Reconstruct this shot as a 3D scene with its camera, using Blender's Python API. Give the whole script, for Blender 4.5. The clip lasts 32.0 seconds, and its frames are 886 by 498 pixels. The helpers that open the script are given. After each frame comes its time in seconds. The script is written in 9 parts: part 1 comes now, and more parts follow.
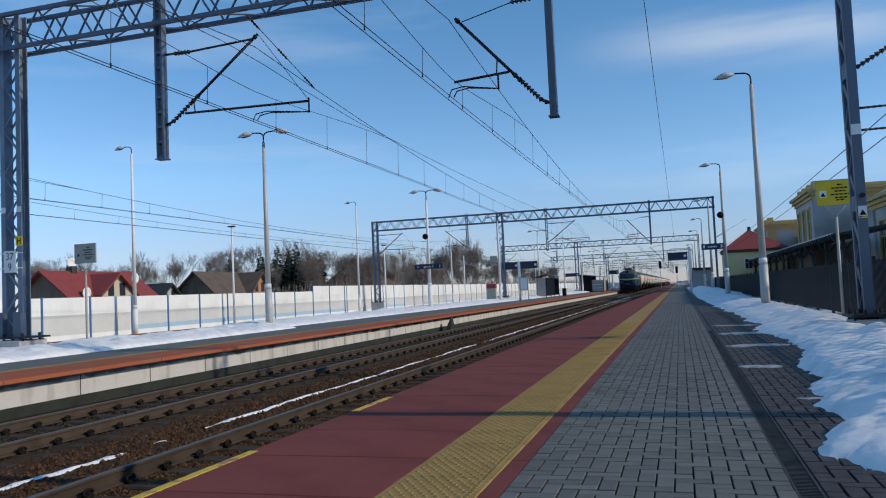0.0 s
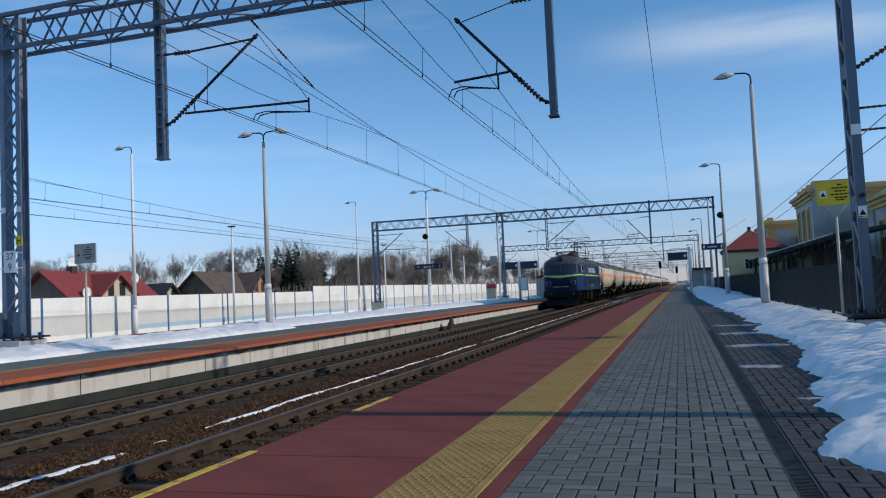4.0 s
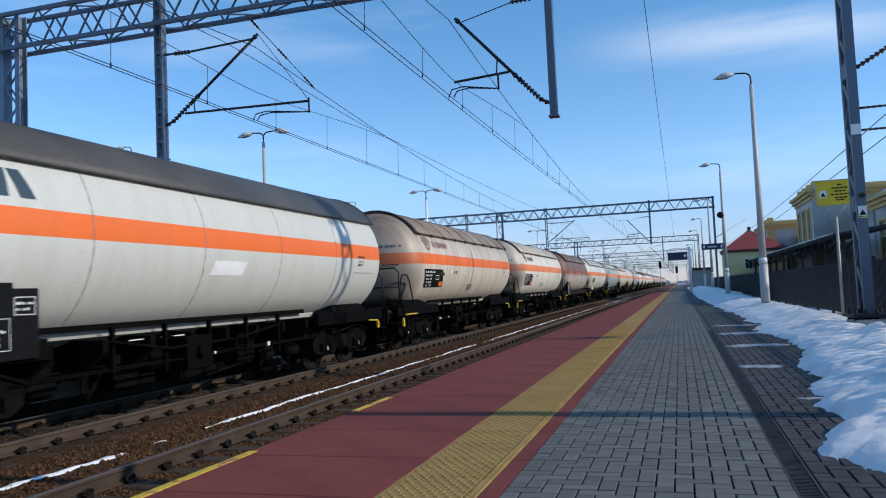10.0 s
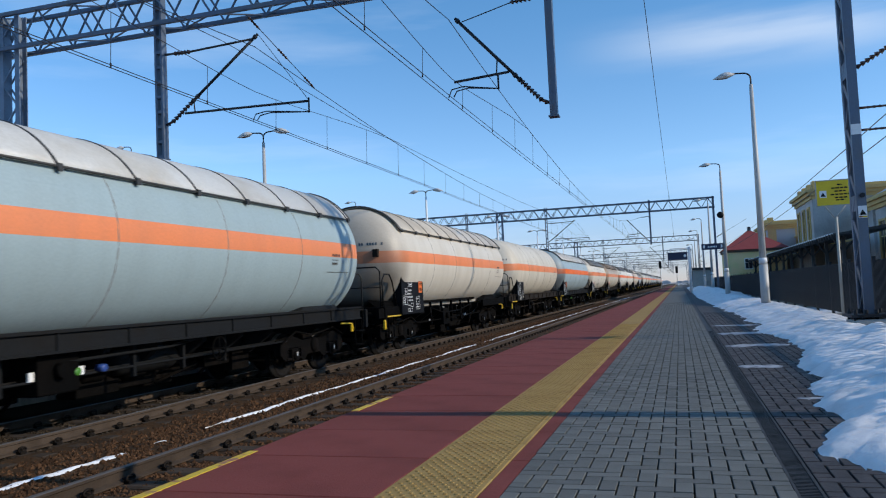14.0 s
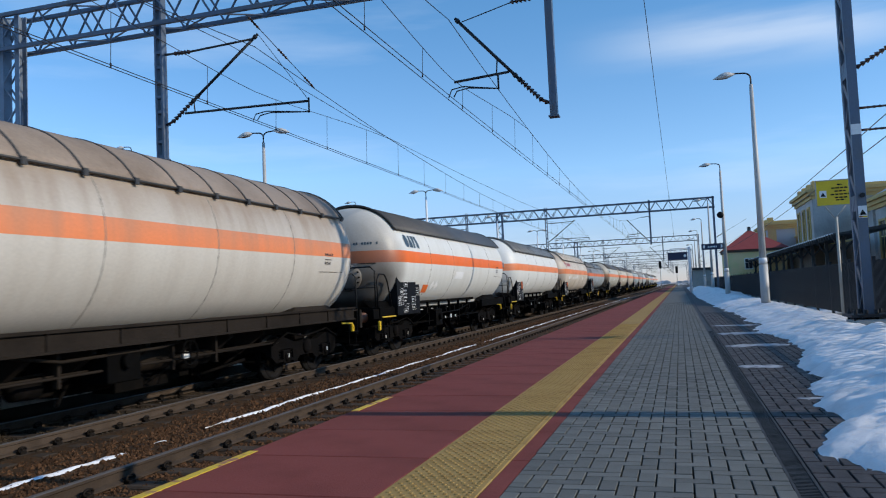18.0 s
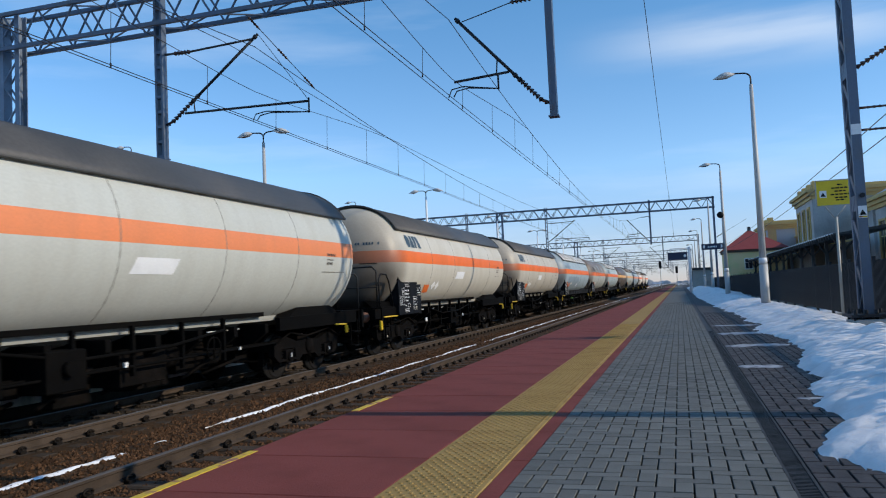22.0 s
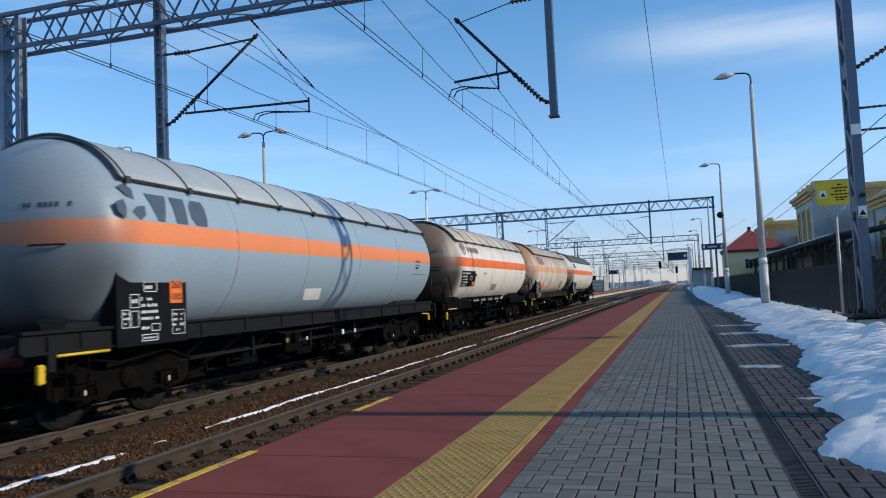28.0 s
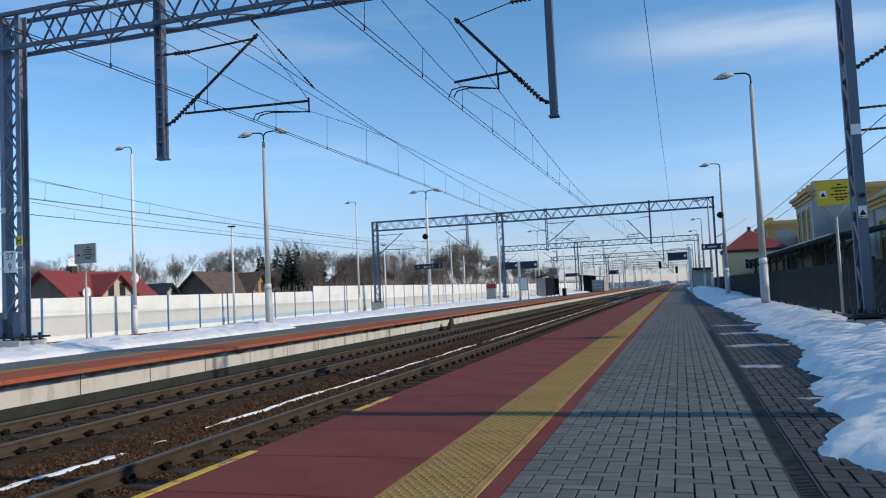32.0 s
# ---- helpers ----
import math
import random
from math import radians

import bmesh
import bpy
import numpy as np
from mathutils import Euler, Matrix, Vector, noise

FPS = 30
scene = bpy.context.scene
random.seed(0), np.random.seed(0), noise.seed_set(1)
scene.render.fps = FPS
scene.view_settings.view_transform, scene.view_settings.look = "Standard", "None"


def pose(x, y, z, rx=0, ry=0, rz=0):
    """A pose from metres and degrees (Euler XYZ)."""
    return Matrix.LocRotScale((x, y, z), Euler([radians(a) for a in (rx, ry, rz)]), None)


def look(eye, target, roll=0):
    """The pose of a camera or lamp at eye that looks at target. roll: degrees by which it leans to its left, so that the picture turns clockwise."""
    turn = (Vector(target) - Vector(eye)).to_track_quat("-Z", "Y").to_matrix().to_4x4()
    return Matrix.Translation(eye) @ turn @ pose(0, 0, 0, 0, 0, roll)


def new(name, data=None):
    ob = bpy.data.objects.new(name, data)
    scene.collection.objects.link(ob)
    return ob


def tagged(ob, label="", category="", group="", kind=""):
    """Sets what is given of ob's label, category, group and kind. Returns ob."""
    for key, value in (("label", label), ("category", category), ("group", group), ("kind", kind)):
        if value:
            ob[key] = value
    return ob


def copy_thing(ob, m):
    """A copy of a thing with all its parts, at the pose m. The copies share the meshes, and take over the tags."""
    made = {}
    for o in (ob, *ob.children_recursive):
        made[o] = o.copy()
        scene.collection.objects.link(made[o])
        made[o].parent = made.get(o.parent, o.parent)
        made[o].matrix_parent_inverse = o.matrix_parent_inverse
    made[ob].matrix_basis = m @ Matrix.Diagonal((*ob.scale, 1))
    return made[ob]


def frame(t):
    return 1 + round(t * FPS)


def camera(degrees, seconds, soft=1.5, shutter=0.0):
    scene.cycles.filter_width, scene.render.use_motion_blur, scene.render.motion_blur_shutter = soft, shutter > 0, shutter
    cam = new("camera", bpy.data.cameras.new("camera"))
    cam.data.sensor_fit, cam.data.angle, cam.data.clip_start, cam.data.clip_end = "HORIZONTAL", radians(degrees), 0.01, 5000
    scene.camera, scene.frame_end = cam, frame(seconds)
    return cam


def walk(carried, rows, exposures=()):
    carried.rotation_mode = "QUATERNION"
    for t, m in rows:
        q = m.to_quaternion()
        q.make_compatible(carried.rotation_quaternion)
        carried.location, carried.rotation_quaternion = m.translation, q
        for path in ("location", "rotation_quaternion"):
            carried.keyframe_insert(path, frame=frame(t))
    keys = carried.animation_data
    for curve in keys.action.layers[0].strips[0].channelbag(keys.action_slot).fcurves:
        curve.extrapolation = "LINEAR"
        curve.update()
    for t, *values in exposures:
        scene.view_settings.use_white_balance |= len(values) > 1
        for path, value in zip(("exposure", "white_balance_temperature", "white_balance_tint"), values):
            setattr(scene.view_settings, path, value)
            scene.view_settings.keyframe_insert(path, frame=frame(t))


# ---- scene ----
cam = camera(59.49, 32.0, soft=1.12, shutter=0.08)
CAM = pose(0, 0, 1.1, 93.217, 2.608, 16.986)
walk(cam, [(0, CAM), (32.0, CAM)], exposures=[(0, -0.16, 6900, 10), (5.5, -0.12, 6800, 10), (6.4, 0.0, 6700, 10), (7.0, 0.12, 6700, 10), (9.0, 0.16, 6750, 10), (14.0, 0.1, 6750, 10), (20.0, 0.12, 6850, 10), (28.0, 0.14, 7000, 10), (31.0, 0.07, 7050, 10), (32.0, 0.04, 7100, 10)])

# ---- world and sun ----
SUN_EL, SUN_AZ = radians(26), Vector((1, 0.0, 0)).normalized()
world = bpy.data.worlds.new("sky")
scene.world = world
world.use_nodes = True
wt = world.node_tree
bg = wt.nodes["Background"]
sky = wt.nodes.new("ShaderNodeTexSky")
sky.sky_type, sky.sun_disc = "NISHITA", False
sky.sun_elevation, sky.sun_rotation = SUN_EL, math.atan2(SUN_AZ.x, SUN_AZ.y)
sky.air_density, sky.dust_density, sky.ozone_density = 0.7, 0.0, 2.0
bg.inputs["Strength"].default_value = 0.172
# thin streaks of high cloud
wco = wt.nodes.new("ShaderNodeTexCoord")
wmap = wt.nodes.new("ShaderNodeMapping")
wmap.inputs["Rotation"].default_value = (0.0, 0.1, 0.2)
wmap.inputs["Scale"].default_value = (1.1, 1.6, 9.0)
wn = wt.nodes.new("ShaderNodeTexNoise")
wn.inputs["Scale"].default_value, wn.inputs["Detail"].default_value, wn.inputs["Roughness"].default_value = 1.5, 7, 0.55
wr = wt.nodes.new("ShaderNodeMapRange")
for k, v in ((1, 0.52), (2, 0.85), (3, 0.0), (4, 0.24)):
    wr.inputs[k].default_value = v
wm = wt.nodes.new("ShaderNodeMix")
wm.data_type = "RGBA"
wm.inputs[7].default_value = (6.0, 6.6, 7.4, 1)
wt.links.new(wco.outputs["Generated"], wmap.inputs[0])
wt.links.new(wmap.outputs[0], wn.inputs["Vector"])
wt.links.new(wn.outputs[0], wr.inputs[0])
wt.links.new(wr.outputs[0], wm.inputs[0])
# clear cold air: the sky keeps its blue down to the horizon
cool = wt.nodes.new("ShaderNodeMix")
cool.data_type, cool.blend_type = "RGBA", "MULTIPLY"
cool.inputs[0].default_value = 1.0
tone = wt.nodes.new("ShaderNodeMix")
tone.data_type = "RGBA"
tone.inputs[6].default_value = (0.97, 0.99, 1.06, 1)
tone.inputs[7].default_value = (0.58, 1.09, 1.27, 1)
up = wt.nodes.new("ShaderNodeSeparateXYZ")
wt.links.new(wco.outputs["Generated"], up.inputs[0])
rise = wt.nodes.new("ShaderNodeMapRange")
rise.inputs[1].default_value, rise.inputs[2].default_value = 0.0, 0.42
wt.links.new(up.outputs[2], rise.inputs[0])
wt.links.new(rise.outputs[0], tone.inputs[0])
# thin winter haze low over the land
haze = wt.nodes.new("ShaderNodeMix")
haze.data_type = "RGBA"
haze.inputs[6].default_value = (0.44, 0.415, 0.57, 1)
low = wt.nodes.new("ShaderNodeMapRange")
low.inputs[1].default_value, low.inputs[2].default_value = -0.01, 0.15
wt.links.new(up.outputs[2], low.inputs[0])
wt.links.new(low.outputs[0], haze.inputs[0])
wt.links.new(tone.outputs[2], haze.inputs[7])
wt.links.new(haze.outputs[2], cool.inputs[7])
wt.links.new(sky.outputs[0], cool.inputs[6])
wt.links.new(cool.outputs[2], wm.inputs[6])
# one long pale streak of high cloud to the south-east
def sky_math(op, a, b):
    n = wt.nodes.new("ShaderNodeMath")
    n.operation = op
    for k, v in enumerate((a, b)):
        if isinstance(v, (int, float)):
            n.inputs[k].default_value = v
        else:
            wt.links.new(v, n.inputs[k])
    return n.outputs[0]


def sky_dot(v):
    n = wt.nodes.new("ShaderNodeVectorMath")
    n.operation = "DOT_PRODUCT"
    wt.links.new(wco.outputs["Generated"], n.inputs[0])
    n.inputs[1].default_value = v
    return n.outputs["Value"]


def sky_range(x, a, b):
    n = wt.nodes.new("ShaderNodeMapRange")
    n.interpolation_type = "SMOOTHSTEP"
    n.inputs[1].default_value, n.inputs[2].default_value = a, b
    wt.links.new(x, n.inputs[0])
    return n.outputs[0]


wn2 = wt.nodes.new("ShaderNodeTexNoise")
wn2.inputs["Scale"].default_value, wn2.inputs["Detail"].default_value = 2.4, 6
wt.links.new(wmap.outputs[0], wn2.inputs["Vector"])
across = sky_math("ADD", sky_dot((-0.023, 0.2816, -0.9593)), sky_math("MULTIPLY", sky_math("SUBTRACT", wn2.outputs[0], 0.5), 0.06))
along = sky_dot((0.9993, -0.0221, -0.0304))
streak = sky_math("MULTIPLY", sky_range(sky_math("ABSOLUTE", across, 0), 0.042, 0.0), sky_math("MULTIPLY", sky_range(along, -0.176, 0.05), sky_range(along, 0.34, 0.12)))
streak = sky_math("MULTIPLY", streak, sky_range(wn2.outputs[0], 0.25, 0.6))
wm2 = wt.nodes.new("ShaderNodeMix")
wm2.data_type = "RGBA"
wm2.inputs[7].default_value = (5.6, 6.0, 6.5, 1)
wt.links.new(sky_math("MULTIPLY", streak, 0.36), wm2.inputs[0])
wt.links.new(wm.outputs[2], wm2.inputs[6])
wt.links.new(wm2.outputs[2], bg.inputs["Color"])

sun = new("sun", bpy.data.lights.new("sun", "SUN"))
sun.data.energy, sun.data.angle, sun.data.color = 3.05, radians(0.7), (1.0, 0.9, 0.76)
sd = SUN_AZ * math.cos(SUN_EL) + Vector((0, 0, math.sin(SUN_EL)))
sun.matrix_world = look(tuple(sd * 100), (0, 0, 0))

# ---- numbers of the plan ----
RAIL = -0.53          # rail top; the platforms are at 0
XA, XB, XC, XD = -4.83, -8.93, -22.8, -26.8   # track centres
EDGE, FAR_EDGE, FAR_BACK = -3.1, -10.55, -21.1
GY = (16.5, 76.0, 136.0, 196.0, 256.0, 316.0, 376.0)   # gantries along the line
LY0, LSTEP = 6.8, 21.4      # platform lamps


# ---- materials ----
def shade(name, color, rough=0.6, metal=0.0, vary=0.25, scale=3.0, fine=40.0, bump=0.15, second=None, spread=(0.45, 0.7), random_tint=0.0, stretch=(1, 1, 1), spec=0.5):
    """A node material with grain at two scales, a second colour in patches, fine relief."""
    m = bpy.data.materials.new(name)
    m.use_nodes = True
    nt = m.node_tree
    N, L = nt.nodes, nt.links
    b = N["Principled BSDF"]
    b.inputs["Roughness"].default_value, b.inputs["Metallic"].default_value = rough, metal
    b.inputs["Specular IOR Level"].default_value = spec
    tc = N.new("ShaderNodeTexCoord")
    mp = N.new("ShaderNodeMapping")
    mp.inputs["Scale"].default_value = stretch
    L.new(tc.outputs["Object"], mp.inputs[0])
    n1 = N.new("ShaderNodeTexNoise")
    n1.inputs["Scale"].default_value, n1.inputs["Detail"].default_value = scale, 5
    n2 = N.new("ShaderNodeTexNoise")
    n2.inputs["Scale"].default_value, n2.inputs["Detail"].default_value = fine, 4
    for n in (n1, n2):
        L.new(mp.outputs[0], n.inputs["Vector"])
    col = N.new("ShaderNodeMix")
    col.data_type = "RGBA"
    col.inputs[6].default_value = (*color, 1)
    c2 = second or tuple(c * (1 - vary) for c in color)
    col.inputs[7].default_value = (*c2, 1)
    r = N.new("ShaderNodeMapRange")
    r.inputs[1].default_value, r.inputs[2].default_value = spread
    L.new(n1.outputs[0], r.inputs[0])
    L.new(r.outputs[0], col.inputs[0])
    hv = N.new("ShaderNodeHueSaturation")
    L.new(col.outputs[2], hv.inputs["Color"])
    rv = N.new("ShaderNodeMapRange")
    rv.inputs[1].default_value, rv.inputs[2].default_value = 0.25, 0.75
    rv.inputs[3].default_value, rv.inputs[4].default_value = 1 - vary * 0.6, 1 + vary * 0.5
    L.new(n2.outputs[0], rv.inputs[0])
    out = rv.outputs[0]
    if random_tint:
        oi = N.new("ShaderNodeObjectInfo")
        ge = N.new("ShaderNodeNewGeometry")
        ad = N.new("ShaderNodeMath")
        ad.operation = "ADD"
        fr = N.new("ShaderNodeMath")
        fr.operation = "FRACT"
        L.new(oi.outputs["Random"], ad.inputs[0])
        L.new(ge.outputs["Random Per Island"], ad.inputs[1])
        L.new(ad.outputs[0], fr.inputs[0])
        rr = N.new("ShaderNodeMapRange")
        rr.inputs[3].default_value, rr.inputs[4].default_value = 1 - random_tint, 1 + random_tint
        L.new(fr.outputs[0], rr.inputs[0])
        mu = N.new("ShaderNodeMath")
        mu.operation = "MULTIPLY"
        L.new(out, mu.inputs[0])
        L.new(rr.outputs[0], mu.inputs[1])
        out = mu.outputs[0]
    L.new(out, hv.inputs["Value"])
    L.new(hv.outputs[0], b.inputs["Base Color"])
    rg = N.new("ShaderNodeMapRange")
    rg.inputs[3].default_value, rg.inputs[4].default_value = max(0.02, rough - 0.1), min(1, rough + 0.1)
    L.new(n1.outputs[0], rg.inputs[0])
    L.new(rg.outputs[0], b.inputs["Roughness"])
    if bump:
        bp = N.new("ShaderNodeBump")
        bp.inputs["Strength"].default_value, bp.inputs["Distance"].default_value = bump, 0.02
        L.new(n2.outputs[0], bp.inputs["Height"])
        L.new(bp.outputs[0], b.inputs["Normal"])
    return m


M = {}
M["ballast"] = shade("ballast", (0.06, 0.036, 0.02), 0.9, vary=0.5, scale=1.2, fine=18, bump=0.8, second=(0.036, 0.025, 0.017), spec=0.1)
M["ballast_stone"] = shade("ballast_stone", (0.08, 0.04, 0.019), 0.85, vary=0.4, scale=8, fine=60, bump=0.3, random_tint=0.55, spec=0.15)
M["ballast_dark"] = shade("dusty_ballast", (0.034, 0.03, 0.023), 0.95, vary=0.5, scale=1.6, fine=22, bump=0.8, second=(0.022, 0.018, 0.014), spec=0.08)
M["stone_dark"] = shade("dark_ballast_stone", (0.045, 0.034, 0.024), 0.9, vary=0.4, scale=8, fine=60, bump=0.3, random_tint=0.6, spec=0.1)
M["soil"] = shade("winter_soil", (0.14, 0.115, 0.075), 0.95, vary=0.4, scale=0.08, fine=3, bump=0.4, second=(0.6, 0.64, 0.7), spread=(0.5, 0.56))
M["red_slab"] = shade("red_slab", (0.2, 0.053, 0.044), 0.85, spec=0.15, vary=0.22, scale=1.6, fine=70, bump=0.25, random_tint=0.06)
M["red_far"] = shade("red_far_slab", (0.36, 0.1, 0.05), 0.9, spec=0.1, vary=0.3, second=(0.3, 0.13, 0.085), scale=1.0, fine=50, bump=0.2, random_tint=0.06)
M["tactile"] = shade("yellow_tactile", (0.34, 0.225, 0.08), 0.85, spec=0.15, vary=0.25, scale=2.5, fine=60, bump=0.2, second=(0.25, 0.155, 0.055), random_tint=0.05)
M["yellow_edge"] = shade("worn_yellow_paint", (0.6, 0.42, 0.03), 0.6, vary=0.3, scale=9, fine=60, second=(0.3, 0.12, 0.07), spread=(0.5, 0.62))
M["brick"] = shade("grey_paver", (0.136, 0.137, 0.124), 0.7, vary=0.25, scale=5, fine=120, bump=0.25, random_tint=0.18, spec=0.25)
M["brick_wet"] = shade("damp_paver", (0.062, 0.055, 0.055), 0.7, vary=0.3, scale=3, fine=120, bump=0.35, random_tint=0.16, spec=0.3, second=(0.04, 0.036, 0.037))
M["joint"] = shade("dark_joint_sand", (0.036, 0.035, 0.032), 0.95, vary=0.3, scale=4, fine=80, spec=0.1)
M["drain"] = shade("drain_iron", (0.035, 0.033, 0.032), 0.7, 0.2, vary=0.4, scale=6, fine=60)
M["snow"] = shade("old_snow", (0.9, 0.88, 0.86), 0.75, vary=0.1, scale=3.0, fine=14, bump=0.3, second=(0.7, 0.69, 0.68), spread=(0.48, 0.75))
M["dirty_snow"] = shade("dirty_snow", (0.74, 0.77, 0.82), 0.75, vary=0.15, scale=3.0, fine=30, bump=0.4, second=(0.42, 0.4, 0.38), spread=(0.55, 0.75))
M["slush"] = shade("trodden_slush", (0.36, 0.38, 0.42), 0.6, vary=0.2, scale=9.0, fine=40, bump=0.3, second=(0.1, 0.1, 0.105), spread=(0.48, 0.62))
M["concrete"] = shade("concrete", (0.5, 0.47, 0.43), 0.9, vary=0.2, scale=1.5, fine=50, bump=0.25, second=(0.33, 0.3, 0.27), spread=(0.55, 0.8))
M["pale_wall"] = shade("pale_platform_wall", (0.66, 0.63, 0.58), 0.85, vary=0.15, scale=1.2, fine=40, bump=0.15, second=(0.4, 0.37, 0.33), spread=(0.56, 0.72), stretch=(1, 2.2, 0.4))
M["stained_wall"] = shade("stained_platform_wall", (0.54, 0.52, 0.49), 0.9, vary=0.2, scale=1.2, fine=40, bump=0.15, second=(0.3, 0.28, 0.25), spread=(0.5, 0.75), stretch=(1, 2.2, 0.4))


def wall_dirt(m, top, foot, dark):
    """Dark dirt that climbs from the wall's foot and drips from under its coping, with ragged edges."""
    nt = m.node_tree
    N, L = nt.nodes, nt.links
    b = N["Principled BSDF"]
    old = b.inputs["Base Color"].links[0].from_socket
    tc = N.new("ShaderNodeTexCoord")
    se = N.new("ShaderNodeSeparateXYZ")
    L.new(tc.outputs["Object"], se.inputs[0])
    total = None
    for at, reach, scale, squeeze in ((foot, 0.16, 2.2, 0.25), (top, -0.13, 1.4, 0.2)):
        mp = N.new("ShaderNodeMapping")
        mp.inputs["Scale"].default_value = (1, 1, squeeze)
        L.new(tc.outputs["Object"], mp.inputs[0])
        no = N.new("ShaderNodeTexNoise")
        no.inputs["Scale"].default_value, no.inputs["Detail"].default_value = scale, 8
        L.new(mp.outputs[0], no.inputs["Vector"])
        ad = N.new("ShaderNodeMath")
        ad.operation = "MULTIPLY_ADD"
        L.new(no.outputs[0], ad.inputs[0])
        ad.inputs[1].default_value = -reach * 3.2
        L.new(se.outputs[2], ad.inputs[2])
        r = N.new("ShaderNodeMapRange")
        r.inputs[1].default_value, r.inputs[2].default_value = at + reach * 0.25 - reach * 1.6, at - reach * 0.1 - reach * 1.6
        L.new(ad.outputs[0], r.inputs[0])
        if total is None:
            total = r.outputs[0]
        else:
            mx = N.new("ShaderNodeMath")
            mx.operation = "MAXIMUM"
            L.new(total, mx.inputs[0])
            sc = N.new("ShaderNodeMath")
            sc.operation = "MULTIPLY"
            sc.inputs[1].default_value = 0.7
            L.new(r.outputs[0], sc.inputs[0])
            L.new(sc.outputs[0], mx.inputs[1])
            total = mx.outputs[0]
    mi = N.new("ShaderNodeMix")
    mi.data_type = "RGBA"
    L.new(total, mi.inputs[0])
    L.new(old, mi.inputs[6])
    mi.inputs[7].default_value = (*dark, 1)
    L.new(mi.outputs[2], b.inputs["Base Color"])


wall_dirt(M["stained_wall"], -0.16, -0.62, (0.06, 0.055, 0.042))
M["dark_concrete"] = shade("blackish_concrete", (0.022, 0.026, 0.02), 0.9, vary=0.4, scale=2.5, fine=30, bump=0.4)
M["rail"] = shade("rail_rust", (0.08, 0.058, 0.042), 0.75, 0.2, vary=0.35, scale=3, fine=60, spec=0.2)
M["rail_top"] = shade("rail_head", (0.13, 0.12, 0.115), 0.6, 0.5, vary=0.15, scale=2, fine=20, bump=0.03, stretch=(1, 0.1, 1))
M["sleeper"] = shade("sleeper_concrete", (0.06, 0.046, 0.035), 0.9, vary=0.3, scale=4, fine=50, random_tint=0.12, spec=0.15)
M["clip"] = shade("clip_steel", (0.02, 0.016, 0.013), 0.7, 0.4, vary=0.4, scale=10, fine=90, spec=0.15)
M["steel"] = shade("painted_grey_steel", (0.095, 0.13, 0.185), 0.5, 0.2, vary=0.2, scale=2, fine=30, bump=0.08, second=(0.115, 0.13, 0.155))
# lighter copy of the gantry steel, sunlight put into the left masts' colour
M["mast_steel"] = shade("lit_mast_steel", (0.17, 0.22, 0.29), 0.5, 0.2, vary=0.2, scale=2, fine=30, bump=0.08)
M["dark_steel"] = shade("dark_steel", (0.03, 0.032, 0.036), 0.55, 0.4, vary=0.3, scale=3, fine=40, bump=0.1, spec=0.3)
M["wire"] = shade("copper_wire", (0.03, 0.03, 0.033), 0.5, 0.5, vary=0.2, scale=1, fine=20, bump=0)
M["insulator"] = shade("insulator_brown", (0.05, 0.022, 0.016), 0.25, vary=0.3, scale=8, fine=40, bump=0)
M["pole"] = shade("galvanised_pole", (0.47, 0.47, 0.455), 0.55, 0.1, vary=0.2, scale=1.4, fine=25, bump=0.06, stretch=(1, 1, 0.25))
M["pole_band"] = shade("pale_band", (0.75, 0.76, 0.76), 0.6, vary=0.1, scale=5, fine=40)
M["lamp_head"] = shade("lamp_shell", (0.55, 0.55, 0.53), 0.45, vary=0.15, scale=5, fine=30)
M["lamp_glass"] = shade("lamp_glass", (0.3, 0.3, 0.28), 0.2, vary=0.1, scale=5, fine=30)
M["pale_yellow_wall"] = shade("pale_yellow_plaster", (0.9, 0.68, 0.36), 0.85, vary=0.1, scale=0.6, fine=12, bump=0.1, second=(0.78, 0.67, 0.3))
M["panel_white"] = shade("acrylic_white", (0.84, 0.84, 0.81), 0.5, vary=0.07, scale=0.8, fine=12, bump=0.03, second=(0.76, 0.76, 0.73))
M["panel_grey"] = shade("panel_grey", (0.62, 0.62, 0.6), 0.6, vary=0.07, scale=0.8, fine=12, bump=0.03)
M["panel_blue"] = shade("panel_blue", (0.38, 0.54, 0.68), 0.55, vary=0.1, scale=0.8, fine=12, bump=0.03)
M["post_blue"] = shade("post_blue", (0.06, 0.17, 0.36), 0.45, 0.1, vary=0.2, scale=3, fine=30)
M["sign_yellow"] = shade("sign_yellow", (0.8, 0.55, 0.02), 0.5, vary=0.08, scale=3, fine=30, bump=0.02)
M["sign_blue"] = shade("sign_blue", (0.009, 0.02, 0.06), 0.4, vary=0.15, scale=3, fine=30, bump=0.02)
M["sign_grey"] = shade("sign_grey", (0.4, 0.385, 0.34), 0.55, 0.2, vary=0.12, scale=3, fine=30)
M["white"] = shade("white_paint", (0.8, 0.8, 0.78), 0.5, vary=0.06, scale=4, fine=30, bump=0.02)
M["black"] = shade("black_paint", (0.006, 0.0065, 0.0075), 0.5, vary=0.25, scale=4, fine=30, bump=0.05, spec=0.2)
M["fence"] = shade("dark_fence_paint", (0.009, 0.011, 0.014), 0.75, 0.0, vary=0.3, scale=2, fine=40)

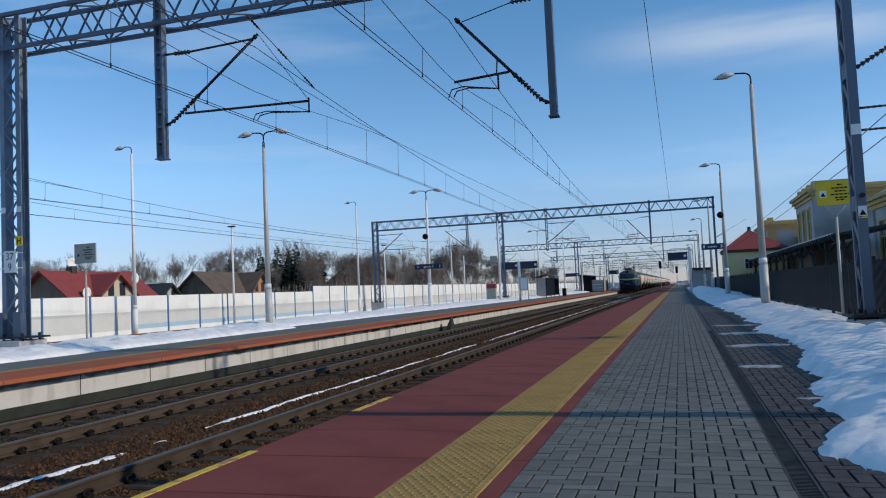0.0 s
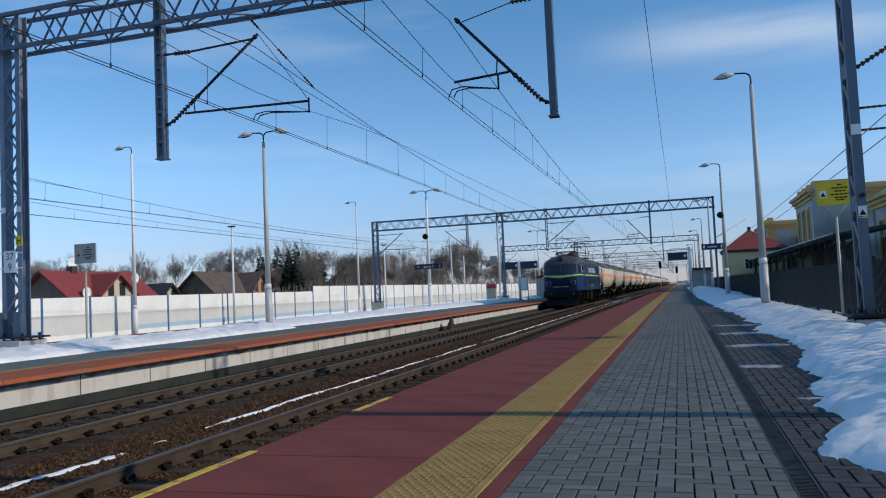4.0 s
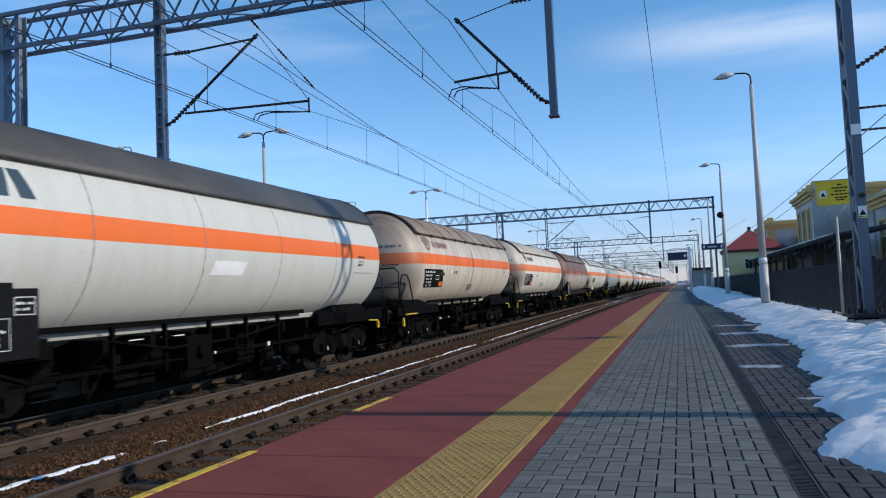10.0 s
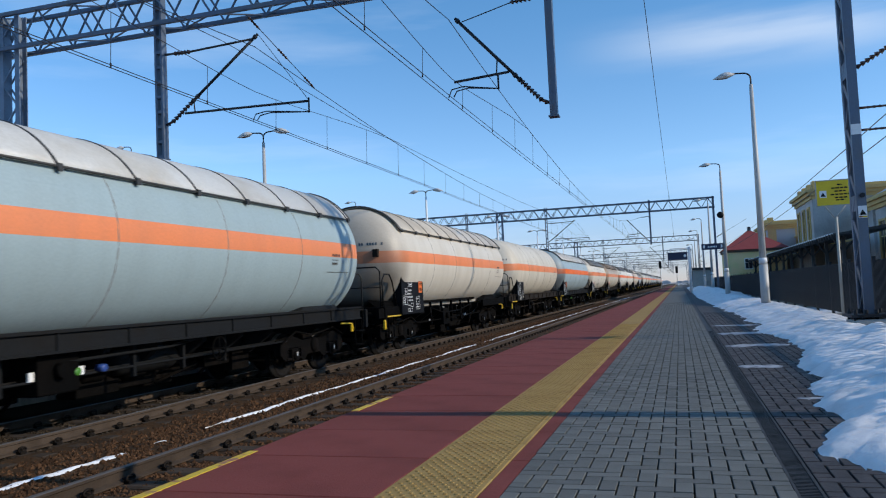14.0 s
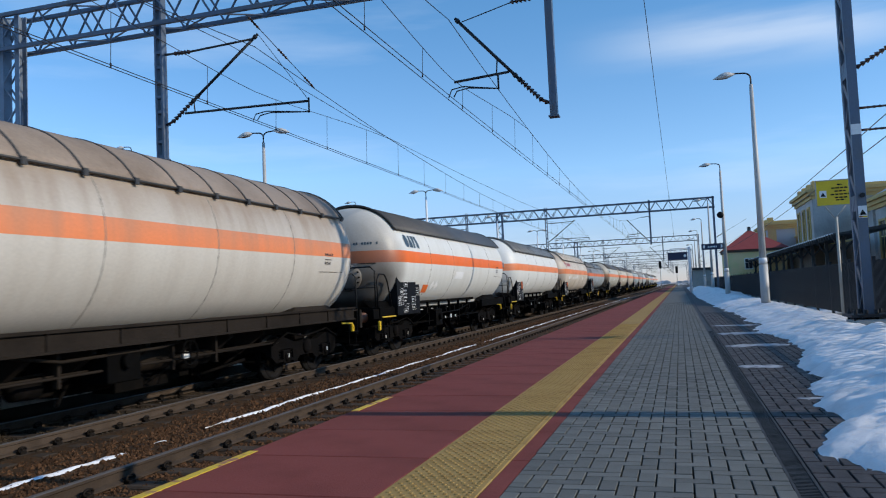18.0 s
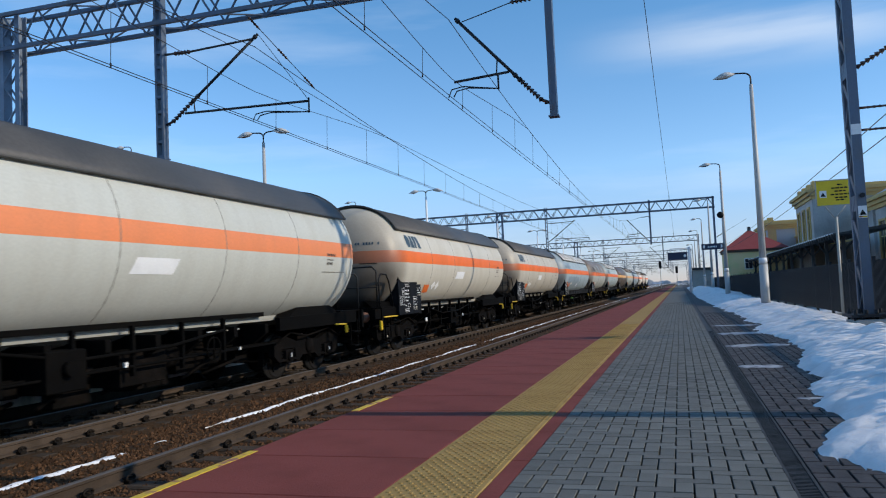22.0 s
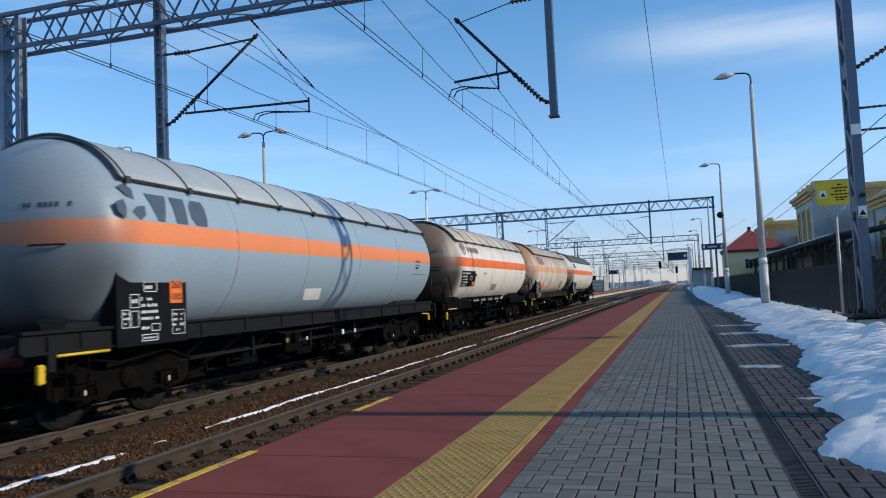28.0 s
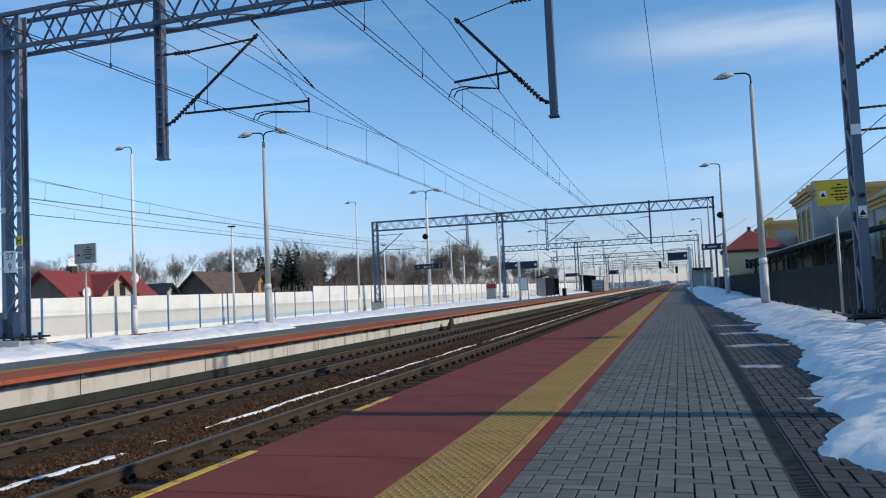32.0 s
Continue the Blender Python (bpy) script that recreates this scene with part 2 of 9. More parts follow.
M["shield_dark"] = shade("sun_shield_dark", (0.055, 0.055, 0.055), 0.6, vary=0.3, scale=0.6, fine=20, bump=0.1, second=(0.085, 0.08, 0.075), stretch=(1, 1, 0.4))
M["shield_grey"] = shade("sun_shield_grey", (0.17, 0.18, 0.18), 0.55, vary=0.25, scale=0.7, fine=20, bump=0.1)
M["shield_white"] = shade("sun_shield_white", (0.6, 0.6, 0.57), 0.5, vary=0.15, scale=0.7, fine=20, bump=0.1, second=(0.45, 0.42, 0.36))
M["shield_brown"] = shade("sun_shield_brown", (0.17, 0.13, 0.1), 0.65, vary=0.3, scale=0.7, fine=20, bump=0.1, second=(0.1, 0.08, 0.065))
M["shield_bluegrey"] = shade("sun_shield_bluegrey", (0.4, 0.45, 0.48), 0.5, vary=0.15, scale=0.7, fine=20, bump=0.1)
M["shield_cream"] = shade("sun_shield_cream", (0.56, 0.51, 0.43), 0.55, vary=0.15, scale=0.7, fine=20, bump=0.1, second=(0.42, 0.36, 0.28))
M["shield_dusty"] = shade("sun_shield_dusty", (0.3, 0.235, 0.18), 0.65, vary=0.25, scale=0.7, fine=20, bump=0.1, second=(0.19, 0.14, 0.1))
M["strap"] = shade("strap_steel", (0.05, 0.05, 0.05), 0.6, 0.3, vary=0.3, scale=4, fine=30)
# running gear kept near black: the shade below the tanks is in these colours
M["frame_black"] = shade("underframe_shaded", (0.0028, 0.0028, 0.0028), 0.9, 0.1, vary=0.4, scale=2.5, fine=30, bump=0.2, second=(0.005, 0.0045, 0.004), spec=0.06)
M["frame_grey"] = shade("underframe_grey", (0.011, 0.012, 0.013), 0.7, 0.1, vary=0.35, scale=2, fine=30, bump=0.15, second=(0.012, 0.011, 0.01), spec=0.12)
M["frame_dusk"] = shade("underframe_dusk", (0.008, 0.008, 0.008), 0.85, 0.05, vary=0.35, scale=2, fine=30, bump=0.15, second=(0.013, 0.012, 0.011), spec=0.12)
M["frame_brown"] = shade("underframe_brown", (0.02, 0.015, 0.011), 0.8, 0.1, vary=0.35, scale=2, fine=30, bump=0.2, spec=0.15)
M["bogie"] = shade("bogie_shaded_dust", (0.0035, 0.0032, 0.003), 0.95, 0.1, vary=0.4, scale=4, fine=40, bump=0.25, second=(0.009, 0.007, 0.006), spec=0.08)
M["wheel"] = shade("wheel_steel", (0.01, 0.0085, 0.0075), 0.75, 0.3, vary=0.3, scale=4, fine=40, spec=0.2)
M["tread"] = shade("wheel_tread", (0.06, 0.058, 0.055), 0.5, 0.6, vary=0.2, scale=4, fine=40)
M["board"] = shade("board_black", (0.006, 0.0065, 0.008), 0.6, vary=0.3, scale=3, fine=30, bump=0.03, spec=0.12)
M["orange_plate"] = shade("hazard_orange", (0.8, 0.17, 0.03), 0.5, vary=0.1, scale=4, fine=30, bump=0.02)
M["yellow"] = shade("yellow_handle", (0.7, 0.45, 0.02), 0.5, vary=0.15, scale=5, fine=30)
M["copper"] = shade("buffer_brown", (0.3, 0.15, 0.1), 0.5, 0.3, vary=0.25, scale=5, fine=30)
M["navy"] = shade("logo_navy", (0.03, 0.06, 0.085), 0.5, vary=0.1, scale=4, fine=30, bump=0.02)
M["logo_blue"] = shade("logo_blue", (0.1, 0.15, 0.3), 0.5, vary=0.15, scale=4, fine=30, bump=0.02)
M["logo_brown"] = shade("logo_brown", (0.22, 0.1, 0.07), 0.5, vary=0.15, scale=4, fine=30, bump=0.02)
M["logo_grey"] = shade("logo_grey", (0.22, 0.28, 0.33), 0.5, vary=0.15, scale=4, fine=30, bump=0.02)
M["logo_slate"] = shade("logo_slate", (0.06, 0.085, 0.12), 0.55, vary=0.15, scale=4, fine=30, bump=0.02)
M["logo_dark"] = shade("logo_dark", (0.055, 0.045, 0.04), 0.6, vary=0.15, scale=4, fine=30, bump=0.02)
M["buffer_red"] = shade("buffer_red", (0.11, 0.02, 0.018), 0.6, 0.1, vary=0.3, scale=5, fine=30)
M["logo_red"] = shade("logo_red", (0.4, 0.05, 0.06), 0.5, vary=0.15, scale=4, fine=30, bump=0.02)
M["seam"] = shade("seam_dust", (0.2, 0.19, 0.165), 0.7, vary=0.2, scale=4, fine=30)
M["patch_dark"] = shade("patch_dark", (0.17, 0.2, 0.2), 0.6, vary=0.2, scale=3, fine=30, bump=0.02)
M["patch_olive"] = shade("patch_olive", (0.3, 0.27, 0.19), 0.65, vary=0.25, scale=3, fine=30, bump=0.02)
M["patch_ash"] = shade("patch_ash", (0.42, 0.42, 0.38), 0.65, vary=0.25, scale=3, fine=30, bump=0.02)
M["patch_blue"] = shade("patch_blue", (0.235, 0.31, 0.37), 0.5, vary=0.15, scale=2, fine=30, bump=0.02)
M["patch_pale"] = shade("patch_pale", (0.38, 0.42, 0.41), 0.6, vary=0.2, scale=3, fine=30, bump=0.02)
M["green_valve"] = shade("valve_green", (0.06, 0.22, 0.03), 0.4, vary=0.1, scale=4, fine=30)
M["blue_valve"] = shade("valve_blue", (0.03, 0.07, 0.25), 0.4, vary=0.1, scale=4, fine=30)
M["loco_blue"] = shade("locomotive_blue", (0.006, 0.042, 0.13), 0.5, vary=0.15, scale=1.0, fine=25, bump=0.05, second=(0.005, 0.033, 0.1), spec=0.12)
M["loco_nose"] = shade("locomotive_nose_shade_grime", (0.007, 0.016, 0.052), 0.6, vary=0.3, scale=2.5, fine=25, bump=0.05, second=(0.006, 0.01, 0.02), spec=0.12)
M["loco_band"] = shade("locomotive_dusty_band", (0.01, 0.03, 0.07), 0.65, vary=0.3, scale=1.5, fine=25, bump=0.05, second=(0.02, 0.025, 0.035), spec=0.12)
M["loco_lime"] = shade("locomotive_lime", (0.42, 0.6, 0.04), 0.4, vary=0.1, scale=2, fine=25, bump=0.03)
M["loco_roof"] = shade("locomotive_roof", (0.055, 0.06, 0.064), 0.6, vary=0.3, scale=1.2, fine=25, bump=0.1, second=(0.075, 0.072, 0.068), spec=0.3)
M["loco_grey"] = shade("locomotive_grille_dark", (0.006, 0.01, 0.02), 0.55, vary=0.3, scale=2, fine=25, spec=0.2)
M["roof_vent"] = shade("roof_vent_grey", (0.085, 0.09, 0.088), 0.6, vary=0.25, scale=2, fine=25)
M["glass"] = shade("cab_glass", (0.02, 0.025, 0.03), 0.06, vary=0.1, scale=2, fine=25, bump=0)
M["panto_red"] = shade("pantograph_red", (0.1, 0.014, 0.016), 0.5, 0.2, vary=0.2, scale=4, fine=30)
M["lens"] = shade("headlight_lens", (0.02, 0.022, 0.024), 0.2, 0.1, vary=0.1, scale=6, fine=30, bump=0)
M["chrome"] = shade("dull_rim", (0.12, 0.125, 0.13), 0.4, 0.6, vary=0.1, scale=6, fine=30, bump=0)
M["glow"] = shade("tail_marker", (0.8, 0.3, 0.1), 0.3, vary=0.1, scale=6, fine=30, bump=0)
gb = M["glow"].node_tree.nodes["Principled BSDF"]
gb.inputs["Emission Color"].default_value, gb.inputs["Emission Strength"].default_value = (1, 0.55, 0.25, 1), 3.0
M["yellow_wall"] = shade("yellow_plaster", (0.6, 0.42, 0.16), 0.85, vary=0.15, scale=0.6, fine=12, bump=0.1, second=(0.47, 0.34, 0.16))
M["white_wall"] = shade("grey_white_plaster", (0.47, 0.46, 0.44), 0.85, vary=0.15, scale=0.5, fine=12, bump=0.1, second=(0.34, 0.33, 0.31))
M["roof_dark"] = shade("dark_roof_sheet", (0.045, 0.042, 0.04), 0.6, 0.1, vary=0.25, scale=0.8, fine=15, bump=0.1)
M["roof_metal"] = shade("grey_metal_roof", (0.42, 0.43, 0.44), 0.4, 0.4, vary=0.2, scale=0.8, fine=15, bump=0.05)
M["roof_red"] = shade("red_roof_tiles", (0.25, 0.045, 0.04), 0.7, vary=0.2, scale=1.0, fine=14, bump=0.3, second=(0.24, 0.04, 0.035))
M["roof_brown"] = shade("brown_roof_tiles", (0.12, 0.085, 0.065), 0.75, vary=0.25, scale=1.0, fine=14, bump=0.3)
M["timber"] = shade("brown_timber", (0.21, 0.15, 0.105), 0.75, vary=0.3, scale=2.0, fine=20, bump=0.2, stretch=(1, 1, 0.2))
M["orange_timber"] = shade("fresh_timber", (0.42, 0.2, 0.08), 0.7, vary=0.25, scale=2.0, fine=20, bump=0.2)
M["cream_wall"] = shade("cream_plaster", (0.55, 0.48, 0.36), 0.85, vary=0.15, scale=0.7, fine=12, bump=0.1)
M["pane"] = shade("window_pane", (0.03, 0.035, 0.045), 0.08, vary=0.1, scale=2, fine=20, bump=0)
M["bark"] = shade("bark", (0.14, 0.12, 0.105), 0.9, vary=0.35, scale=4, fine=30, bump=0.3)
M["twig"] = shade("bare_twigs", (0.2, 0.165, 0.145), 0.9, vary=0.3, scale=1.5, fine=12, bump=0, random_tint=0.25)
M["needle"] = shade("fir_needles", (0.022, 0.035, 0.02), 0.85, vary=0.35, scale=2, fine=14, bump=0.1, random_tint=0.3)
# pale blue: the haze of distance is painted into the woods' colour
M["hazed_wood"] = shade("far_woods_haze_tint", (0.5, 0.54, 0.6), 0.95, vary=0.3, scale=0.06, fine=0.6, bump=0, random_tint=0.2)

# ---- mesh helpers ----
def hexa(bm, pts):
    """A closed six-sided solid from eight corners: four below, four above, same order."""
    v = [bm.verts.new(p) for p in pts]
    fs = []
    for idx in ((3, 2, 1, 0), (4, 5, 6, 7), (0, 1, 5, 4), (1, 2, 6, 5), (2, 3, 7, 6), (3, 0, 4, 7)):
        fs.append(bm.faces.new([v[i] for i in idx]))
    return fs


def box(bm, x0, x1, y0, y1, z0, z1, mi=0, bevel=0.0):
    if bevel:
        b = bevel
        rings = []
        for z, k in ((z0, b), (z0 + b, 0), (z1 - b, 0), (z1, b)):
            ring = []
            for cx, cy, sx, sy in ((x0, y0, 1, 1), (x1, y0, -1, 1), (x1, y1, -1, -1), (x0, y1, 1, -1)):
                ring.append(bm.verts.new((cx + sx * k, cy + sy * k, z)))
            rings.append(ring)
        fs = [bm.faces.new(rings[0][::-1]), bm.faces.new(rings[-1])]
        for a, c in zip(rings, rings[1:]):
            for i in range(4):
                fs.append(bm.faces.new((a[i], a[(i + 1) % 4], c[(i + 1) % 4], c[i])))
    else:
        fs = hexa(bm, [(x0, y0, z0), (x1, y0, z0), (x1, y1, z0), (x0, y1, z0), (x0, y0, z1), (x1, y0, z1), (x1, y1, z1), (x0, y1, z1)])
    for f in fs:
        f.material_index = mi
    return fs


def rod(bm, p0, p1, r0, r1=None, seg=8, mi=0, smooth=True):
    p0, p1 = Vector(p0), Vector(p1)
    r1 = r0 if r1 is None else r1
    d = (p1 - p0).normalized()
    a = d.orthogonal().normalized()
    b = d.cross(a)
    rings = []
    for p, r in ((p0, r0), (p1, r1)):
        rings.append([bm.verts.new(p + (a * math.cos(t) + b * math.sin(t)) * r) for t in (math.tau * i / seg for i in range(seg))])
    fs = [bm.faces.new(rings[0][::-1]), bm.faces.new(rings[1])]
    for i in range(seg):
        f = bm.faces.new((rings[0][i], rings[0][(i + 1) % seg], rings[1][(i + 1) % seg], rings[1][i]))
        f.smooth = smooth
        fs.append(f)
    for f in fs:
        f.material_index = mi


def tube(bm, pts, r, seg=6, mi=0):
    """A pipe along points."""
    pts = [Vector(p) for p in pts]
    rings = []
    a = None
    for i, p in enumerate(pts):
        d = (pts[min(i + 1, len(pts) - 1)] - pts[max(i - 1, 0)]).normalized()
        a = d.orthogonal().normalized() if a is None else (a - d * a.dot(d)).normalized()
        b = d.cross(a)
        rings.append([bm.verts.new(p + (a * math.cos(t) + b * math.sin(t)) * r) for t in (math.tau * k / seg for k in range(seg))])
    fs = [bm.faces.new(rings[0][::-1]), bm.faces.new(rings[-1])]
    for q, s in zip(rings, rings[1:]):
        for k in range(seg):
            f = bm.faces.new((q[k], q[(k + 1) % seg], s[(k + 1) % seg], s[k]))
            f.smooth = True
            fs.append(f)
    for f in fs:
        f.material_index = mi


def lathe(bm, profile, axis="y", seg=24, centre=(0, 0, 0), mi=0):
    """A turned solid: (along, radius) pairs round an axis through the centre."""
    c = Vector(centre)
    rings = []
    for h, r in profile:
        ring = []
        for i in range(seg):
            t = math.tau * i / seg
            u, w = r * math.cos(t), r * math.sin(t)
            ring.append(bm.verts.new(c + Vector({"y": (u, h, w), "x": (h, u, w), "z": (u, w, h)}[axis])))
        rings.append(ring)
    fs = [bm.faces.new(rings[0]), bm.faces.new(rings[-1][::-1])]
    for q, s in zip(rings, rings[1:]):
        for i in range(seg):
            f = bm.faces.new((q[i], s[i], s[(i + 1) % seg], q[(i + 1) % seg]))
            f.smooth = True
            fs.append(f)
    for f in fs:
        f.material_index = mi


def extrude_y(bm, outline, y0, y1, mi=0):
    """A closed outline in x, z carried along y."""
    a = [bm.verts.new((x, y0, z)) for x, z in outline]
    b = [bm.verts.new((x, y1, z)) for x, z in outline]
    n = len(outline)
    fs = [bm.faces.new(a), bm.faces.new(b[::-1])]
    for i in range(n):
        fs.append(bm.faces.new((a[i], b[i], b[(i + 1) % n], a[(i + 1) % n])))
    for f in fs:
        f.material_index = mi
    return fs


def mesh_of(name, bm, *mats):
    bmesh.ops.recalc_face_normals(bm, faces=bm.faces)
    me = bpy.data.meshes.new(name)
    bm.to_mesh(me)
    bm.free()
    for m in mats:
        me.materials.append(m)
    return me


def part(name, bm, material, parent=None, label="", at=None):
    """Links a bmesh, or a ready mesh, as one object under a thing or a part."""
    me = mesh_of(name, bm, *(material if isinstance(material, (list, tuple)) else (material,))) if isinstance(bm, bmesh.types.BMesh) else bm
    ob = new(name, me)
    if parent is not None:
        ob.parent = parent
    if at is not None:
        ob.matrix_basis = at if isinstance(at, Matrix) else Matrix.Translation(at)
    if label:
        ob["label"] = label
    return ob


def thing(name, at, label, category, group="", kind=""):
    ob = new(name)
    ob.empty_display_size = 0.2
    ob.matrix_basis = at if isinstance(at, Matrix) else Matrix.Translation(at)
    return tagged(ob, label, category, group, kind)


BM = bmesh.new


# ---- ground and tracks ----
def build_ground():
    bm = BM()
    xs = [-3000, -600, -150, -60, -33, -29.5, -20.9, -11.2, -3.2, 3.9, 6.5, 30, 150, 600, 3000]
    zs = [-0.9, -0.9, -0.9, -0.9, -0.8, -0.78, -0.78, -0.78, -0.78, -0.5, -0.25, -0.25, -0.4, -0.6, -0.6]
    ys = [-1200, -300, -60, 0, 30, 60, 120, 250, 500, 1200, 3500]
    grid = [[bm.verts.new((x, y, z)) for x, z in zip(xs, zs)] for y in ys]
    for a, b in zip(grid, grid[1:]):
        for i in range(len(xs) - 1):
            bm.faces.new((a[i], a[i + 1], b[i + 1], b[i]))
    tagged(part("ground", bm, M["soil"]), "bare winter soil with patches of old snow", "ground", kind="structure")


def ballast_bed(name, x0, x1, label, material):
    """A low bank of stones that carries tracks."""
    bm = BM()
    z = RAIL - 0.19
    extrude_y(bm, [(x0 - 0.4, -0.88), (x0 - 0.4, z + 0.03), (x0 + 0.2, z), (x1, z), (x1, -0.88)], -700, 900)
    return tagged(part(name, bm, material), label, "ballast", kind="structure")


def rail_mesh(y0, y1):
    bm = BM()
    o = [(x, z) for x, z in ((-0.07, -0.16), (0.07, -0.16), (0.07, -0.145), (0.012, -0.125), (0.012, -0.045), (0.034, -0.035), (0.034, -0.008), (0.026, 0), (-0.026, 0), (-0.034, -0.008), (-0.034, -0.035), (-0.012, -0.045), (-0.012, -0.125), (-0.07, -0.145))]
    fs = extrude_y(bm, o, y0, y1)
    fs[2 + 7].material_index = 1
    fs[2 + 6].material_index = 1
    fs[2 + 8].material_index = 1
    return mesh_of("rail", bm, M["rail"], M["rail_top"])


def sleeper_mesh():
    bm = BM()
    z = -0.165
    box(bm, -1.3, 1.3, -0.13, 0.13, z - 0.2, z, 0, 0.02)
    for s in (-1, 1):
        for d in (-1, 1):
            x = s * 0.7525 + d * 0.1
            # bent spring clip on its shoulder
            box(bm, x - 0.035, x + 0.035, -0.05, 0.05, z, z + 0.035, 1)
            pts = []
            for i in range(9):
                t = math.tau * i / 8
                pts.append((x + 0.01 * d, 0.065 * math.cos(t), z + 0.055 + 0.035 * math.sin(t)))
            tube(bm, pts, 0.013, 5, 1)
            tube(bm, [(x, -0.06, z + 0.05), (x - 0.05 * d, -0.03, z + 0.05), (x - 0.05 * d, 0.03, z + 0.05), (x, 0.06, z + 0.05)], 0.013, 5, 1)
    return mesh_of("sleeper", bm, M["sleeper"], M["clip"])


def build_tracks():
    ballast_bed("ballast", -7.55, EDGE - 0.06, "brown crushed stone between the two platforms", M["ballast"])
    ballast_bed("ballast", XB - 1.55, -7.552, "dark grey crushed stone under the middle track", M["ballast_dark"])
    ballast_bed("ballast", XD - 1.8, XC + 1.6, "brown crushed stone behind the island platform", M["ballast"])
    rm, sm = rail_mesh(-700, 900), sleeper_mesh()
    for n, x, near in (("near", XA, 1), ("middle", XB, 1), ("far", XC, 0), ("outer", XD, 0)):
        tr = thing("railway_track", (x, 0, RAIL), "railway track with rusty rails and pale concrete sleepers", "railway track", "railway tracks", kind="structure")
        for s in (-1, 1):
            part("rail", rm, None, tr, "worn steel rail with a bright head", (s * 0.7525, 0, 0))
        if near:
            for i in range(-4, 130):
                part("sleeper", sm, None, tr, at=(0, 0.18 + i * 0.595, 0))
            bm = BM()
            for i in range(130, 420):
                y = 0.18 + i * 0.595
                box(bm, -1.3, 1.3, y - 0.13, y + 0.13, -0.37, -0.165)
            tagged(part("sleepers", bm, M["sleeper"], tr), kind="stuff")
    # loose stones that lie where the camera is nearest
    rng = random.Random(5)

    def stones(name, x0, x1, m, label):
        verts, faces = [], []
        for y0, y1, per_m2, smin, smax in ((3, 12, 330, 0.022, 0.045), (12, 24, 230, 0.025, 0.048), (24, 45, 100, 0.03, 0.055), (45, 80, 40, 0.035, 0.065)):
            for _ in range(int((x1 - x0) * (y1 - y0) * per_m2)):
                x, y, s = rng.uniform(x0, x1), rng.uniform(y0, y1), rng.uniform(smin, smax)
                a, k = rng.uniform(0, 6.28), len(verts)
                z = RAIL - 0.19 + rng.uniform(-0.3, 0.25) * s
                c, sn = math.cos(a) * s, math.sin(a) * s
                q = [rng.uniform(0.6, 1.25) for _ in range(6)]
                verts.extend(((x + c * q[0], y + sn * q[0], z), (x - sn * q[1], y + c * q[1], z + 0.1 * s), (x - c * q[2], y - sn * q[2], z), (x + sn * q[3], y - c * q[3], z - 0.1 * s), (x + 0.2 * c, y, z + 0.75 * s * q[4]), (x, y + 0.2 * c, z - 0.7 * s)))
                for i in range(4):
                    faces.append((k + i, k + (i + 1) % 4, k + 4))
                    faces.append((k + (i + 1) % 4, k + i, k + 5))
        me = bpy.data.meshes.new(name)
        me.from_pydata(verts, [], faces)
        me.materials.append(m)
        tagged(new(name, me), label, "ballast", kind="stuff")

    stones("loose_ballast", -7.9, -3.4, M["ballast_stone"], "loose brown granite ballast stones between the rails")
    stones("loose_ballast", -10.7, -7.9, M["stone_dark"], "loose dark grey ballast stones under the middle track")
    # thin ridge of snow between the tracks
    snow_strip("snow_ridge", -6.72, 0.075, 3, 110, RAIL - 0.175, 0.024, 0.42, 11, "thin broken ridge of melting snow on the ballast")


def snow_strip(name, x, width, y0, y1, z, h, gap, seed, label):
    """Melting snow lying along a line, ragged, with breaks."""
    bm = BM()
    o = Vector((seed * 7.3, 0, 0))
    y, rows = y0, []
    step = 0.16
    while y < y1:
        g = noise.noise(Vector((y * 0.35, 0, 0)) + o) + 0.35 * noise.noise(Vector((y * 1.7, 3, 0)) + o)
        k = max(0.0, min(1.0, (g + gap) * 2.2))
        w = width * (0.25 + 0.75 * k) * (1 + 0.5 * noise.noise(Vector((y * 2.3, 9, 0)) + o))
        dx = 0.1 * noise.noise(Vector((y * 0.8, 5, 0)) + o)
        rows.append([bm.verts.new((x + dx + w * u + 0.05 * noise.noise(Vector((y * 3, u * 4, 0)) + o), y, z - 0.05 + (0.05 + h * k * (1 - abs(u) ** 1.6 * 4) + 0.02 * noise.noise(Vector((y * 4, u * 5, 2)) + o)) * (k > 0.02))) for u in (-0.5, -0.3, 0, 0.3, 0.5)])
        y += step
        if y > 40:
            step = 0.5
    for a, b in zip(rows, rows[1:]):
        for i in range(4):
            f = bm.faces.new((a[i], a[i + 1], b[i + 1], b[i]))
            f.smooth = True
    return tagged(part(name, bm, M["dirty_snow"]), label, "snow", kind="stuff")


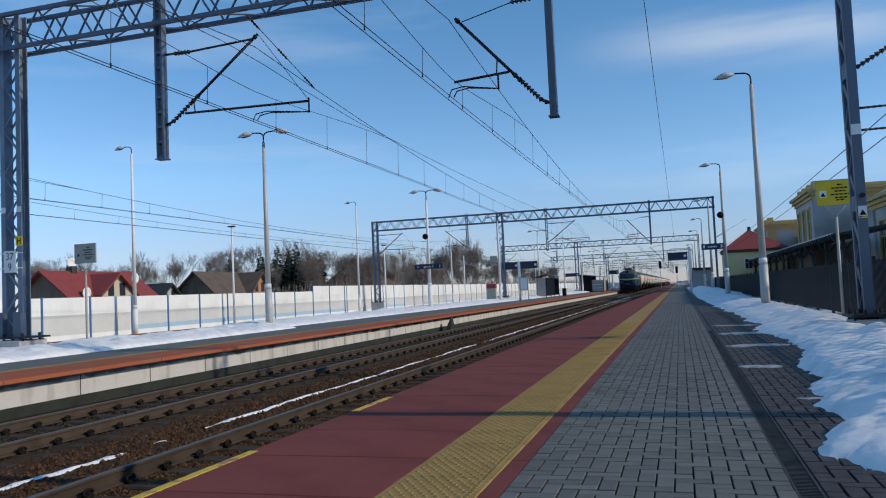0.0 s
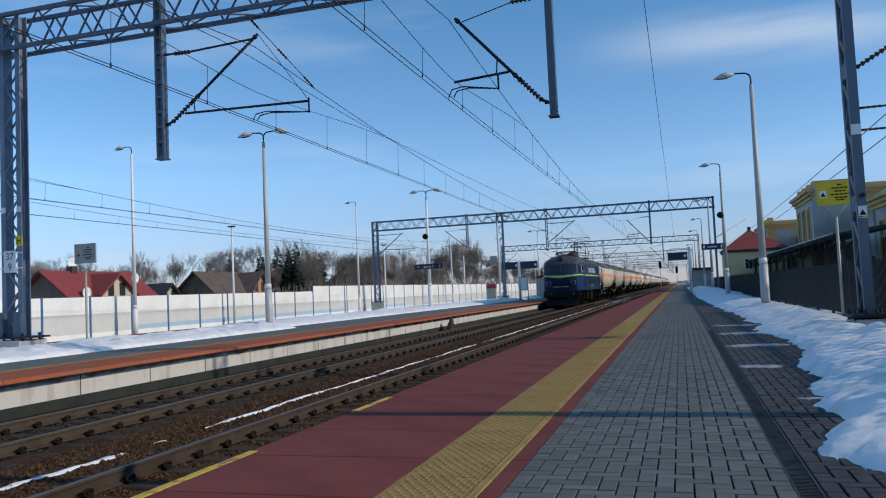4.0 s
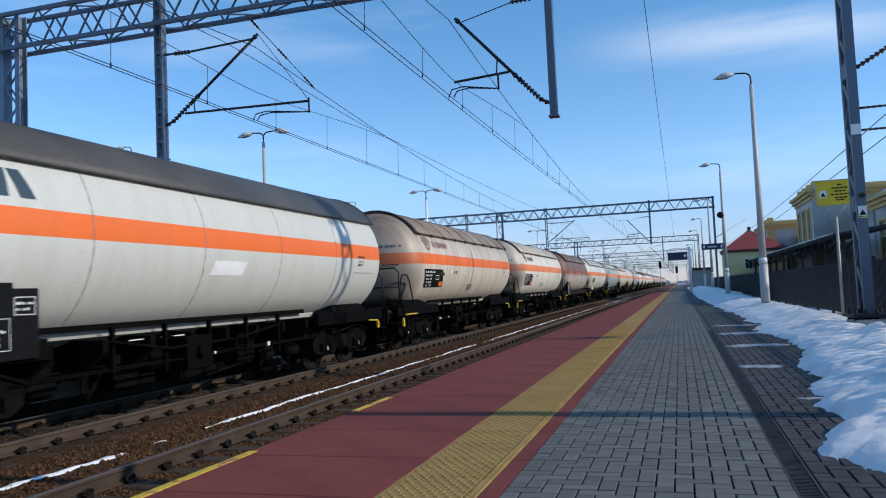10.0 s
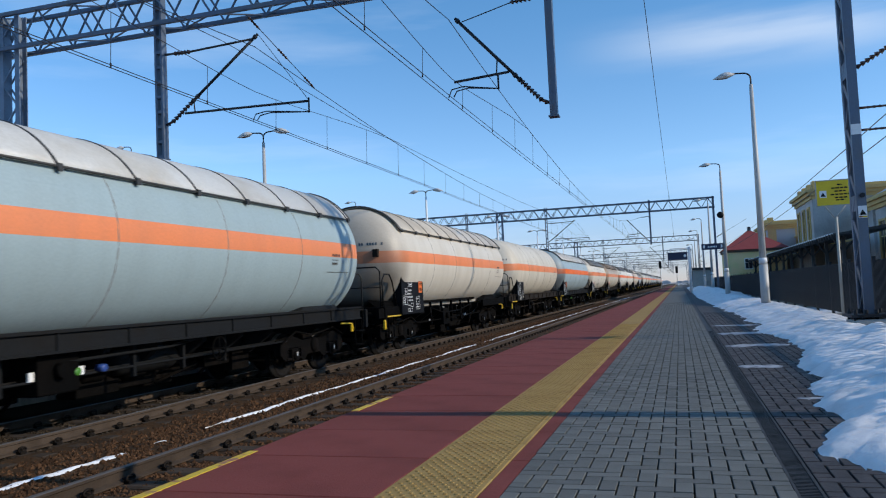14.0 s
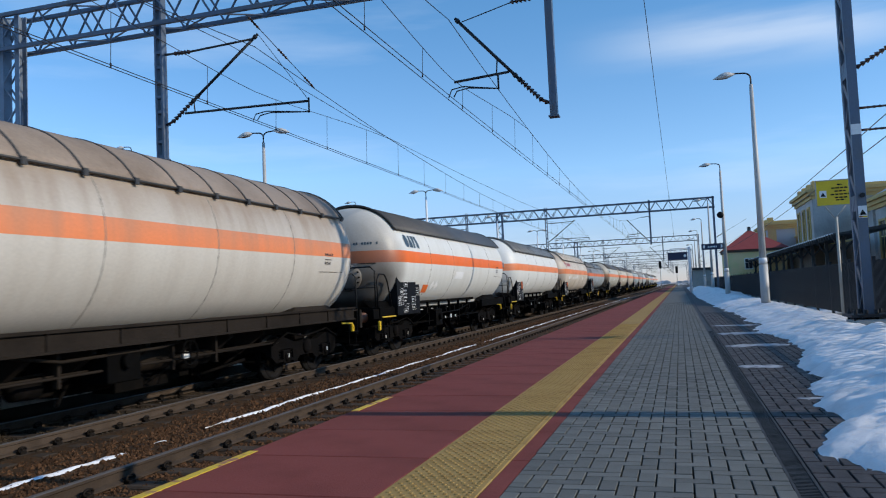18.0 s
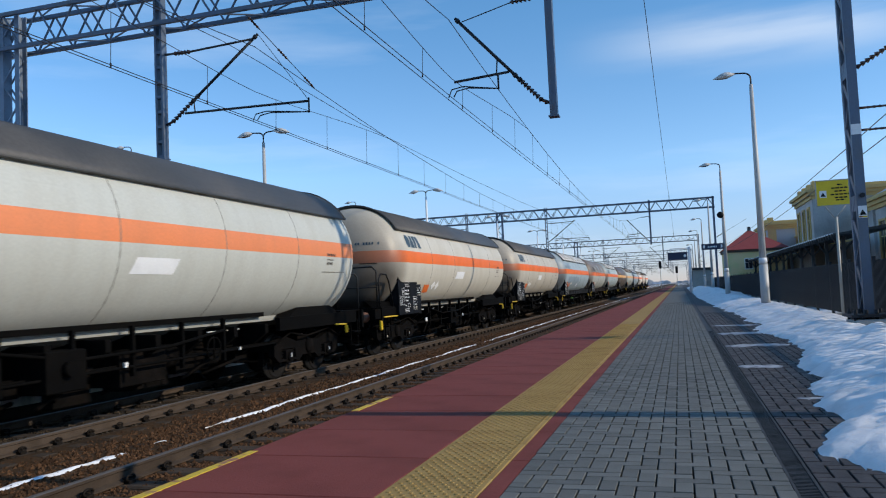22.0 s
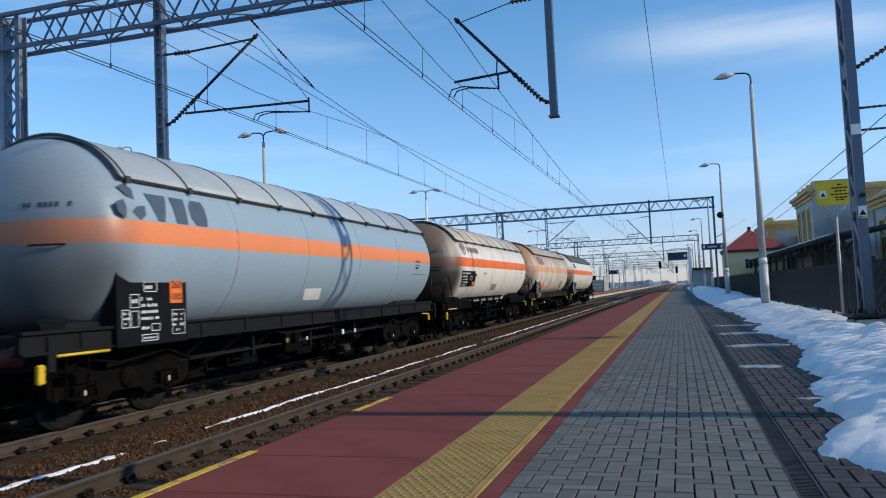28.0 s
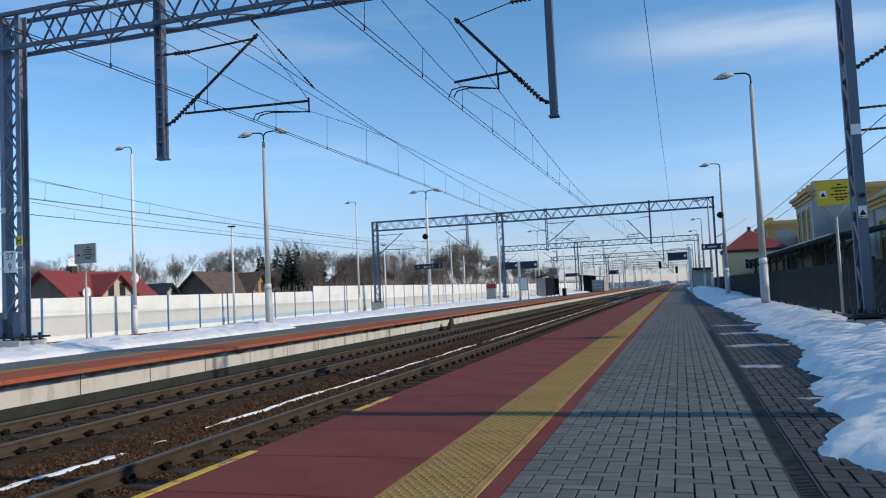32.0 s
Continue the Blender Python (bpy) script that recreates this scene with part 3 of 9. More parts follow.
# ---- platforms ----
def build_near_platform():
    pf = tagged(new("platform_near"), "station platform with red edge slabs, yellow tactile strip and grey pavers", "platform", kind="structure")
    bm = BM()
    box(bm, EDGE + 0.12, 3.9, -60, 300, -0.9, -0.075)
    part("platform_core", bm, M["joint"], pf)
    bm = BM()
    box(bm, EDGE + 0.06, EDGE + 0.2, -60, 300, -0.9, -0.08)
    part("platform_wall", bm, M["pale_wall"], pf)
    # red slabs, one metre each
    bm = BM()
    box(bm, 0, 1.43, 0.006, 0.994, -0.09, 0.0, 0, 0.006)
    slab = mesh_of("red_slab", bm, M["red_slab"])
    for y in range(-3, 70):
        part("red_slab", slab, None, pf, at=(EDGE, y - 0.02, 0.001 * ((y * 7) % 3 - 1)))
    bm = BM()
    for y in list(range(-60, -3)) + list(range(70, 260)):
        box(bm, EDGE, EDGE + 1.43, y - 0.014, y + 0.974, -0.09, 0)
    for y in range(-60, 260):
        box(bm, -1.11, -0.992, y - 0.014, y + 0.974, -0.09, -0.004, 0, 0.004)
    tagged(part("red_slabs", bm, M["red_slab"], pf), kind="stuff")
    # worn yellow line on the very edge
    bm = BM()
    for y0, y1 in ((3.0, 5.1), (6.95, 7.9)):
        box(bm, EDGE + 0.002, EDGE + 0.07, y0, y1, -0.03, 0.0045)
    part("edge_line", bm, M["yellow_edge"], pf, "worn yellow paint line")
    # tactile plates with studs
    bm = BM()
    box(bm, 0, 0.554, 0.004, 0.496, -0.08, 0.002, 0, 0.004)
    plate = mesh_of("tactile_plate", bm, M["tactile"])
    for i in range(-4, 100):
        part("tactile_plate", plate, None, pf, at=(-1.667, i * 0.5 - 0.02, 0))
    bm = BM()
    for i in list(range(-120, -4)) + list(range(100, 520)):
        box(bm, -1.667, -1.113, i * 0.5 - 0.016, i * 0.5 + 0.476, -0.08, 0.002)
    tagged(part("tactile_plates", bm, M["tactile"], pf), kind="stuff")
    verts, faces = [], []
    y, row = 2.0, 0
    while y < 22:
        for i in range(8):
            x, k = -1.667 + 0.045 + i * 0.0662 + (0.033 if row % 2 and i < 7 else 0), len(verts)
            for r, z in ((0.0165, 0.001), (0.011, 0.0075)):
                for j in range(6):
                    t = math.tau * j / 6
                    verts.append((x + r * math.cos(t), y + r * math.sin(t), z))
            for j in range(6):
                faces.append((k + j, k + (j + 1) % 6, k + 6 + (j + 1) % 6, k + 6 + j))
            faces.append(tuple(k + 6 + j for j in range(6)))
        y += 0.05
        row += 1
    me = bpy.data.meshes.new("studs")
    me.from_pydata(verts, [], faces)
    me.materials.append(M["tactile"])
    st = new("tactile_studs", me)
    st.parent = pf
    tagged(st, kind="stuff")
    # drain channel with its grate
    bm = BM()
    box(bm, 0.503, 0.637, -60, 220, -0.09, -0.012)
    part("drain_channel", bm, M["drain"], pf, "narrow dark drainage channel")
    bm = BM()
    for x in (0.503, 0.622):
        box(bm, x, x + 0.015, -60, 220, -0.05, -0.001)
    y = 2.5
    while y < 18:
        box(bm, 0.518, 0.622, y, y + 0.014, -0.03, -0.004)
        y += 0.03
    part("drain_grate", bm, M["drain"], pf, "dark iron slotted grate")
    return pf


def build_pavers(pf):
    """Grey pavers in right-angled herringbone, 10 by 20 cm."""
    def paver(w, l):
        bm = BM()
        g = 0.005
        box(bm, g, w - g, g, l - g, -0.08, 0.0, 0, 0.003)
        return mesh_of("paver", bm, M["brick"])
    lie, stand = paver(0.2, 0.1), paver(0.1, 0.2)
    rng = random.Random(9)
    count, verts, faces = 0, [], []
    def solid(x0, x1, y0, y1, z):
        k, g, b = len(verts), 0.0058, 0.003
        x0, x1, y0, y1 = x0 + g, x1 - g, y0 + g, y1 - g
        for zz, e in ((-0.05, 0), (z - 0.005, 0), (z, b)):
            verts.extend(((x0 + e, y0 + e, zz), (x1 - e, y0 + e, zz), (x1 - e, y1 - e, zz), (x0 + e, y1 - e, zz)))
        for q in (0, 4):
            for i in range(4):
                faces.append((k + q + i, k + q + (i + 1) % 4, k + q + 4 + (i + 1) % 4, k + q + 4 + i))
        faces.append((k + 8, k + 9, k + 10, k + 11))
    def lay(x_lo, cells, y_lo, rows, single):
        nonlocal count
        for r in range(rows):
            for c in range(cells):
                o = (c + r) % 4
                z = rng.uniform(-0.003, 0.0015)
                x, y = x_lo + c * 0.1, y_lo + r * 0.1
                if o == 0:
                    w = 0.2 if c < cells - 1 else 0.1
                    box_ = (x, x + w, y, y + 0.1)
                elif o == 1 and c == 0:
                    box_ = (x, x + 0.1, y, y + 0.1)
                elif o == 2:
                    box_ = (x, x + 0.1, y, y + 0.2)
                else:
                    continue
                if single and count < 300 and box_[1] - box_[0] + box_[3] - box_[2] > 0.29 and y > 3.7:
                    count += 1
                    part("paver", lie if o == 0 else stand, None, pf, at=(x, y, z))
                else:
                    solid(*box_, z)
    lay(-0.992, 15, -7.0, 516, True)
    sheets = [("pavers", verts, faces, M["brick"])]
    verts, faces = [], []
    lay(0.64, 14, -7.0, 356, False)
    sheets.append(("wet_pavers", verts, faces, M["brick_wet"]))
    for name, v, f, m in sheets:
        me = bpy.data.meshes.new(name)
        me.from_pydata(v, [], f)
        me.materials.append(m)
        ob = new(name, me)
        ob.parent = pf
        tagged(ob, kind="stuff")
    bm = BM()
    box(bm, -0.99, 0.5, 44.6, 260, -0.07, -0.003)
    box(bm, -0.99, 0.5, -60, -7.01, -0.07, -0.003)
    part("far_paving", bm, M["brick"], pf)
    bm = BM()
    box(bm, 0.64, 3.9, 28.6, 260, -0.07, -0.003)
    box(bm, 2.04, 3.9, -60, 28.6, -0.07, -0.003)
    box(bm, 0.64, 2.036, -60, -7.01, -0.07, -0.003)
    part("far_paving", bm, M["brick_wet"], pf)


def build_island_platform():
    pf = tagged(new("platform_island"), "island platform with orange-red edge slabs, pale wall and snow", "platform", kind="structure")
    bm = BM()
    box(bm, FAR_BACK + 0.12, FAR_EDGE - 0.52, -40, 300, -0.9, -0.07)
    part("platform_core", bm, M["dark_concrete"], pf)
    bm = BM()
    box(bm, FAR_EDGE - 0.5, FAR_EDGE - 0.3, -40, 300, -0.5, -0.075)
    part("wall_top", bm, M["stained_wall"], pf, "pale painted concrete wall with dark drip stains")
    bm = BM()
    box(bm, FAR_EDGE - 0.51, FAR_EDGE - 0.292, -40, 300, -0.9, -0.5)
    part("wall_foot", bm, M["dark_concrete"], pf, "dark greenish wall foot")
    bm = BM()
    box(bm, -1.45, 0, 0.004, 1.996, -0.075, 0.0, 0, 0.006)
    slab = mesh_of("edge_slab", bm, M["red_far"])
    for y in range(-2, 60):
        part("edge_slab", slab, None, pf, at=(FAR_EDGE, y * 2.0, 0))
    bm = BM()
    box(bm, FAR_EDGE - 1.45, FAR_EDGE, 120, 300, -0.075, 0)
    part("far_edge_slab", bm, M["red_far"], pf)
    bm = BM()
    box(bm, FAR_EDGE - 1.75, FAR_EDGE - 1.452, -40, 300, -0.075, 0.002)
    part("yellow_strip", bm, M["tactile"], pf, "weathered yellow tactile strip")
    bm = BM()
    box(bm, FAR_BACK + 1.5, FAR_EDGE - 1.752, -40, 300, -0.07, 0)
    part("paving", bm, M["brick"], pf, "grey concrete paving")
    bm = BM()
    box(bm, FAR_BACK, FAR_BACK + 1.498, -40, 300, -0.075, 0.0)
    part("back_edge", bm, M["red_far"], pf)
    # vertical joints and drip stains in the wall
    bm = BM()
    rng = random.Random(3)
    for y in np.arange(-4, 80, 2.0):
        box(bm, FAR_EDGE - 0.302, FAR_EDGE - 0.297, y, y + 0.02, -0.52, -0.08)
    part("wall_joints", bm, M["dark_concrete"], pf)


def snow_bank(name, x0, x1, y0, y1, height, step, seed, label, ragged=0.5, base=0.0, soft=0.7, edge=None):
    """A lying snow field with lumps and a ragged melting rim."""
    nx, ny = max(4, int((x1 - x0) / step)), int((y1 - y0) / step)
    verts, faces = [], []
    o = Vector((seed * 3.1, seed * 1.7, 0))
    for j in range(ny + 1):
        for i in range(nx + 1):
            x, y = x0 + (x1 - x0) * i / nx, y0 + (y1 - y0) * j / ny
            p = Vector((x, y, 0)) + o
            rim = ragged * (noise.noise(Vector((0, p.y * 0.55, 0))) + 0.55 * noise.noise(Vector((3, p.y * 1.6, 0))) + 0.35 * noise.noise(p * 4))
            e0 = float(np.interp(y, edge[0], edge[1])) if edge else x0 + ragged * 0.5
            d = min(x - e0 + rim, x1 - x + 0.4 * rim + 0.05, 1.2 * (x1 - x), y - y0 + rim, y1 - y)
            k = 1 - math.exp(-max(0, d) / soft)
            z = k * height * (1 + 0.5 * noise.noise(p * 0.9) + 0.4 * noise.noise(p * 2.3)) + height * k * (0.7 * abs(noise.noise(p * 1.4)) + 0.22 * noise.noise(p * 3.1) + 0.09 * abs(noise.noise(p * 6.3 + Vector((0, 0, 4)))) + 0.05 * noise.noise(p * 13)) + 0.035 * min(1, max(0, d) * 6) * (1 + noise.noise(p * 7)) + 0.11 * height * k * abs(noise.noise(p * 4.4 + Vector((7, 1, 2))))
            verts.append((x, y, base + (z if d > 0 else -0.03)))
    for j in range(ny):
        for i in range(nx):
            a = j * (nx + 1) + i
            faces.append((a, a + 1, a + nx + 2, a + nx + 1))
    me = bpy.data.meshes.new(name)
    me.from_pydata(verts, [], faces)
    for p in me.polygons:
        p.use_smooth = True
    me.materials.append(M["snow"])
    return tagged(new(name, me), label, "snow", kind="stuff")


def smear(name, x0, x1, y, w, seed):
    """A thin trodden streak of snow, a few millimetres thick, that thins out to a ragged rim."""
    o = Vector((seed * 2.7, seed * 1.3, 0))
    n, verts, faces = 26, [], []
    for i in range(n + 1):
        u = i / n
        x = x0 + (x1 - x0) * u
        k = min(1.0, 5 * u, 5 * (1 - u)) ** 0.5 * w * 0.5
        c = y + w / 2 + 0.25 * w * noise.noise(Vector((x * 2, 0, 0)) + o)
        a = k * (1 + 0.6 * noise.noise(Vector((x * 9, 1, 0)) + o))
        b = k * (1 + 0.6 * noise.noise(Vector((x * 9, 5, 0)) + o))
        for v, z in ((-a, -0.004), (-a * 0.7, 0.004), (0, 0.007), (b * 0.7, 0.004), (b, -0.004)):
            verts.append((x, c + v, z))
    for i in range(n):
        for j in range(4):
            q = i * 5 + j
            faces.append((q, q + 5, q + 6, q + 1))
    me = bpy.data.meshes.new(name)
    me.from_pydata(verts, [], faces)
    for p in me.polygons:
        p.use_smooth = True
    me.materials.append(M["slush"])
    return tagged(new(name, me), "thin smear of trodden snow on the pavers", "snow", kind="stuff")


def build_snow():
    snow_bank("snow_bank", 0.55, 3.95, 4.55, 16, 0.3, 0.06, 4, "heap of melting old snow on the pavers by the fence", 0.2, 0.0, 1.3, ((4.0, 4.7, 5.1, 5.45, 5.85, 6.5, 7.1, 7.7, 8.35, 9.4, 10.6, 12.6, 15.0, 16.8), (1.5, 0.9, 0.78, 0.74, 0.87, 1.15, 1.13, 1.15, 1.1, 1.35, 1.35, 1.7, 1.75, 1.5)))
    snow_bank("snow_bank", 1.05, 3.95, 15.6, 50, 0.3, 0.14, 6, "melting old snow lying along the fence", 0.3, 0.0, 1.5, ((15, 16.8, 19.5, 22.7, 27.7, 36.8, 48.9), (1.7, 1.5, 1.7, 1.75, 1.6, 1.35, 1.2)))
    snow_bank("snow_bank", 1.0, 3.95, 49.5, 140, 0.35, 0.4, 7, "old snow lying along the fence", 0.5)
    for k, (x0, x1, yy, w) in enumerate(((0.68, 1.75, 19.6, 0.5), (0.66, 1.6, 16.6, 0.7), (0.64, 1.66, 13.5, 0.55), (0.64, 1.16, 10.3, 0.36), (0.95, 1.4, 7.62, 0.16))):
        smear("snow_smear", x0, x1, yy, w, 20 + k)
    snow_bank("island_snow", -18.0, -14.15, 4, 27, 0.16, 0.1, 8, "old snow lying on the island platform", 0.5, 0.0, 0.8)
    snow_bank("island_snow", -19.2, -15.2, 26.2, 150, 0.18, 0.25, 9, "old snow lying on the island platform", 0.7)


# ---- noise wall ----
def build_noise_wall():
    wall = tagged(new("wall_noise_barrier"), "white acoustic wall with grey and blue lower bands and blue posts", "noise barrier", kind="structure")
    x, step = -32.0, 3.485
    bm = BM()
    t = 0.05
    box(bm, -t, t, 0.07, step - 0.07, 0.8, 1.75, 0)
    up = mesh_of("panel_top", bm, M["panel_white"])
    def low(name, z0, z1, m):
        b = BM()
        box(b, -t, t, 0.07, step - 0.07, z0, z1)
        return mesh_of(name, b, m)
    g1, b1, w1 = low("panel_middle", 0.0, 0.797, M["panel_grey"]), low("panel_band", -0.28, -0.003, M["panel_blue"]), low("panel_foot", -0.9, -0.283, M["panel_white"])
    g2 = low("panel_band", -0.28, -0.003, M["panel_grey"])
    def post(h):
        b = BM()
        box(b, -0.09, 0.09, -0.06, 0.06, -0.9, h, 0, 0.01)
        return mesh_of("wall_post", b, M["post_blue"])
    p1, p2 = post(1.79), post(2.27)
    bm = BM()
    box(bm, -t, t, 0.07, step - 0.07, 0.8, 2.23)
    tall = mesh_of("panel_top", bm, M["panel_white"])
    y0 = 1.36
    for i in range(-3, 75):
        y, hi = y0 + i * step, i >= 18
        part("wall_post", p2 if hi else p1, None, wall, at=(x, y, 0))
        part("panel_top", tall if hi else up, None, wall, at=(x, y, 0))
        part("panel_middle", g1, None, wall, at=(x, y, 0))
        part("panel_band", g2 if i in (9, 10, 20, 21) or (i > 24 and i % 3) else b1, None, wall, at=(x, y, 0))
        part("panel_foot", w1, None, wall, at=(x, y, 0))


build_ground()
build_tracks()
PF = build_near_platform()
build_island_platform()
build_snow()
build_noise_wall()


# ---- gantries and overhead line ----
def lattice(bm, a, b, depth, height, panel, r, chord):
    """A four-chord lattice beam from a to b along x: a, b are bottom-chord middles."""
    x0, x1, y, z = a[0], b[0], a[1], a[2]
    for dy in (-depth / 2, depth / 2):
        for dz in (0, height):
            box(bm, x0, x1, y + dy - chord / 2, y + dy + chord / 2, z + dz - chord / 2, z + dz + chord / 2)
    n = max(2, int((x1 - x0) / panel))
    w = (x1 - x0) / n
    for i in range(n):
        p, q = x0 + i * w, x0 + (i + 1) * w
        for dy in (-depth / 2, depth / 2):
            m = (p + q) / 2
            rod(bm, (p, y + dy, z), (m, y + dy, z + height), r, seg=4, smooth=False)
            rod(bm, (m, y + dy, z + height), (q, y + dy, z), r, seg=4, smooth=False)
        for dz in (0, height):
            s = 1 if i % 2 else -1
            rod(bm, (p, y - s * depth / 2, z + dz), (q, y + s * depth / 2, z + dz), r * 0.8, seg=4, smooth=False)


def lattice_mast(bm, x, y, z0, z1, width, leg, depth=0.28):
    for s in (-1, 1):
        c = x + s * (width - leg) / 2
        box(bm, c - leg / 2, c + leg / 2, y - depth / 2, y - depth / 2 + 0.03, z0, z1)
        box(bm, c - leg / 2, c + leg / 2, y + depth / 2 - 0.03, y + depth / 2, z0, z1)
        box(bm, c - s * leg / 2 - 0.012, c - s * leg / 2 + 0.012, y - depth / 2 + 0.03, y + depth / 2 - 0.03, z0, z1)
    n = int((z1 - z0) / 0.6)
    h = (z1 - z0) / n
    for i in range(n):
        s = 1 if i % 2 else -1
        w = width / 2 - leg * 0.6
        for d in (-1, 1):
            rod(bm, (x - s * w, y + d * (depth / 2 - 0.03), z0 + i * h), (x + s * w, y + d * (depth / 2 - 0.03), z0 + (i + 1) * h), 0.028, seg=4, smooth=False)


def insulator(bm, p, q, mi=0, n=5, r=0.06):
    p, q = Vector(p), Vector(q)
    d = (q - p) / n
    for i in range(n):
        c = p + d * (i + 0.5)
        rod(bm, c - d * 0.3, c + d * 0.3, r, r * 0.55, 8, mi)
    rod(bm, p, q, 0.02, seg=6, mi=mi)


def cantilever(th, hx, y, side, wire_x, wire_z, top, reach, lo, arm):
    """The arm that carries the wires: tie, strut, steady arm from arm[0] to arm[1], two registration arms."""
    def X(d):
        return hx + side * d
    bm = BM()
    rod(bm, (hx, y, 7.42), (X(0.35), y, 7.41), 0.03)
    rod(bm, (X(0.7), y, 7.4), (X(reach - 0.15), y, top - 0.1), 0.028 if reach > 2.5 else 0.012)
    part("top_tie", bm, M["dark_steel"], th)
    bm = BM()
    insulator(bm, (X(0.28), y, 7.41), (X(0.75), y, 7.4))
    part("insulator", bm, M["insulator"], th)
    a, b = Vector((X(0.1), y, lo)), Vector((X(reach), y, top))
    bm = BM()
    insulator(bm, a.lerp(b, 0.03), a.lerp(b, 0.26), 0, 7, 0.065)
    rod(bm, (hx, y, lo), a.lerp(b, 0.04), 0.035)
    part("insulator", bm, M["insulator"], th)
    bm = BM()
    rod(bm, (hx, y, lo), a, 0.03)
    rod(bm, a.lerp(b, 0.25), b, 0.036)
    for u in (0.27, 0.32, 0.97):
        q = a.lerp(b, u)
        rod(bm, q - (b - a) * 0.012, q + (b - a) * 0.012, 0.055, seg=8)
    part("strut", bm, M["dark_steel"], th)
    bm = BM()
    z1 = 5.86
    rod(bm, (X(arm[0]), y, z1), (X(arm[1]), y, z1 - 0.08), 0.03)
    d = arm[0] + 0.25
    u = max(0.0, min(1.0, (d - 0.1) / (reach - 0.1)))
    rod(bm, (X(d), y, a.lerp(b, u).z), (X(d + 0.03), y, z1), 0.016)
    foot = arm[1] if arm[1] > 3 else arm[0] + 0.25
    rod(bm, (X(foot), y, z1), (X(foot), y, 5.5), 0.022)
    if arm[1] > 3:
        rod(bm, b, (X(arm[1]), y, z1 - 0.06), 0.008, seg=4)
    part("steady_arm", bm, M["dark_steel"], th)
    s = 1 if X(foot) > wire_x else -1
    for k in (0, 0.12):
        bm = BM()
        wx = wire_x + k
        tube(bm, [(X(foot), y, 5.52), (wx + s * 0.35, y, 5.66 - k * 0.4), (wx + s * 0.08, y, 5.62 - k * 0.4), (wx, y, wire_z + 0.02)], 0.014)
        part("registration_arm", bm, M["dark_steel"], th)


def build_gantry(y, near):
    g = thing("overhead_gantry", (0, 0, 0), "grey-blue steel lattice gantry that carries the overhead line", "gantry", "gantries over the tracks")
    bm = BM()
    if near:
        lattice(bm, (-30.4, y, 8.14), (3.5, y, 8.14), 0.6, 0.93, 1.15, 0.028, 0.1)
    else:
        lattice(bm, (-30.4, y, 7.9), (3.5, y, 7.9), 0.6, 0.9, 1.15, 0.03, 0.11)
    part("beam", bm, M["steel"], g)
    for x in (-30.4, -16.93, 3.385):
        bm = BM()
        if x > 0:
            # two channels with lacing between them
            box(bm, x - 0.085, x + 0.085, y - 0.17, y - 0.145, 0.3, 8.9)
            box(bm, x - 0.085, x + 0.085, y + 0.405, y + 0.43, 0.3, 8.9)
            for q in (-0.085, 0.06):
                box(bm, x + q, x + q + 0.025, y - 0.146, y - 0.06, 0.3, 8.9)
                box(bm, x + q, x + q + 0.025, y + 0.32, y + 0.406, 0.3, 8.9)
            for n_ in range(19):
                za, sg = 0.35 + n_ * 0.45, 1 if n_ % 2 else -1
                for q in (-0.07, 0.07):
                    rod(bm, (x + q, y + 0.13 - sg * 0.22, za), (x + q, y + 0.13 + sg * 0.22, za + 0.45), 0.022, seg=4, smooth=False)
            k = 2.3
            while k < 8.6:
                box(bm, x - 0.08, x - 0.06, y - 0.146, y + 0.406, k, k + 0.3)
                k += 2.6
        else:
            lattice_mast(bm, x, y, 0.42 if x > -20 else -0.3, 9.1 if near else 8.9, 0.68, 0.15)
        m = part("mast", bm, M["steel" if x > 0 else "mast_steel"], g)
        bm = BM()
        z = 0.28 if x > 0 else 0.4
        e = 0.36 if x > 0 else 0.62
        box(bm, x - e, x + e, y - 0.4, y + 0.5, z, z + 0.05)
        for s in (-0.75 * e, -0.25 * e, 0.25 * e, 0.75 * e):
            for d in (-0.28, 0.28):
                rod(bm, (x + s, y + d, z - 0.06), (x + s, y + d, z + 0.14), 0.035, seg=6)
        part("base_plate", bm, M["dark_steel"], g, "dark base plate with bolts")
        bm = BM()
        box(bm, x - 0.8 * e, x + 0.8 * e, y - 0.42, y + 0.5, -0.9, z - 0.04, 0, 0.03)
        part("foundation", bm, M["concrete"], g, "weathered concrete foundation block")
        if near and x < 0 and x > -20:
            for xa, xb in ((x - 0.44, x - 0.17), (x + 0.17, x + 0.42)):
                bm = BM()
                box(bm, xa, xb, y - 0.3, y - 0.142, 0.42, 1.1, 0, 0.02)
                part("leg_sleeve", bm, M["steel"], g)
    for hx, w in ((-12.24, 0.17), (-2.36, 0.1), (-20.35, 0.17)):
        bm = BM()
        zb = 4.78 if hx > -20 else 5.5
        for s in (-1, 1):
            box(bm, hx + s * w / 2 - 0.028, hx + s * w / 2 + 0.028, y - 0.1, y + 0.1, zb, 9.0)
        k = zb
        while k < 8.9:
            box(bm, hx - w / 2 + 0.02, hx + w / 2 - 0.02, y - 0.09, y + 0.09, k, k + (0.07 if w > 0.15 else 0.38))
            k += 0.38
        box(bm, hx - w / 2 - 0.06, hx + w / 2 + 0.06, y - 0.12, y + 0.12, zb - 0.03, zb)
        part("hanger_post", bm, M["steel"], g, "hanging steel post")
    cantilever(g, -12.1, y, 1, -9.65, 5.45, 7.58, 2.65, 5.62, (0.55, 3.95))
    cantilever(g, -2.45, y, -1, -4.7, 5.42, 7.22, 2.02, 5.08, (0.85, 2.1))
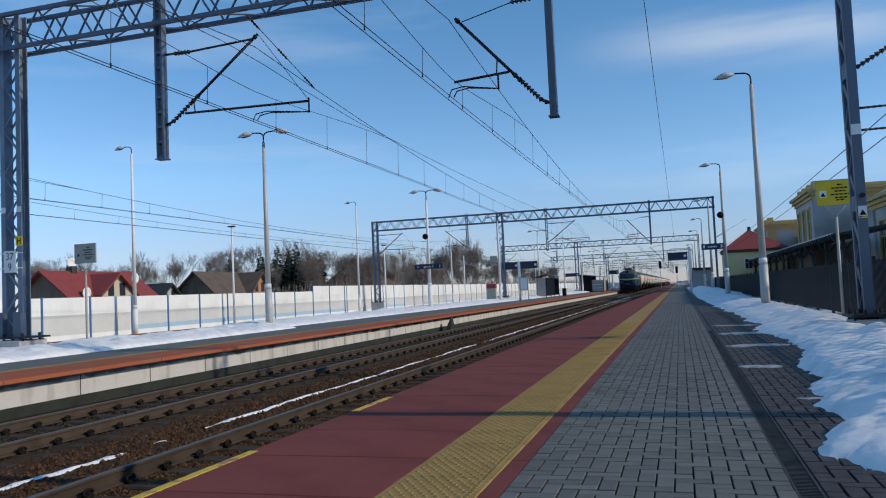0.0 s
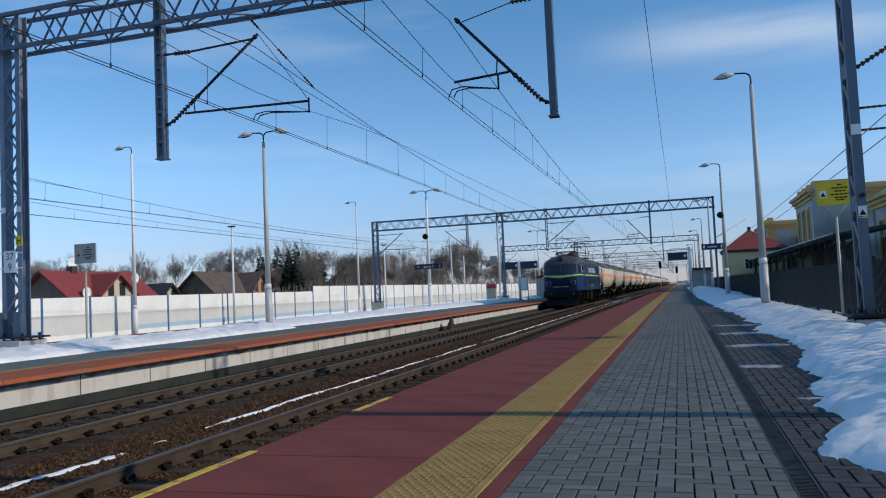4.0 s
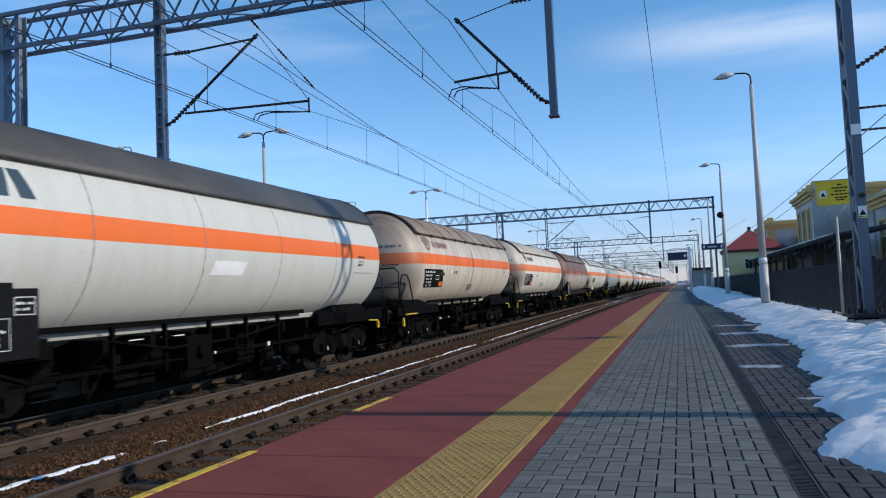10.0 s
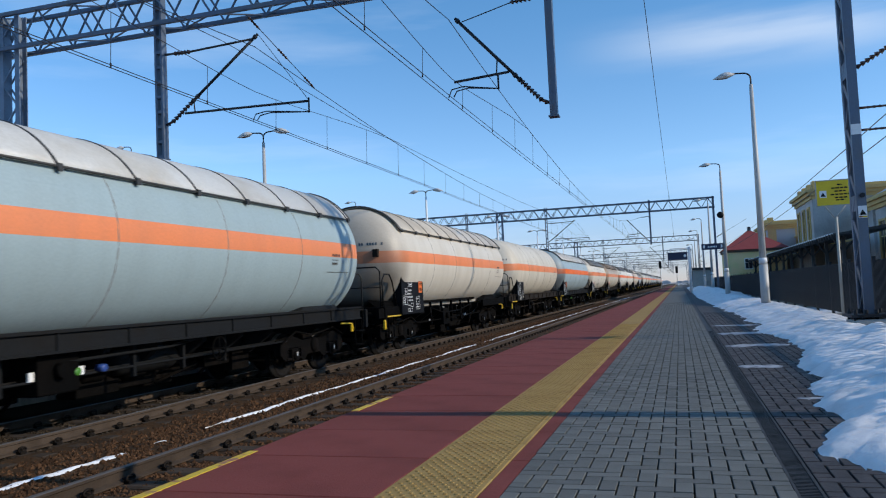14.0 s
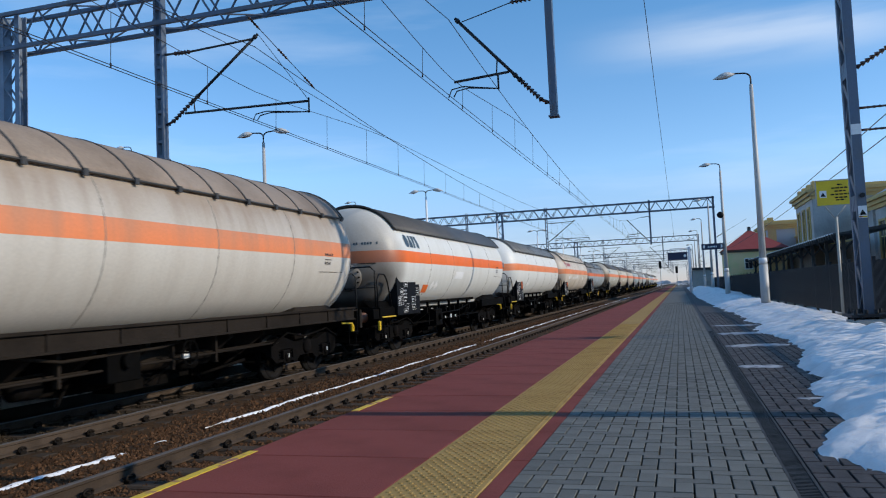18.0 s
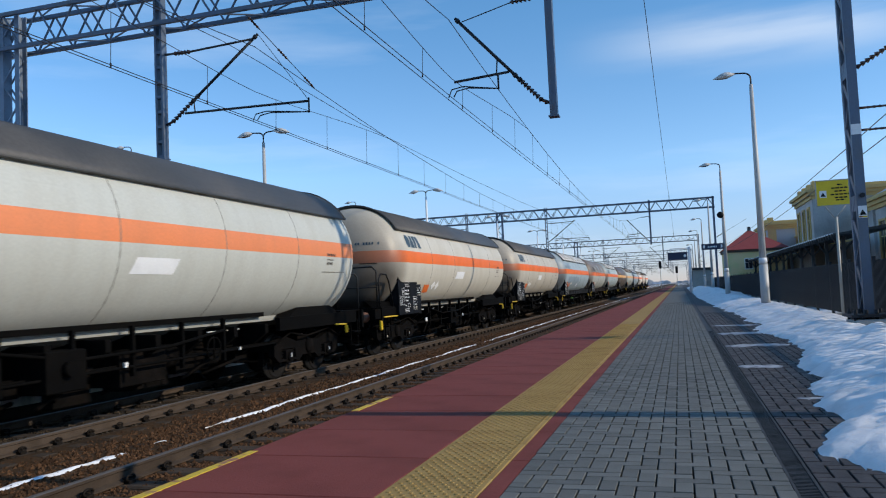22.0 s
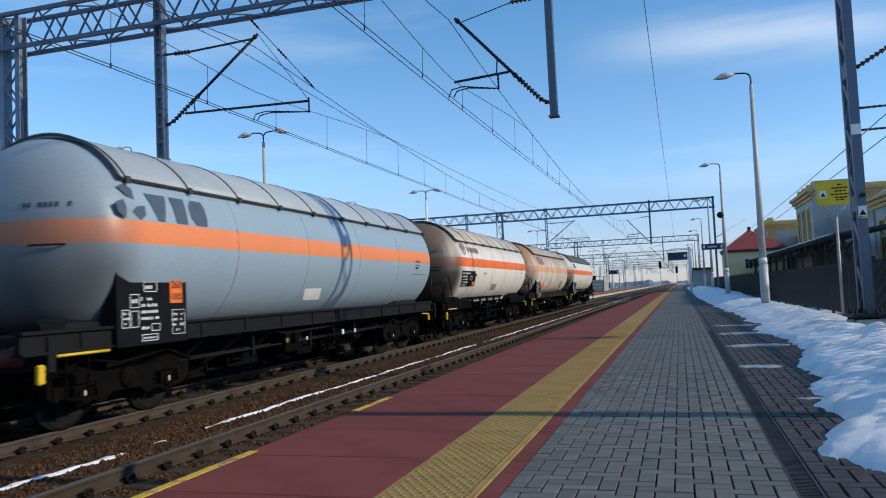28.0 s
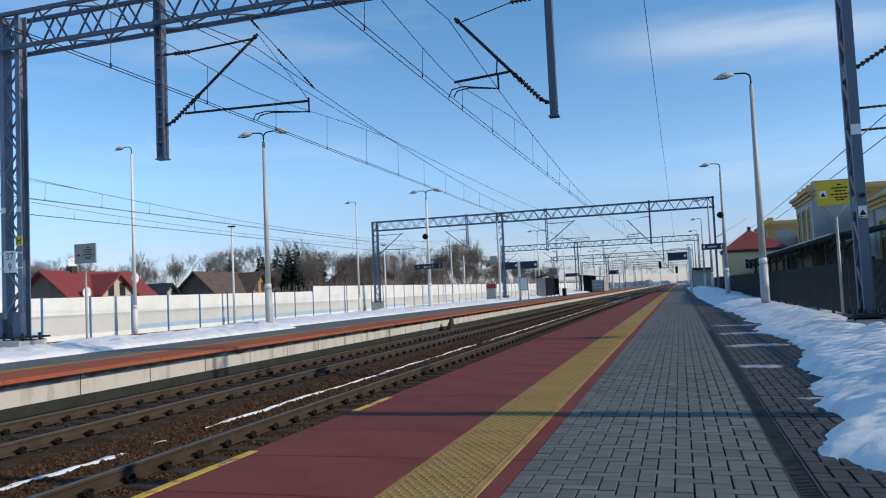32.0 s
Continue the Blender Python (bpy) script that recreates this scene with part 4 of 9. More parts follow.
    if not near:
        cantilever(g, -20.4, y, -1, XC, 5.1, 7.4, 2.3, 5.6, (0.85, 2.3))
        cantilever(g, -30.0, y, 1, XD, 5.1, 7.5, 2.65, 5.5, (0.55, 3.95))
    # bracket for the feeder wires at the right-hand mast
    for z in (4.28, 3.85):
        bm = BM()
        rod(bm, (3.49, y, z), (3.62, y, z), 0.025, seg=6)
        insulator(bm, (3.62, y, z), (4.15, y, z), 0, 5, 0.03)
        part("feeder_bracket", bm, M["insulator"], g, "insulator bracket of a feeder wire")
    bm = BM()
    insulator(bm, (3.5, y, 5.07), (4.1, y, 5.42), 0, 7, 0.055)
    rod(bm, (4.1, y, 5.42), (6.2, y, 6.6), 0.012, seg=5)
    part("guy_insulator", bm, M["insulator"], g, "insulator string of a stay wire")
    bm = BM()
    rod(bm, (-0.5, y, 8.8), (-0.5, y, 9.3), 0.03, seg=6)
    part("feeder_stub", bm, M["dark_steel"], g)
    if near:
        for x in (-17.19, -16.67, 3.385):
            bm = BM()
            box(bm, x - 0.076, x + 0.076, y - 0.146, y - 0.142, 3.75, 3.9) if x < 0 else box(bm, x - 0.088, x + 0.088, y - 0.176, y - 0.172, 3.75, 3.95)
            part("pale_band", bm, M["pole_band"], g, "faded white band")
    return g


def text_part(name, s, size, material, parent, at, label=""):
    cu = bpy.data.curves.new(name, "FONT")
    cu.body, cu.size, cu.align_x, cu.align_y = s, size, "CENTER", "CENTER"
    cu.extrude = 0.001
    cu.materials.append(material)
    ob = new(name, cu)
    ob.parent = parent
    ob.matrix_basis = at
    if label:
        ob["label"] = label
    return ob


def build_wires():
    def run(x_at, zc, zm, sag, label, ys, stag=0.0, lift=0.58):
        th = thing("overhead_line", (0, 0, 0), label, "overhead line", "overhead lines")
        def wire_x(y):
            i = max(0, min(len(ys) - 2, sum(1 for v in ys[1:-1] if v <= y)))
            u = (y - ys[i]) / (ys[i + 1] - ys[i])
            return x_at + stag * (u if i % 2 == 1 else 1 - u)
        def mess_z(y):
            i = max(0, min(len(ys) - 2, sum(1 for v in ys[1:-1] if v <= y)))
            u = (y - ys[i]) / (ys[i + 1] - ys[i])
            return zm - 4 * u * (1 - u) * sag
        for k in (0, 0.12):
            bm = BM()
            tube(bm, [(wire_x(y) + k, y, zc) for y in ys], 0.0085, 5)
            part("contact_wire", bm, M["wire"], th)
        bm = BM()
        tube(bm, [(wire_x(y) + 0.1, y, mess_z(y)) for y in np.arange(ys[0], ys[-1] + 1, 3.0)], 0.01, 5)
        part("messenger_wire", bm, M["wire"], th)
        dr = BM()
        for yy in ys[1:]:
            # stitch wire slung under the support
            bm = BM()
            pts = []
            for n_ in range(-12, 13):
                d = n_ * 0.75
                v = (abs(d) / 9) ** 1.6
                pts.append((wire_x(yy + d) + 0.08, yy + d, (zc + lift) * (1 - v) + mess_z(yy + d) * v))
            tube(bm, pts, 0.008, 5)
            part("stitch_wire", bm, M["wire"], th)
            if yy > 260:
                continue
            for d in np.arange(-29.0, 29, 3.0):
                y = yy + d
                zt = (zc + lift) * (1 - (abs(d) / 9) ** 1.6) + mess_z(y) * (abs(d) / 9) ** 1.6 if abs(d) < 9 else mess_z(y)
                rod(dr, (wire_x(y) + 0.06, y, zc), (wire_x(y) + 0.09, y, zt), 0.006, seg=4)
                rod(dr, (wire_x(y) + 0.06, y, zc - 0.02), (wire_x(y) + 0.06, y, zc + 0.06), 0.016, seg=4)
        tagged(part("droppers", dr, M["wire"], th), kind="stuff")
    ys = [-43.5, *GY]
    run(-9.65, 5.45, 7.28, 1.25, "double contact wire with droppers over the track with the train", ys, 0.0, 0.72)
    run(-4.72, 5.42, 7.22, 1.45, "double contact wire with droppers over the near track", ys, 0.25, 0.48)
    run(XC, 5.25, 6.35, 0.95, "double contact wire with droppers behind the island platform", ys, 0.3)
    run(XD, 5.3, 6.3, 0.8, "double contact wire with droppers before the acoustic wall", ys, -0.3)
    # second carrier wire, and the insulated stay that ties the first one to the beam
    th = thing("carrier_wire", (0, 0, 0), "second carrier wire beside the overhead line of the middle track", "wire", "feeder wires")
    bm = BM()
    tube(bm, [(-9.6, y, z) for y, z in ((-43.5, 7.3), (-14, 6.7), (4, 6.72), (15.2, 7.03), (17, 6.98), (19.1, 6.85), (23, 6.7), (27, 6.67), (36, 6.66), (48, 6.75), (62, 7.0), (76, 7.3))], 0.009, 5)
    part("wire", bm, M["wire"], th)
    th = thing("stay_wire", (0, 0, 0), "insulated stay wire from the gantry beam to the carrier wire", "wire")
    a, b = Vector((-9.75, 16.5, 8.1)), Vector((-9.56, 19.75, 7.04))
    bm = BM()
    rod(bm, a, b, 0.011, seg=5)
    part("wire", bm, M["wire"], th)
    for u in (0.1, 0.5, 0.9):
        bm = BM()
        insulator(bm, a.lerp(b, u - 0.07), a.lerp(b, u + 0.07), 0, 4, 0.035)
        part("insulator", bm, M["insulator"], th)
    for x, z, lab in ((-0.5, 9.3, "thin feeder wire above the platform"), (4.15, 4.28, "thin feeder wire by the mast"), (4.15, 3.85, "thin feeder wire by the mast")):
        th = thing("feeder_wire", (0, 0, 0), lab, "wire", "feeder wires")
        bm = BM()
        pts = []
        for a, b in zip(ys, ys[1:]):
            for s in range(10):
                u = s / 10
                pts.append((x, a + (b - a) * u, z - 4 * u * (1 - u) * (0.15 if x < 0 else 0.25)))
        tube(bm, pts, 0.011, 5)
        part("wire", bm, M["wire"], th)


# ---- platform lamps ----
def lamp_head(bm, cx, cz, s, length=0.72):
    """Flat drop-shaped lantern that points along x by s."""
    n, k = 10, 8
    rings = []
    for i in range(n + 1):
        u = i / n
        x = cx + s * (u * length)
        r = math.sin(math.pi * min(0.97, max(0.03, u)) ** 0.85)
        ring = []
        for j in range(k):
            t = math.tau * j / k
            zz = math.sin(t)
            ring.append(bm.verts.new((x, 0.17 * r * math.cos(t), cz + (0.15 if zz > 0 else 0.09) * r * zz - 0.1 * u)))
        rings.append(ring)
    bm.faces.new(rings[0])
    bm.faces.new(rings[-1])
    for a, b in zip(rings, rings[1:]):
        for j in range(k):
            f = bm.faces.new((a[j], b[j], b[(j + 1) % k], a[(j + 1) % k]))
            f.smooth = True
            f.material_index = 1 if j in (5, 6) else 0


def platform_lamp(double, h=7.6, coat="pole"):
    th = new("platform_lamp")
    bm = BM()
    rod(bm, (0, 0, 0), (0, 0, 1.55), 0.15, 0.14, 14)
    rod(bm, (0, 0, 1.55), (0, 0, 1.68), 0.14, 0.115, 14)
    part("pole_foot", bm, M[coat], th)
    bm = BM()
    rod(bm, (0, 0, 1.68), (0, 0, h), 0.115, 0.062, 14)
    part("pole", bm, M[coat], th)
    bm = BM()
    rod(bm, (0, 0, 1.62), (0, 0, 1.78), 0.142, 0.128, 14)
    part("band", bm, M["pole_band"], th, "pale band round the pole")
    for s in ((-1, 1) if double else (-1,)):
        bm = BM()
        pts = [(0, 0, h - 0.1), (0, 0, h + 0.22)]
        for i in range(7):
            t = math.pi / 2 * i / 6
            pts.append((s * 0.22 * (1 - math.cos(t)), 0, h + 0.22 + 0.2 * math.sin(t)))
        pts.append((s * 0.62, 0, h + 0.45))
        tube(bm, pts, 0.028, 8)
        part("arm", bm, M["dark_steel"], th)
        bm = BM()
        lamp_head(bm, s * 0.5, h + 0.42, s)
        part("lantern", bm, [M["lamp_head"], M["lamp_glass"]], th, "grey drop-shaped lantern")
    return th


def build_lamps():
    one = platform_lamp(False, 7.72)
    one.matrix_basis = Matrix.Translation((2.73, LY0, 0))
    tagged(one, "tall grey tapered platform lamp with one curved arm", "street lamp", "lamps by the fence")
    for i in range(1, 11):
        copy_thing(one, Matrix.Translation((2.73, LY0 + LSTEP * i, 0)))
    two = platform_lamp(True)
    two.matrix_basis = Matrix.Translation((-16.05, LY0 + LSTEP, 0))
    tagged(two, "tall grey tapered platform lamp with two curved arms", "street lamp", "lamps on the island platform")
    # farther lamps get a paler coat that paints the sunlight on their poles
    more = platform_lamp(True, 7.6, "pole_band")
    more.matrix_basis = Matrix.Translation((-16.05, LY0 + LSTEP * 2, 0))
    tagged(more, "tall tapered platform lamp with two curved arms, sunlit look painted pale", "street lamp", "lamps on the island platform")
    for i in range(3, 11):
        copy_thing(more, Matrix.Translation((-16.05, LY0 + LSTEP * i, 0)))
    far = platform_lamp(False, 10.75, "pole_band")
    far.matrix_basis = Matrix.Translation((-30.6, 38.3, -0.6))
    tagged(far, "tall grey lamp with one curved arm by the acoustic wall", "street lamp", "lamps by the acoustic wall")
    for i in range(1, 8):
        copy_thing(far, Matrix.Translation((-30.6, 38.3 + 33.3 * i, -0.6)))
    for i, y in enumerate((49.5, 80.0, 96.0, 113.0)):
        p = thing("slim_pole", (-31.0, y, -0.8), "slim pale pole with a small flat floodlight", "pole", "slim poles by the wall")
        bm = BM()
        rod(bm, (0, 0, 0), (0, 0, 7.4), 0.09, 0.06, 10)
        part("pole", bm, M["pole_band"], p)
        bm = BM()
        box(bm, -0.3, 0.25, -0.12, 0.12, 7.36, 7.46, 0, 0.03)
        part("floodlight", bm, M["dark_steel"], p)


for gi, gy in enumerate(GY):
    build_gantry(gy, gi == 0)
build_wires()
build_lamps()


# ---- fence, signs and station buildings ----
def build_fence():
    bm = BM()
    for i in range(26):
        y = 0.06 + i * 0.094
        box(bm, -0.03, 0.03, y, y + 0.04, 0.12, 1.38)
    for z in (0.2, 1.28):
        box(bm, -0.02, 0.02, 0, 2.5, z, z + 0.04)
    pan = mesh_of("fence_panel", bm, M["fence"])
    bm = BM()
    box(bm, -0.03, 0.03, 0, 0.04, 0.12, 1.38)
    slat = mesh_of("slat", bm, M["fence"])
    bm = BM()
    box(bm, -0.02, 0.02, 0, 2.5, 0, 0.04)
    rail = mesh_of("fence_rail", bm, M["fence"])
    bm = BM()
    box(bm, -0.035, 0.035, -0.035, 0.035, -0.1, 1.46, 0, 0.006)
    post = mesh_of("fence_post", bm, M["fence"])
    f = thing("fence", (3.98, 0, 0), "dark slatted metal fence along the snowy platform back", "fence")
    for i in range(60):
        y = 6 + i * 2.5
        part("fence_post", post, None, f, at=(0, y, 0))
        if 4 <= i < 15:
            for z in (0.2, 1.28):
                part("fence_rail", rail, None, f, at=(0, y, z))
            for k in range(26):
                part("slat", slat, None, f, at=(0, y + 0.06 + k * 0.094, 0))
        else:
            tagged(part("fence_panel", pan, None, f, at=(0, y, 0)), kind="stuff")


def triangle(bm, x, y, z, s, face="y"):
    """A flat upright triangle facing the camera."""
    v = [bm.verts.new((x - s, y, z)), bm.verts.new((x + s, y, z)), bm.verts.new((x, y, z + 1.7 * s))]
    bm.faces.new(v)


def notice_board(at, front, back, label, lettering):
    """A wide board on one post with two struts, facing along the platform."""
    n = thing("notice_board", at, label, "sign", "notice boards at the platform ends")
    bm = BM()
    rod(bm, (0, 0, 0), (0, 0, 2.25), 0.032, seg=10)
    part("post", bm, M["sign_grey"], n)
    for s in (-1, 1):
        bm = BM()
        rod(bm, (0, 0.03, 2.2), (s * 0.24, 0.03, 2.55), 0.014, seg=6)
        part("strut", bm, M["sign_grey"], n)
    bm = BM()
    box(bm, -0.36, 0.36, -0.015, 0.015, 2.5, 3.05, 0, 0.004)
    b = part("board", bm, [front], n)
    bm = BM()
    for x0, x1, z0, z1 in ((-0.37, 0.37, 3.04, 3.06), (-0.37, 0.37, 2.49, 2.51), (-0.375, -0.355, 2.49, 3.06), (0.355, 0.375, 2.49, 3.06)):
        box(bm, x0, x1, -0.02, 0.02, z0, z1)
    part("rim", bm, M["sign_grey"], b)
    bm = BM()
    for z, a, c in ((2.93, 0.06, 0.16), (2.86, -0.06, 0.26), (2.79, 0.0, 0.22), (2.72, -0.08, 0.3), (2.65, 0.0, 0.24), (2.6, 0.02, 0.2)):
        x = a
        while x < c:
            box(bm, x, min(c, x + 0.07), -0.0185, -0.0165, z, z + 0.03)
            x += 0.085
    tagged(part("lettering", bm, lettering, b, "rows of small dark lettering bars"), kind="stuff")
    bm = BM()
    box(bm, -0.3, -0.16, -0.018, -0.0162, 2.68, 2.83)
    part("symbol_plate", bm, M["white"] if front is M["sign_yellow"] else M["sign_grey"], b)
    bm = BM()
    triangle(bm, -0.23, -0.0195, 2.7, 0.055)
    part("warning_triangle", bm, lettering, b)
    return n


def blue_sign(at, w, h, label, discs=0, words=()):
    s = thing("platform_sign", at, label, "sign", "blue platform signs")
    bm = BM()
    box(bm, -w / 2, w / 2, -0.05, 0.05, 0, h, 0, 0.01)
    b = part("board", bm, M["sign_blue"], s)
    if words:
        face = Matrix(((1, 0, 0, 0), (0, 0, -1, 0), (0, 1, 0, 0), (0, 0, 0, 1)))
        for q, word in words:
            text_part("lettering", word, h * 0.62, M["white"], b, Matrix.Translation((q, -0.053, h * 0.48)) @ face)
        return s
    bm = BM()
    if discs:
        lathe(bm, [(-0.056, 0.13), (-0.051, 0.13)], "y", 16, (w / 2 * 0.75, 0, h / 2))
    else:
        x = -w * 0.2
        for k in range(6):
            box(bm, x, x + 0.06, -0.055, -0.051, h * 0.35, h * 0.62)
            x += 0.09
        for x in (-w * 0.42, w * 0.38):
            box(bm, x, x + 0.1, -0.055, -0.051, h * 0.25, h * 0.75)
    part("lettering", bm, M["white"], b, "small white lettering bars")
    return s


def glass_shelter(x, y):
    """A framed waiting shelter: one grey ribbed wall, the rest glass, a low curved dark roof."""
    s = thing("platform_shelter", (x, y, 0), "grey framed waiting shelter with glass panes and a low dark roof", "shelter", "platform shelters")
    ln = 3.6
    bm = BM()
    pts = [(-1.15 + 2.3 * i / 10, 2.32 + 0.26 * math.sin(math.pi * i / 10)) for i in range(11)]
    for (xa, za), (xb, zb) in zip(pts, pts[1:]):
        hexa(bm, [(xa, -0.2, za), (xb, -0.2, zb), (xb, ln + 0.2, zb), (xa, ln + 0.2, za), (xa, -0.2, za + 0.06), (xb, -0.2, zb + 0.06), (xb, ln + 0.2, zb + 0.06), (xa, ln + 0.2, za + 0.06)])
    part("roof", bm, M["roof_dark"], s)
    for q in (-1.0, 0.05, 1.0):
        for e in (0.0, ln):
            bm = BM()
            box(bm, q - 0.04, q + 0.04, e - 0.04, e + 0.04, 0, 2.4)
            part("post", bm, M["dark_steel"], s)
    for e in (0.0, ln):
        bm = BM()
        box(bm, -0.96, 0.01, e - 0.03, e + 0.03, 0.12, 2.25)
        for k in range(6):
            box(bm, -0.9 + k * 0.155, -0.86 + k * 0.155, e - 0.045, e + 0.045, 0.12, 2.25)
        part("ribbed_panel", bm, M["sign_grey"], s)
        bm = BM()
        box(bm, 0.09, 0.96, e - 0.01, e + 0.01, 0.25, 2.2)
        part("side_pane", bm, M["pane"], s)
        for z in (0.22, 0.95, 1.6, 2.22):
            bm = BM()
            box(bm, 0.09, 0.96, e - 0.03, e + 0.03, z, z + 0.05)
            part("glazing_bar", bm, M["dark_steel"], s)
    bm = BM()
    box(bm, -1.02, -0.98, 0.1, ln - 0.1, 0.2, 2.3)
    part("back_pane", bm, M["sign_grey"], s)
    bm = BM()
    box(bm, -0.85, -0.4, 0.3, ln - 0.3, 0.42, 0.48)
    part("bench", bm, M["timber"], s)


def brick_shelter(x, y):
    """A closed shelter with a roof that falls to one side, a dark end wall and a pale barred wing."""
    s = thing("waiting_room", (x, y, 0), "closed grey waiting shelter with a sloping pale-edged roof", "shelter", "platform shelters")
    bm = BM()
    hexa(bm, [(-1.5, -0.4, 3.15), (3.1, -0.4, 2.5), (3.1, 9.4, 2.5), (-1.5, 9.4, 3.15), (-1.5, -0.4, 3.27), (3.1, -0.4, 2.62), (3.1, 9.4, 2.62), (-1.5, 9.4, 3.27)])
    part("roof", bm, M["roof_dark"], s)
    bm = BM()
    hexa(bm, [(-1.5, -0.46, 3.17), (3.1, -0.46, 2.52), (3.1, -0.4, 2.52), (-1.5, -0.4, 3.17), (-1.5, -0.46, 3.3), (3.1, -0.46, 2.65), (3.1, -0.4, 2.65), (-1.5, -0.4, 3.3)])
    part("roof_edge", bm, M["pole_band"], s, "pale roof edge")
    bm = BM()
    hexa(bm, [(-1.3, 0, 0), (0.6, 0, 0), (0.6, 9, 0), (-1.3, 9, 0), (-1.3, 0, 3.12), (0.6, 0, 2.84), (0.6, 9, 2.84), (-1.3, 9, 3.12)])
    part("wall", bm, M["frame_grey"], s, "dark grey end wall")
    bm = BM()
    hexa(bm, [(0.65, 0.1, 0.1), (2.8, 0.1, 0.1), (2.8, 9, 0.1), (0.65, 9, 0.1), (0.65, 0.1, 2.15), (2.8, 0.1, 2.05), (2.8, 9, 2.05), (0.65, 9, 2.15)])
    part("wing", bm, M["sign_grey"], s, "pale panelled wing")
    for z in (0.65, 1.25, 1.9):
        bm = BM()
        box(bm, 0.65, 2.8, 0.04, 0.1, z, z + 0.09)
        part("rail", bm, M["pole_band"], s)
    for q in (0.7, 2.75):
        bm = BM()
        box(bm, q - 0.06, q + 0.06, -0.02, 0.1, 0, 2.55)
        part("post", bm, M["dark_steel"], s)


def underpass_roof(x, y):
    """A dark covered stairway at the back of the near platform."""
    s = thing("stair_shelter", (x, y, 0), "dark flat-roofed stair shelter at the platform's back", "shelter")
    bm = BM()
    box(bm, -1.35, 1.35, -0.4, 11.4, 2.55, 2.8, 0, 0.03)
    part("roof", bm, M["roof_dark"], s)
    for q in (-1.2, 1.2):
        bm = BM()
        box(bm, q - 0.06, q + 0.06, 0, 11, 0, 1.1)
        part("parapet", bm, M["sign_grey"], s)
        for e in (0.0, 3.6, 7.3, 11.0):
            bm = BM()
            box(bm, q - 0.07, q + 0.07, e - 0.07, e + 0.07, 0, 2.55)
            part("post", bm, M["dark_steel"], s)
    for e in (0.0, 11.0):
        bm = BM()
        box(bm, -1.1, 1.1, e - 0.03, e + 0.03, 0.1, 2.5)
        part("end_wall", bm, M["sign_grey"], s)


def build_signs():
    notice_board((3.32, 18.5, 0.1), M["sign_yellow"], M["sign_yellow"], "yellow warning notice board on a thin grey post", M["black"])
    notice_board((-16.45, 18.5, -0.07), M["sign_grey"], M["sign_grey"], "grey weathered notice board on a thin post in the snow", M["dark_steel"])
    # kilometre plate and warning plates on the near gantry
    k = thing("kilometre_plate", (-16.98, 16.34, 2.45), "white kilometre plate with dark numbers on a lattice mast", "sign")
    bm = BM()
    box(bm, -0.2, 0.2, 0.0, 0.012, -0.3, 0.28, 0, 0.003)
    for z in (-0.2, 0.2):
        box(bm, -0.42, -0.2, 0.004, 0.014, z, z + 0.03)
        box(bm, 0.2, 0.42, 0.004, 0.014, z, z + 0.03)
    part("plate", bm, M["white"], k)
    face = Matrix(((1, 0, 0, 0), (0, 0, -1, 0), (0, 1, 0, 0), (0, 0, 0, 1)))
    text_part("number", "37", 0.27, M["sign_blue"], k, Matrix.Translation((0, -0.003, 0.12)) @ face)
    text_part("number", "9", 0.27, M["sign_blue"], k, Matrix.Translation((0, -0.003, -0.16)) @ face)
    y = thing("mast_plate", (-16.67, 16.345, 2.98), "small yellow plate on a lattice mast leg", "sign")
    bm = BM()
    box(bm, -0.11, 0.11, 0, 0.012, -0.13, 0.13)
    p = part("plate", bm, M["sign_yellow"], y)
    bm = BM()
    for a, b, c, d in ((-0.06, -0.035, -0.08, 0.08), (0.035, 0.06, -0.08, 0.08), (-0.04, 0.04, -0.015, 0.015)):
        box(bm, a, b, -0.003, -0.001, c, d)
    part("letter_bars", bm, M["black"], p)
    w = thing("warning_plate", (3.39, 16.315, 2.25), "small pale warning plate on the steel mast", "sign")
    bm = BM()
    box(bm, -0.075, 0.075, 0, 0.01, -0.1, 0.13)
    p = part("plate", bm, M["pole_band"], w)
    bm = BM()
    triangle(bm, 0, -0.003, -0.045, 0.062)
    part("warning_triangle", bm, M["black"], p)
    bm = BM()
    box(bm, -0.07, 0.07, -0.003, -0.001, -0.092, -0.062)
    part("strip", bm, M["yellow_edge"], p)
    c = thing("cable_clamp", (3.4, 16.3, 2.58), "dark round cable clamp on the steel mast", "clamp")
    bm = BM()
    lathe(bm, [(-0.03, 0.045), (0.012, 0.05), (0.014, 0.03)], "y", 12)
    part("clamp", bm, M["dark_steel"], c)
    # blue signs on lamps and posts
    blue_sign((-16.0, 49.4, 2.72), 1.95, 0.34, "dark blue platform name sign on a lamp pole", 0, ((-0.75, "4"), (0.0, "peron 3"), (0.78, "2")))
    blue_sign((2.0, 49.4, 2.95), 1.25, 0.36, "dark blue direction sign on a lamp pole")
    blue_sign((-14.2, 76, 3.1), 1.76, 0.72, "dark blue hanging platform sign", 1)
    blue_sign((-16.06, 76, 3.1), 1.6, 0.72, "dark blue hanging platform sign", 1)
    for x, yy in ((-0.05, 76.0), (-12.0, 152.0)):
        s = blue_sign((x, yy, 3.15), 1.75, 0.72, "dark blue sign on a tall white post", 1)
        bm = BM()
        rod(bm, (1.05, 0, -3.15), (1.05, 0, 1.15), 0.13, seg=12)
        part("post", bm, M["pole_band"], s, "thick white post")
        bm = BM()
        rod(bm, (-0.7, 0, 1.05), (1.05, 0, 1.05), 0.04, seg=8)
        for q in (-0.6, 0.5):
            rod(bm, (q, 0, 0.7), (q, 0, 1.05), 0.02, seg=6)
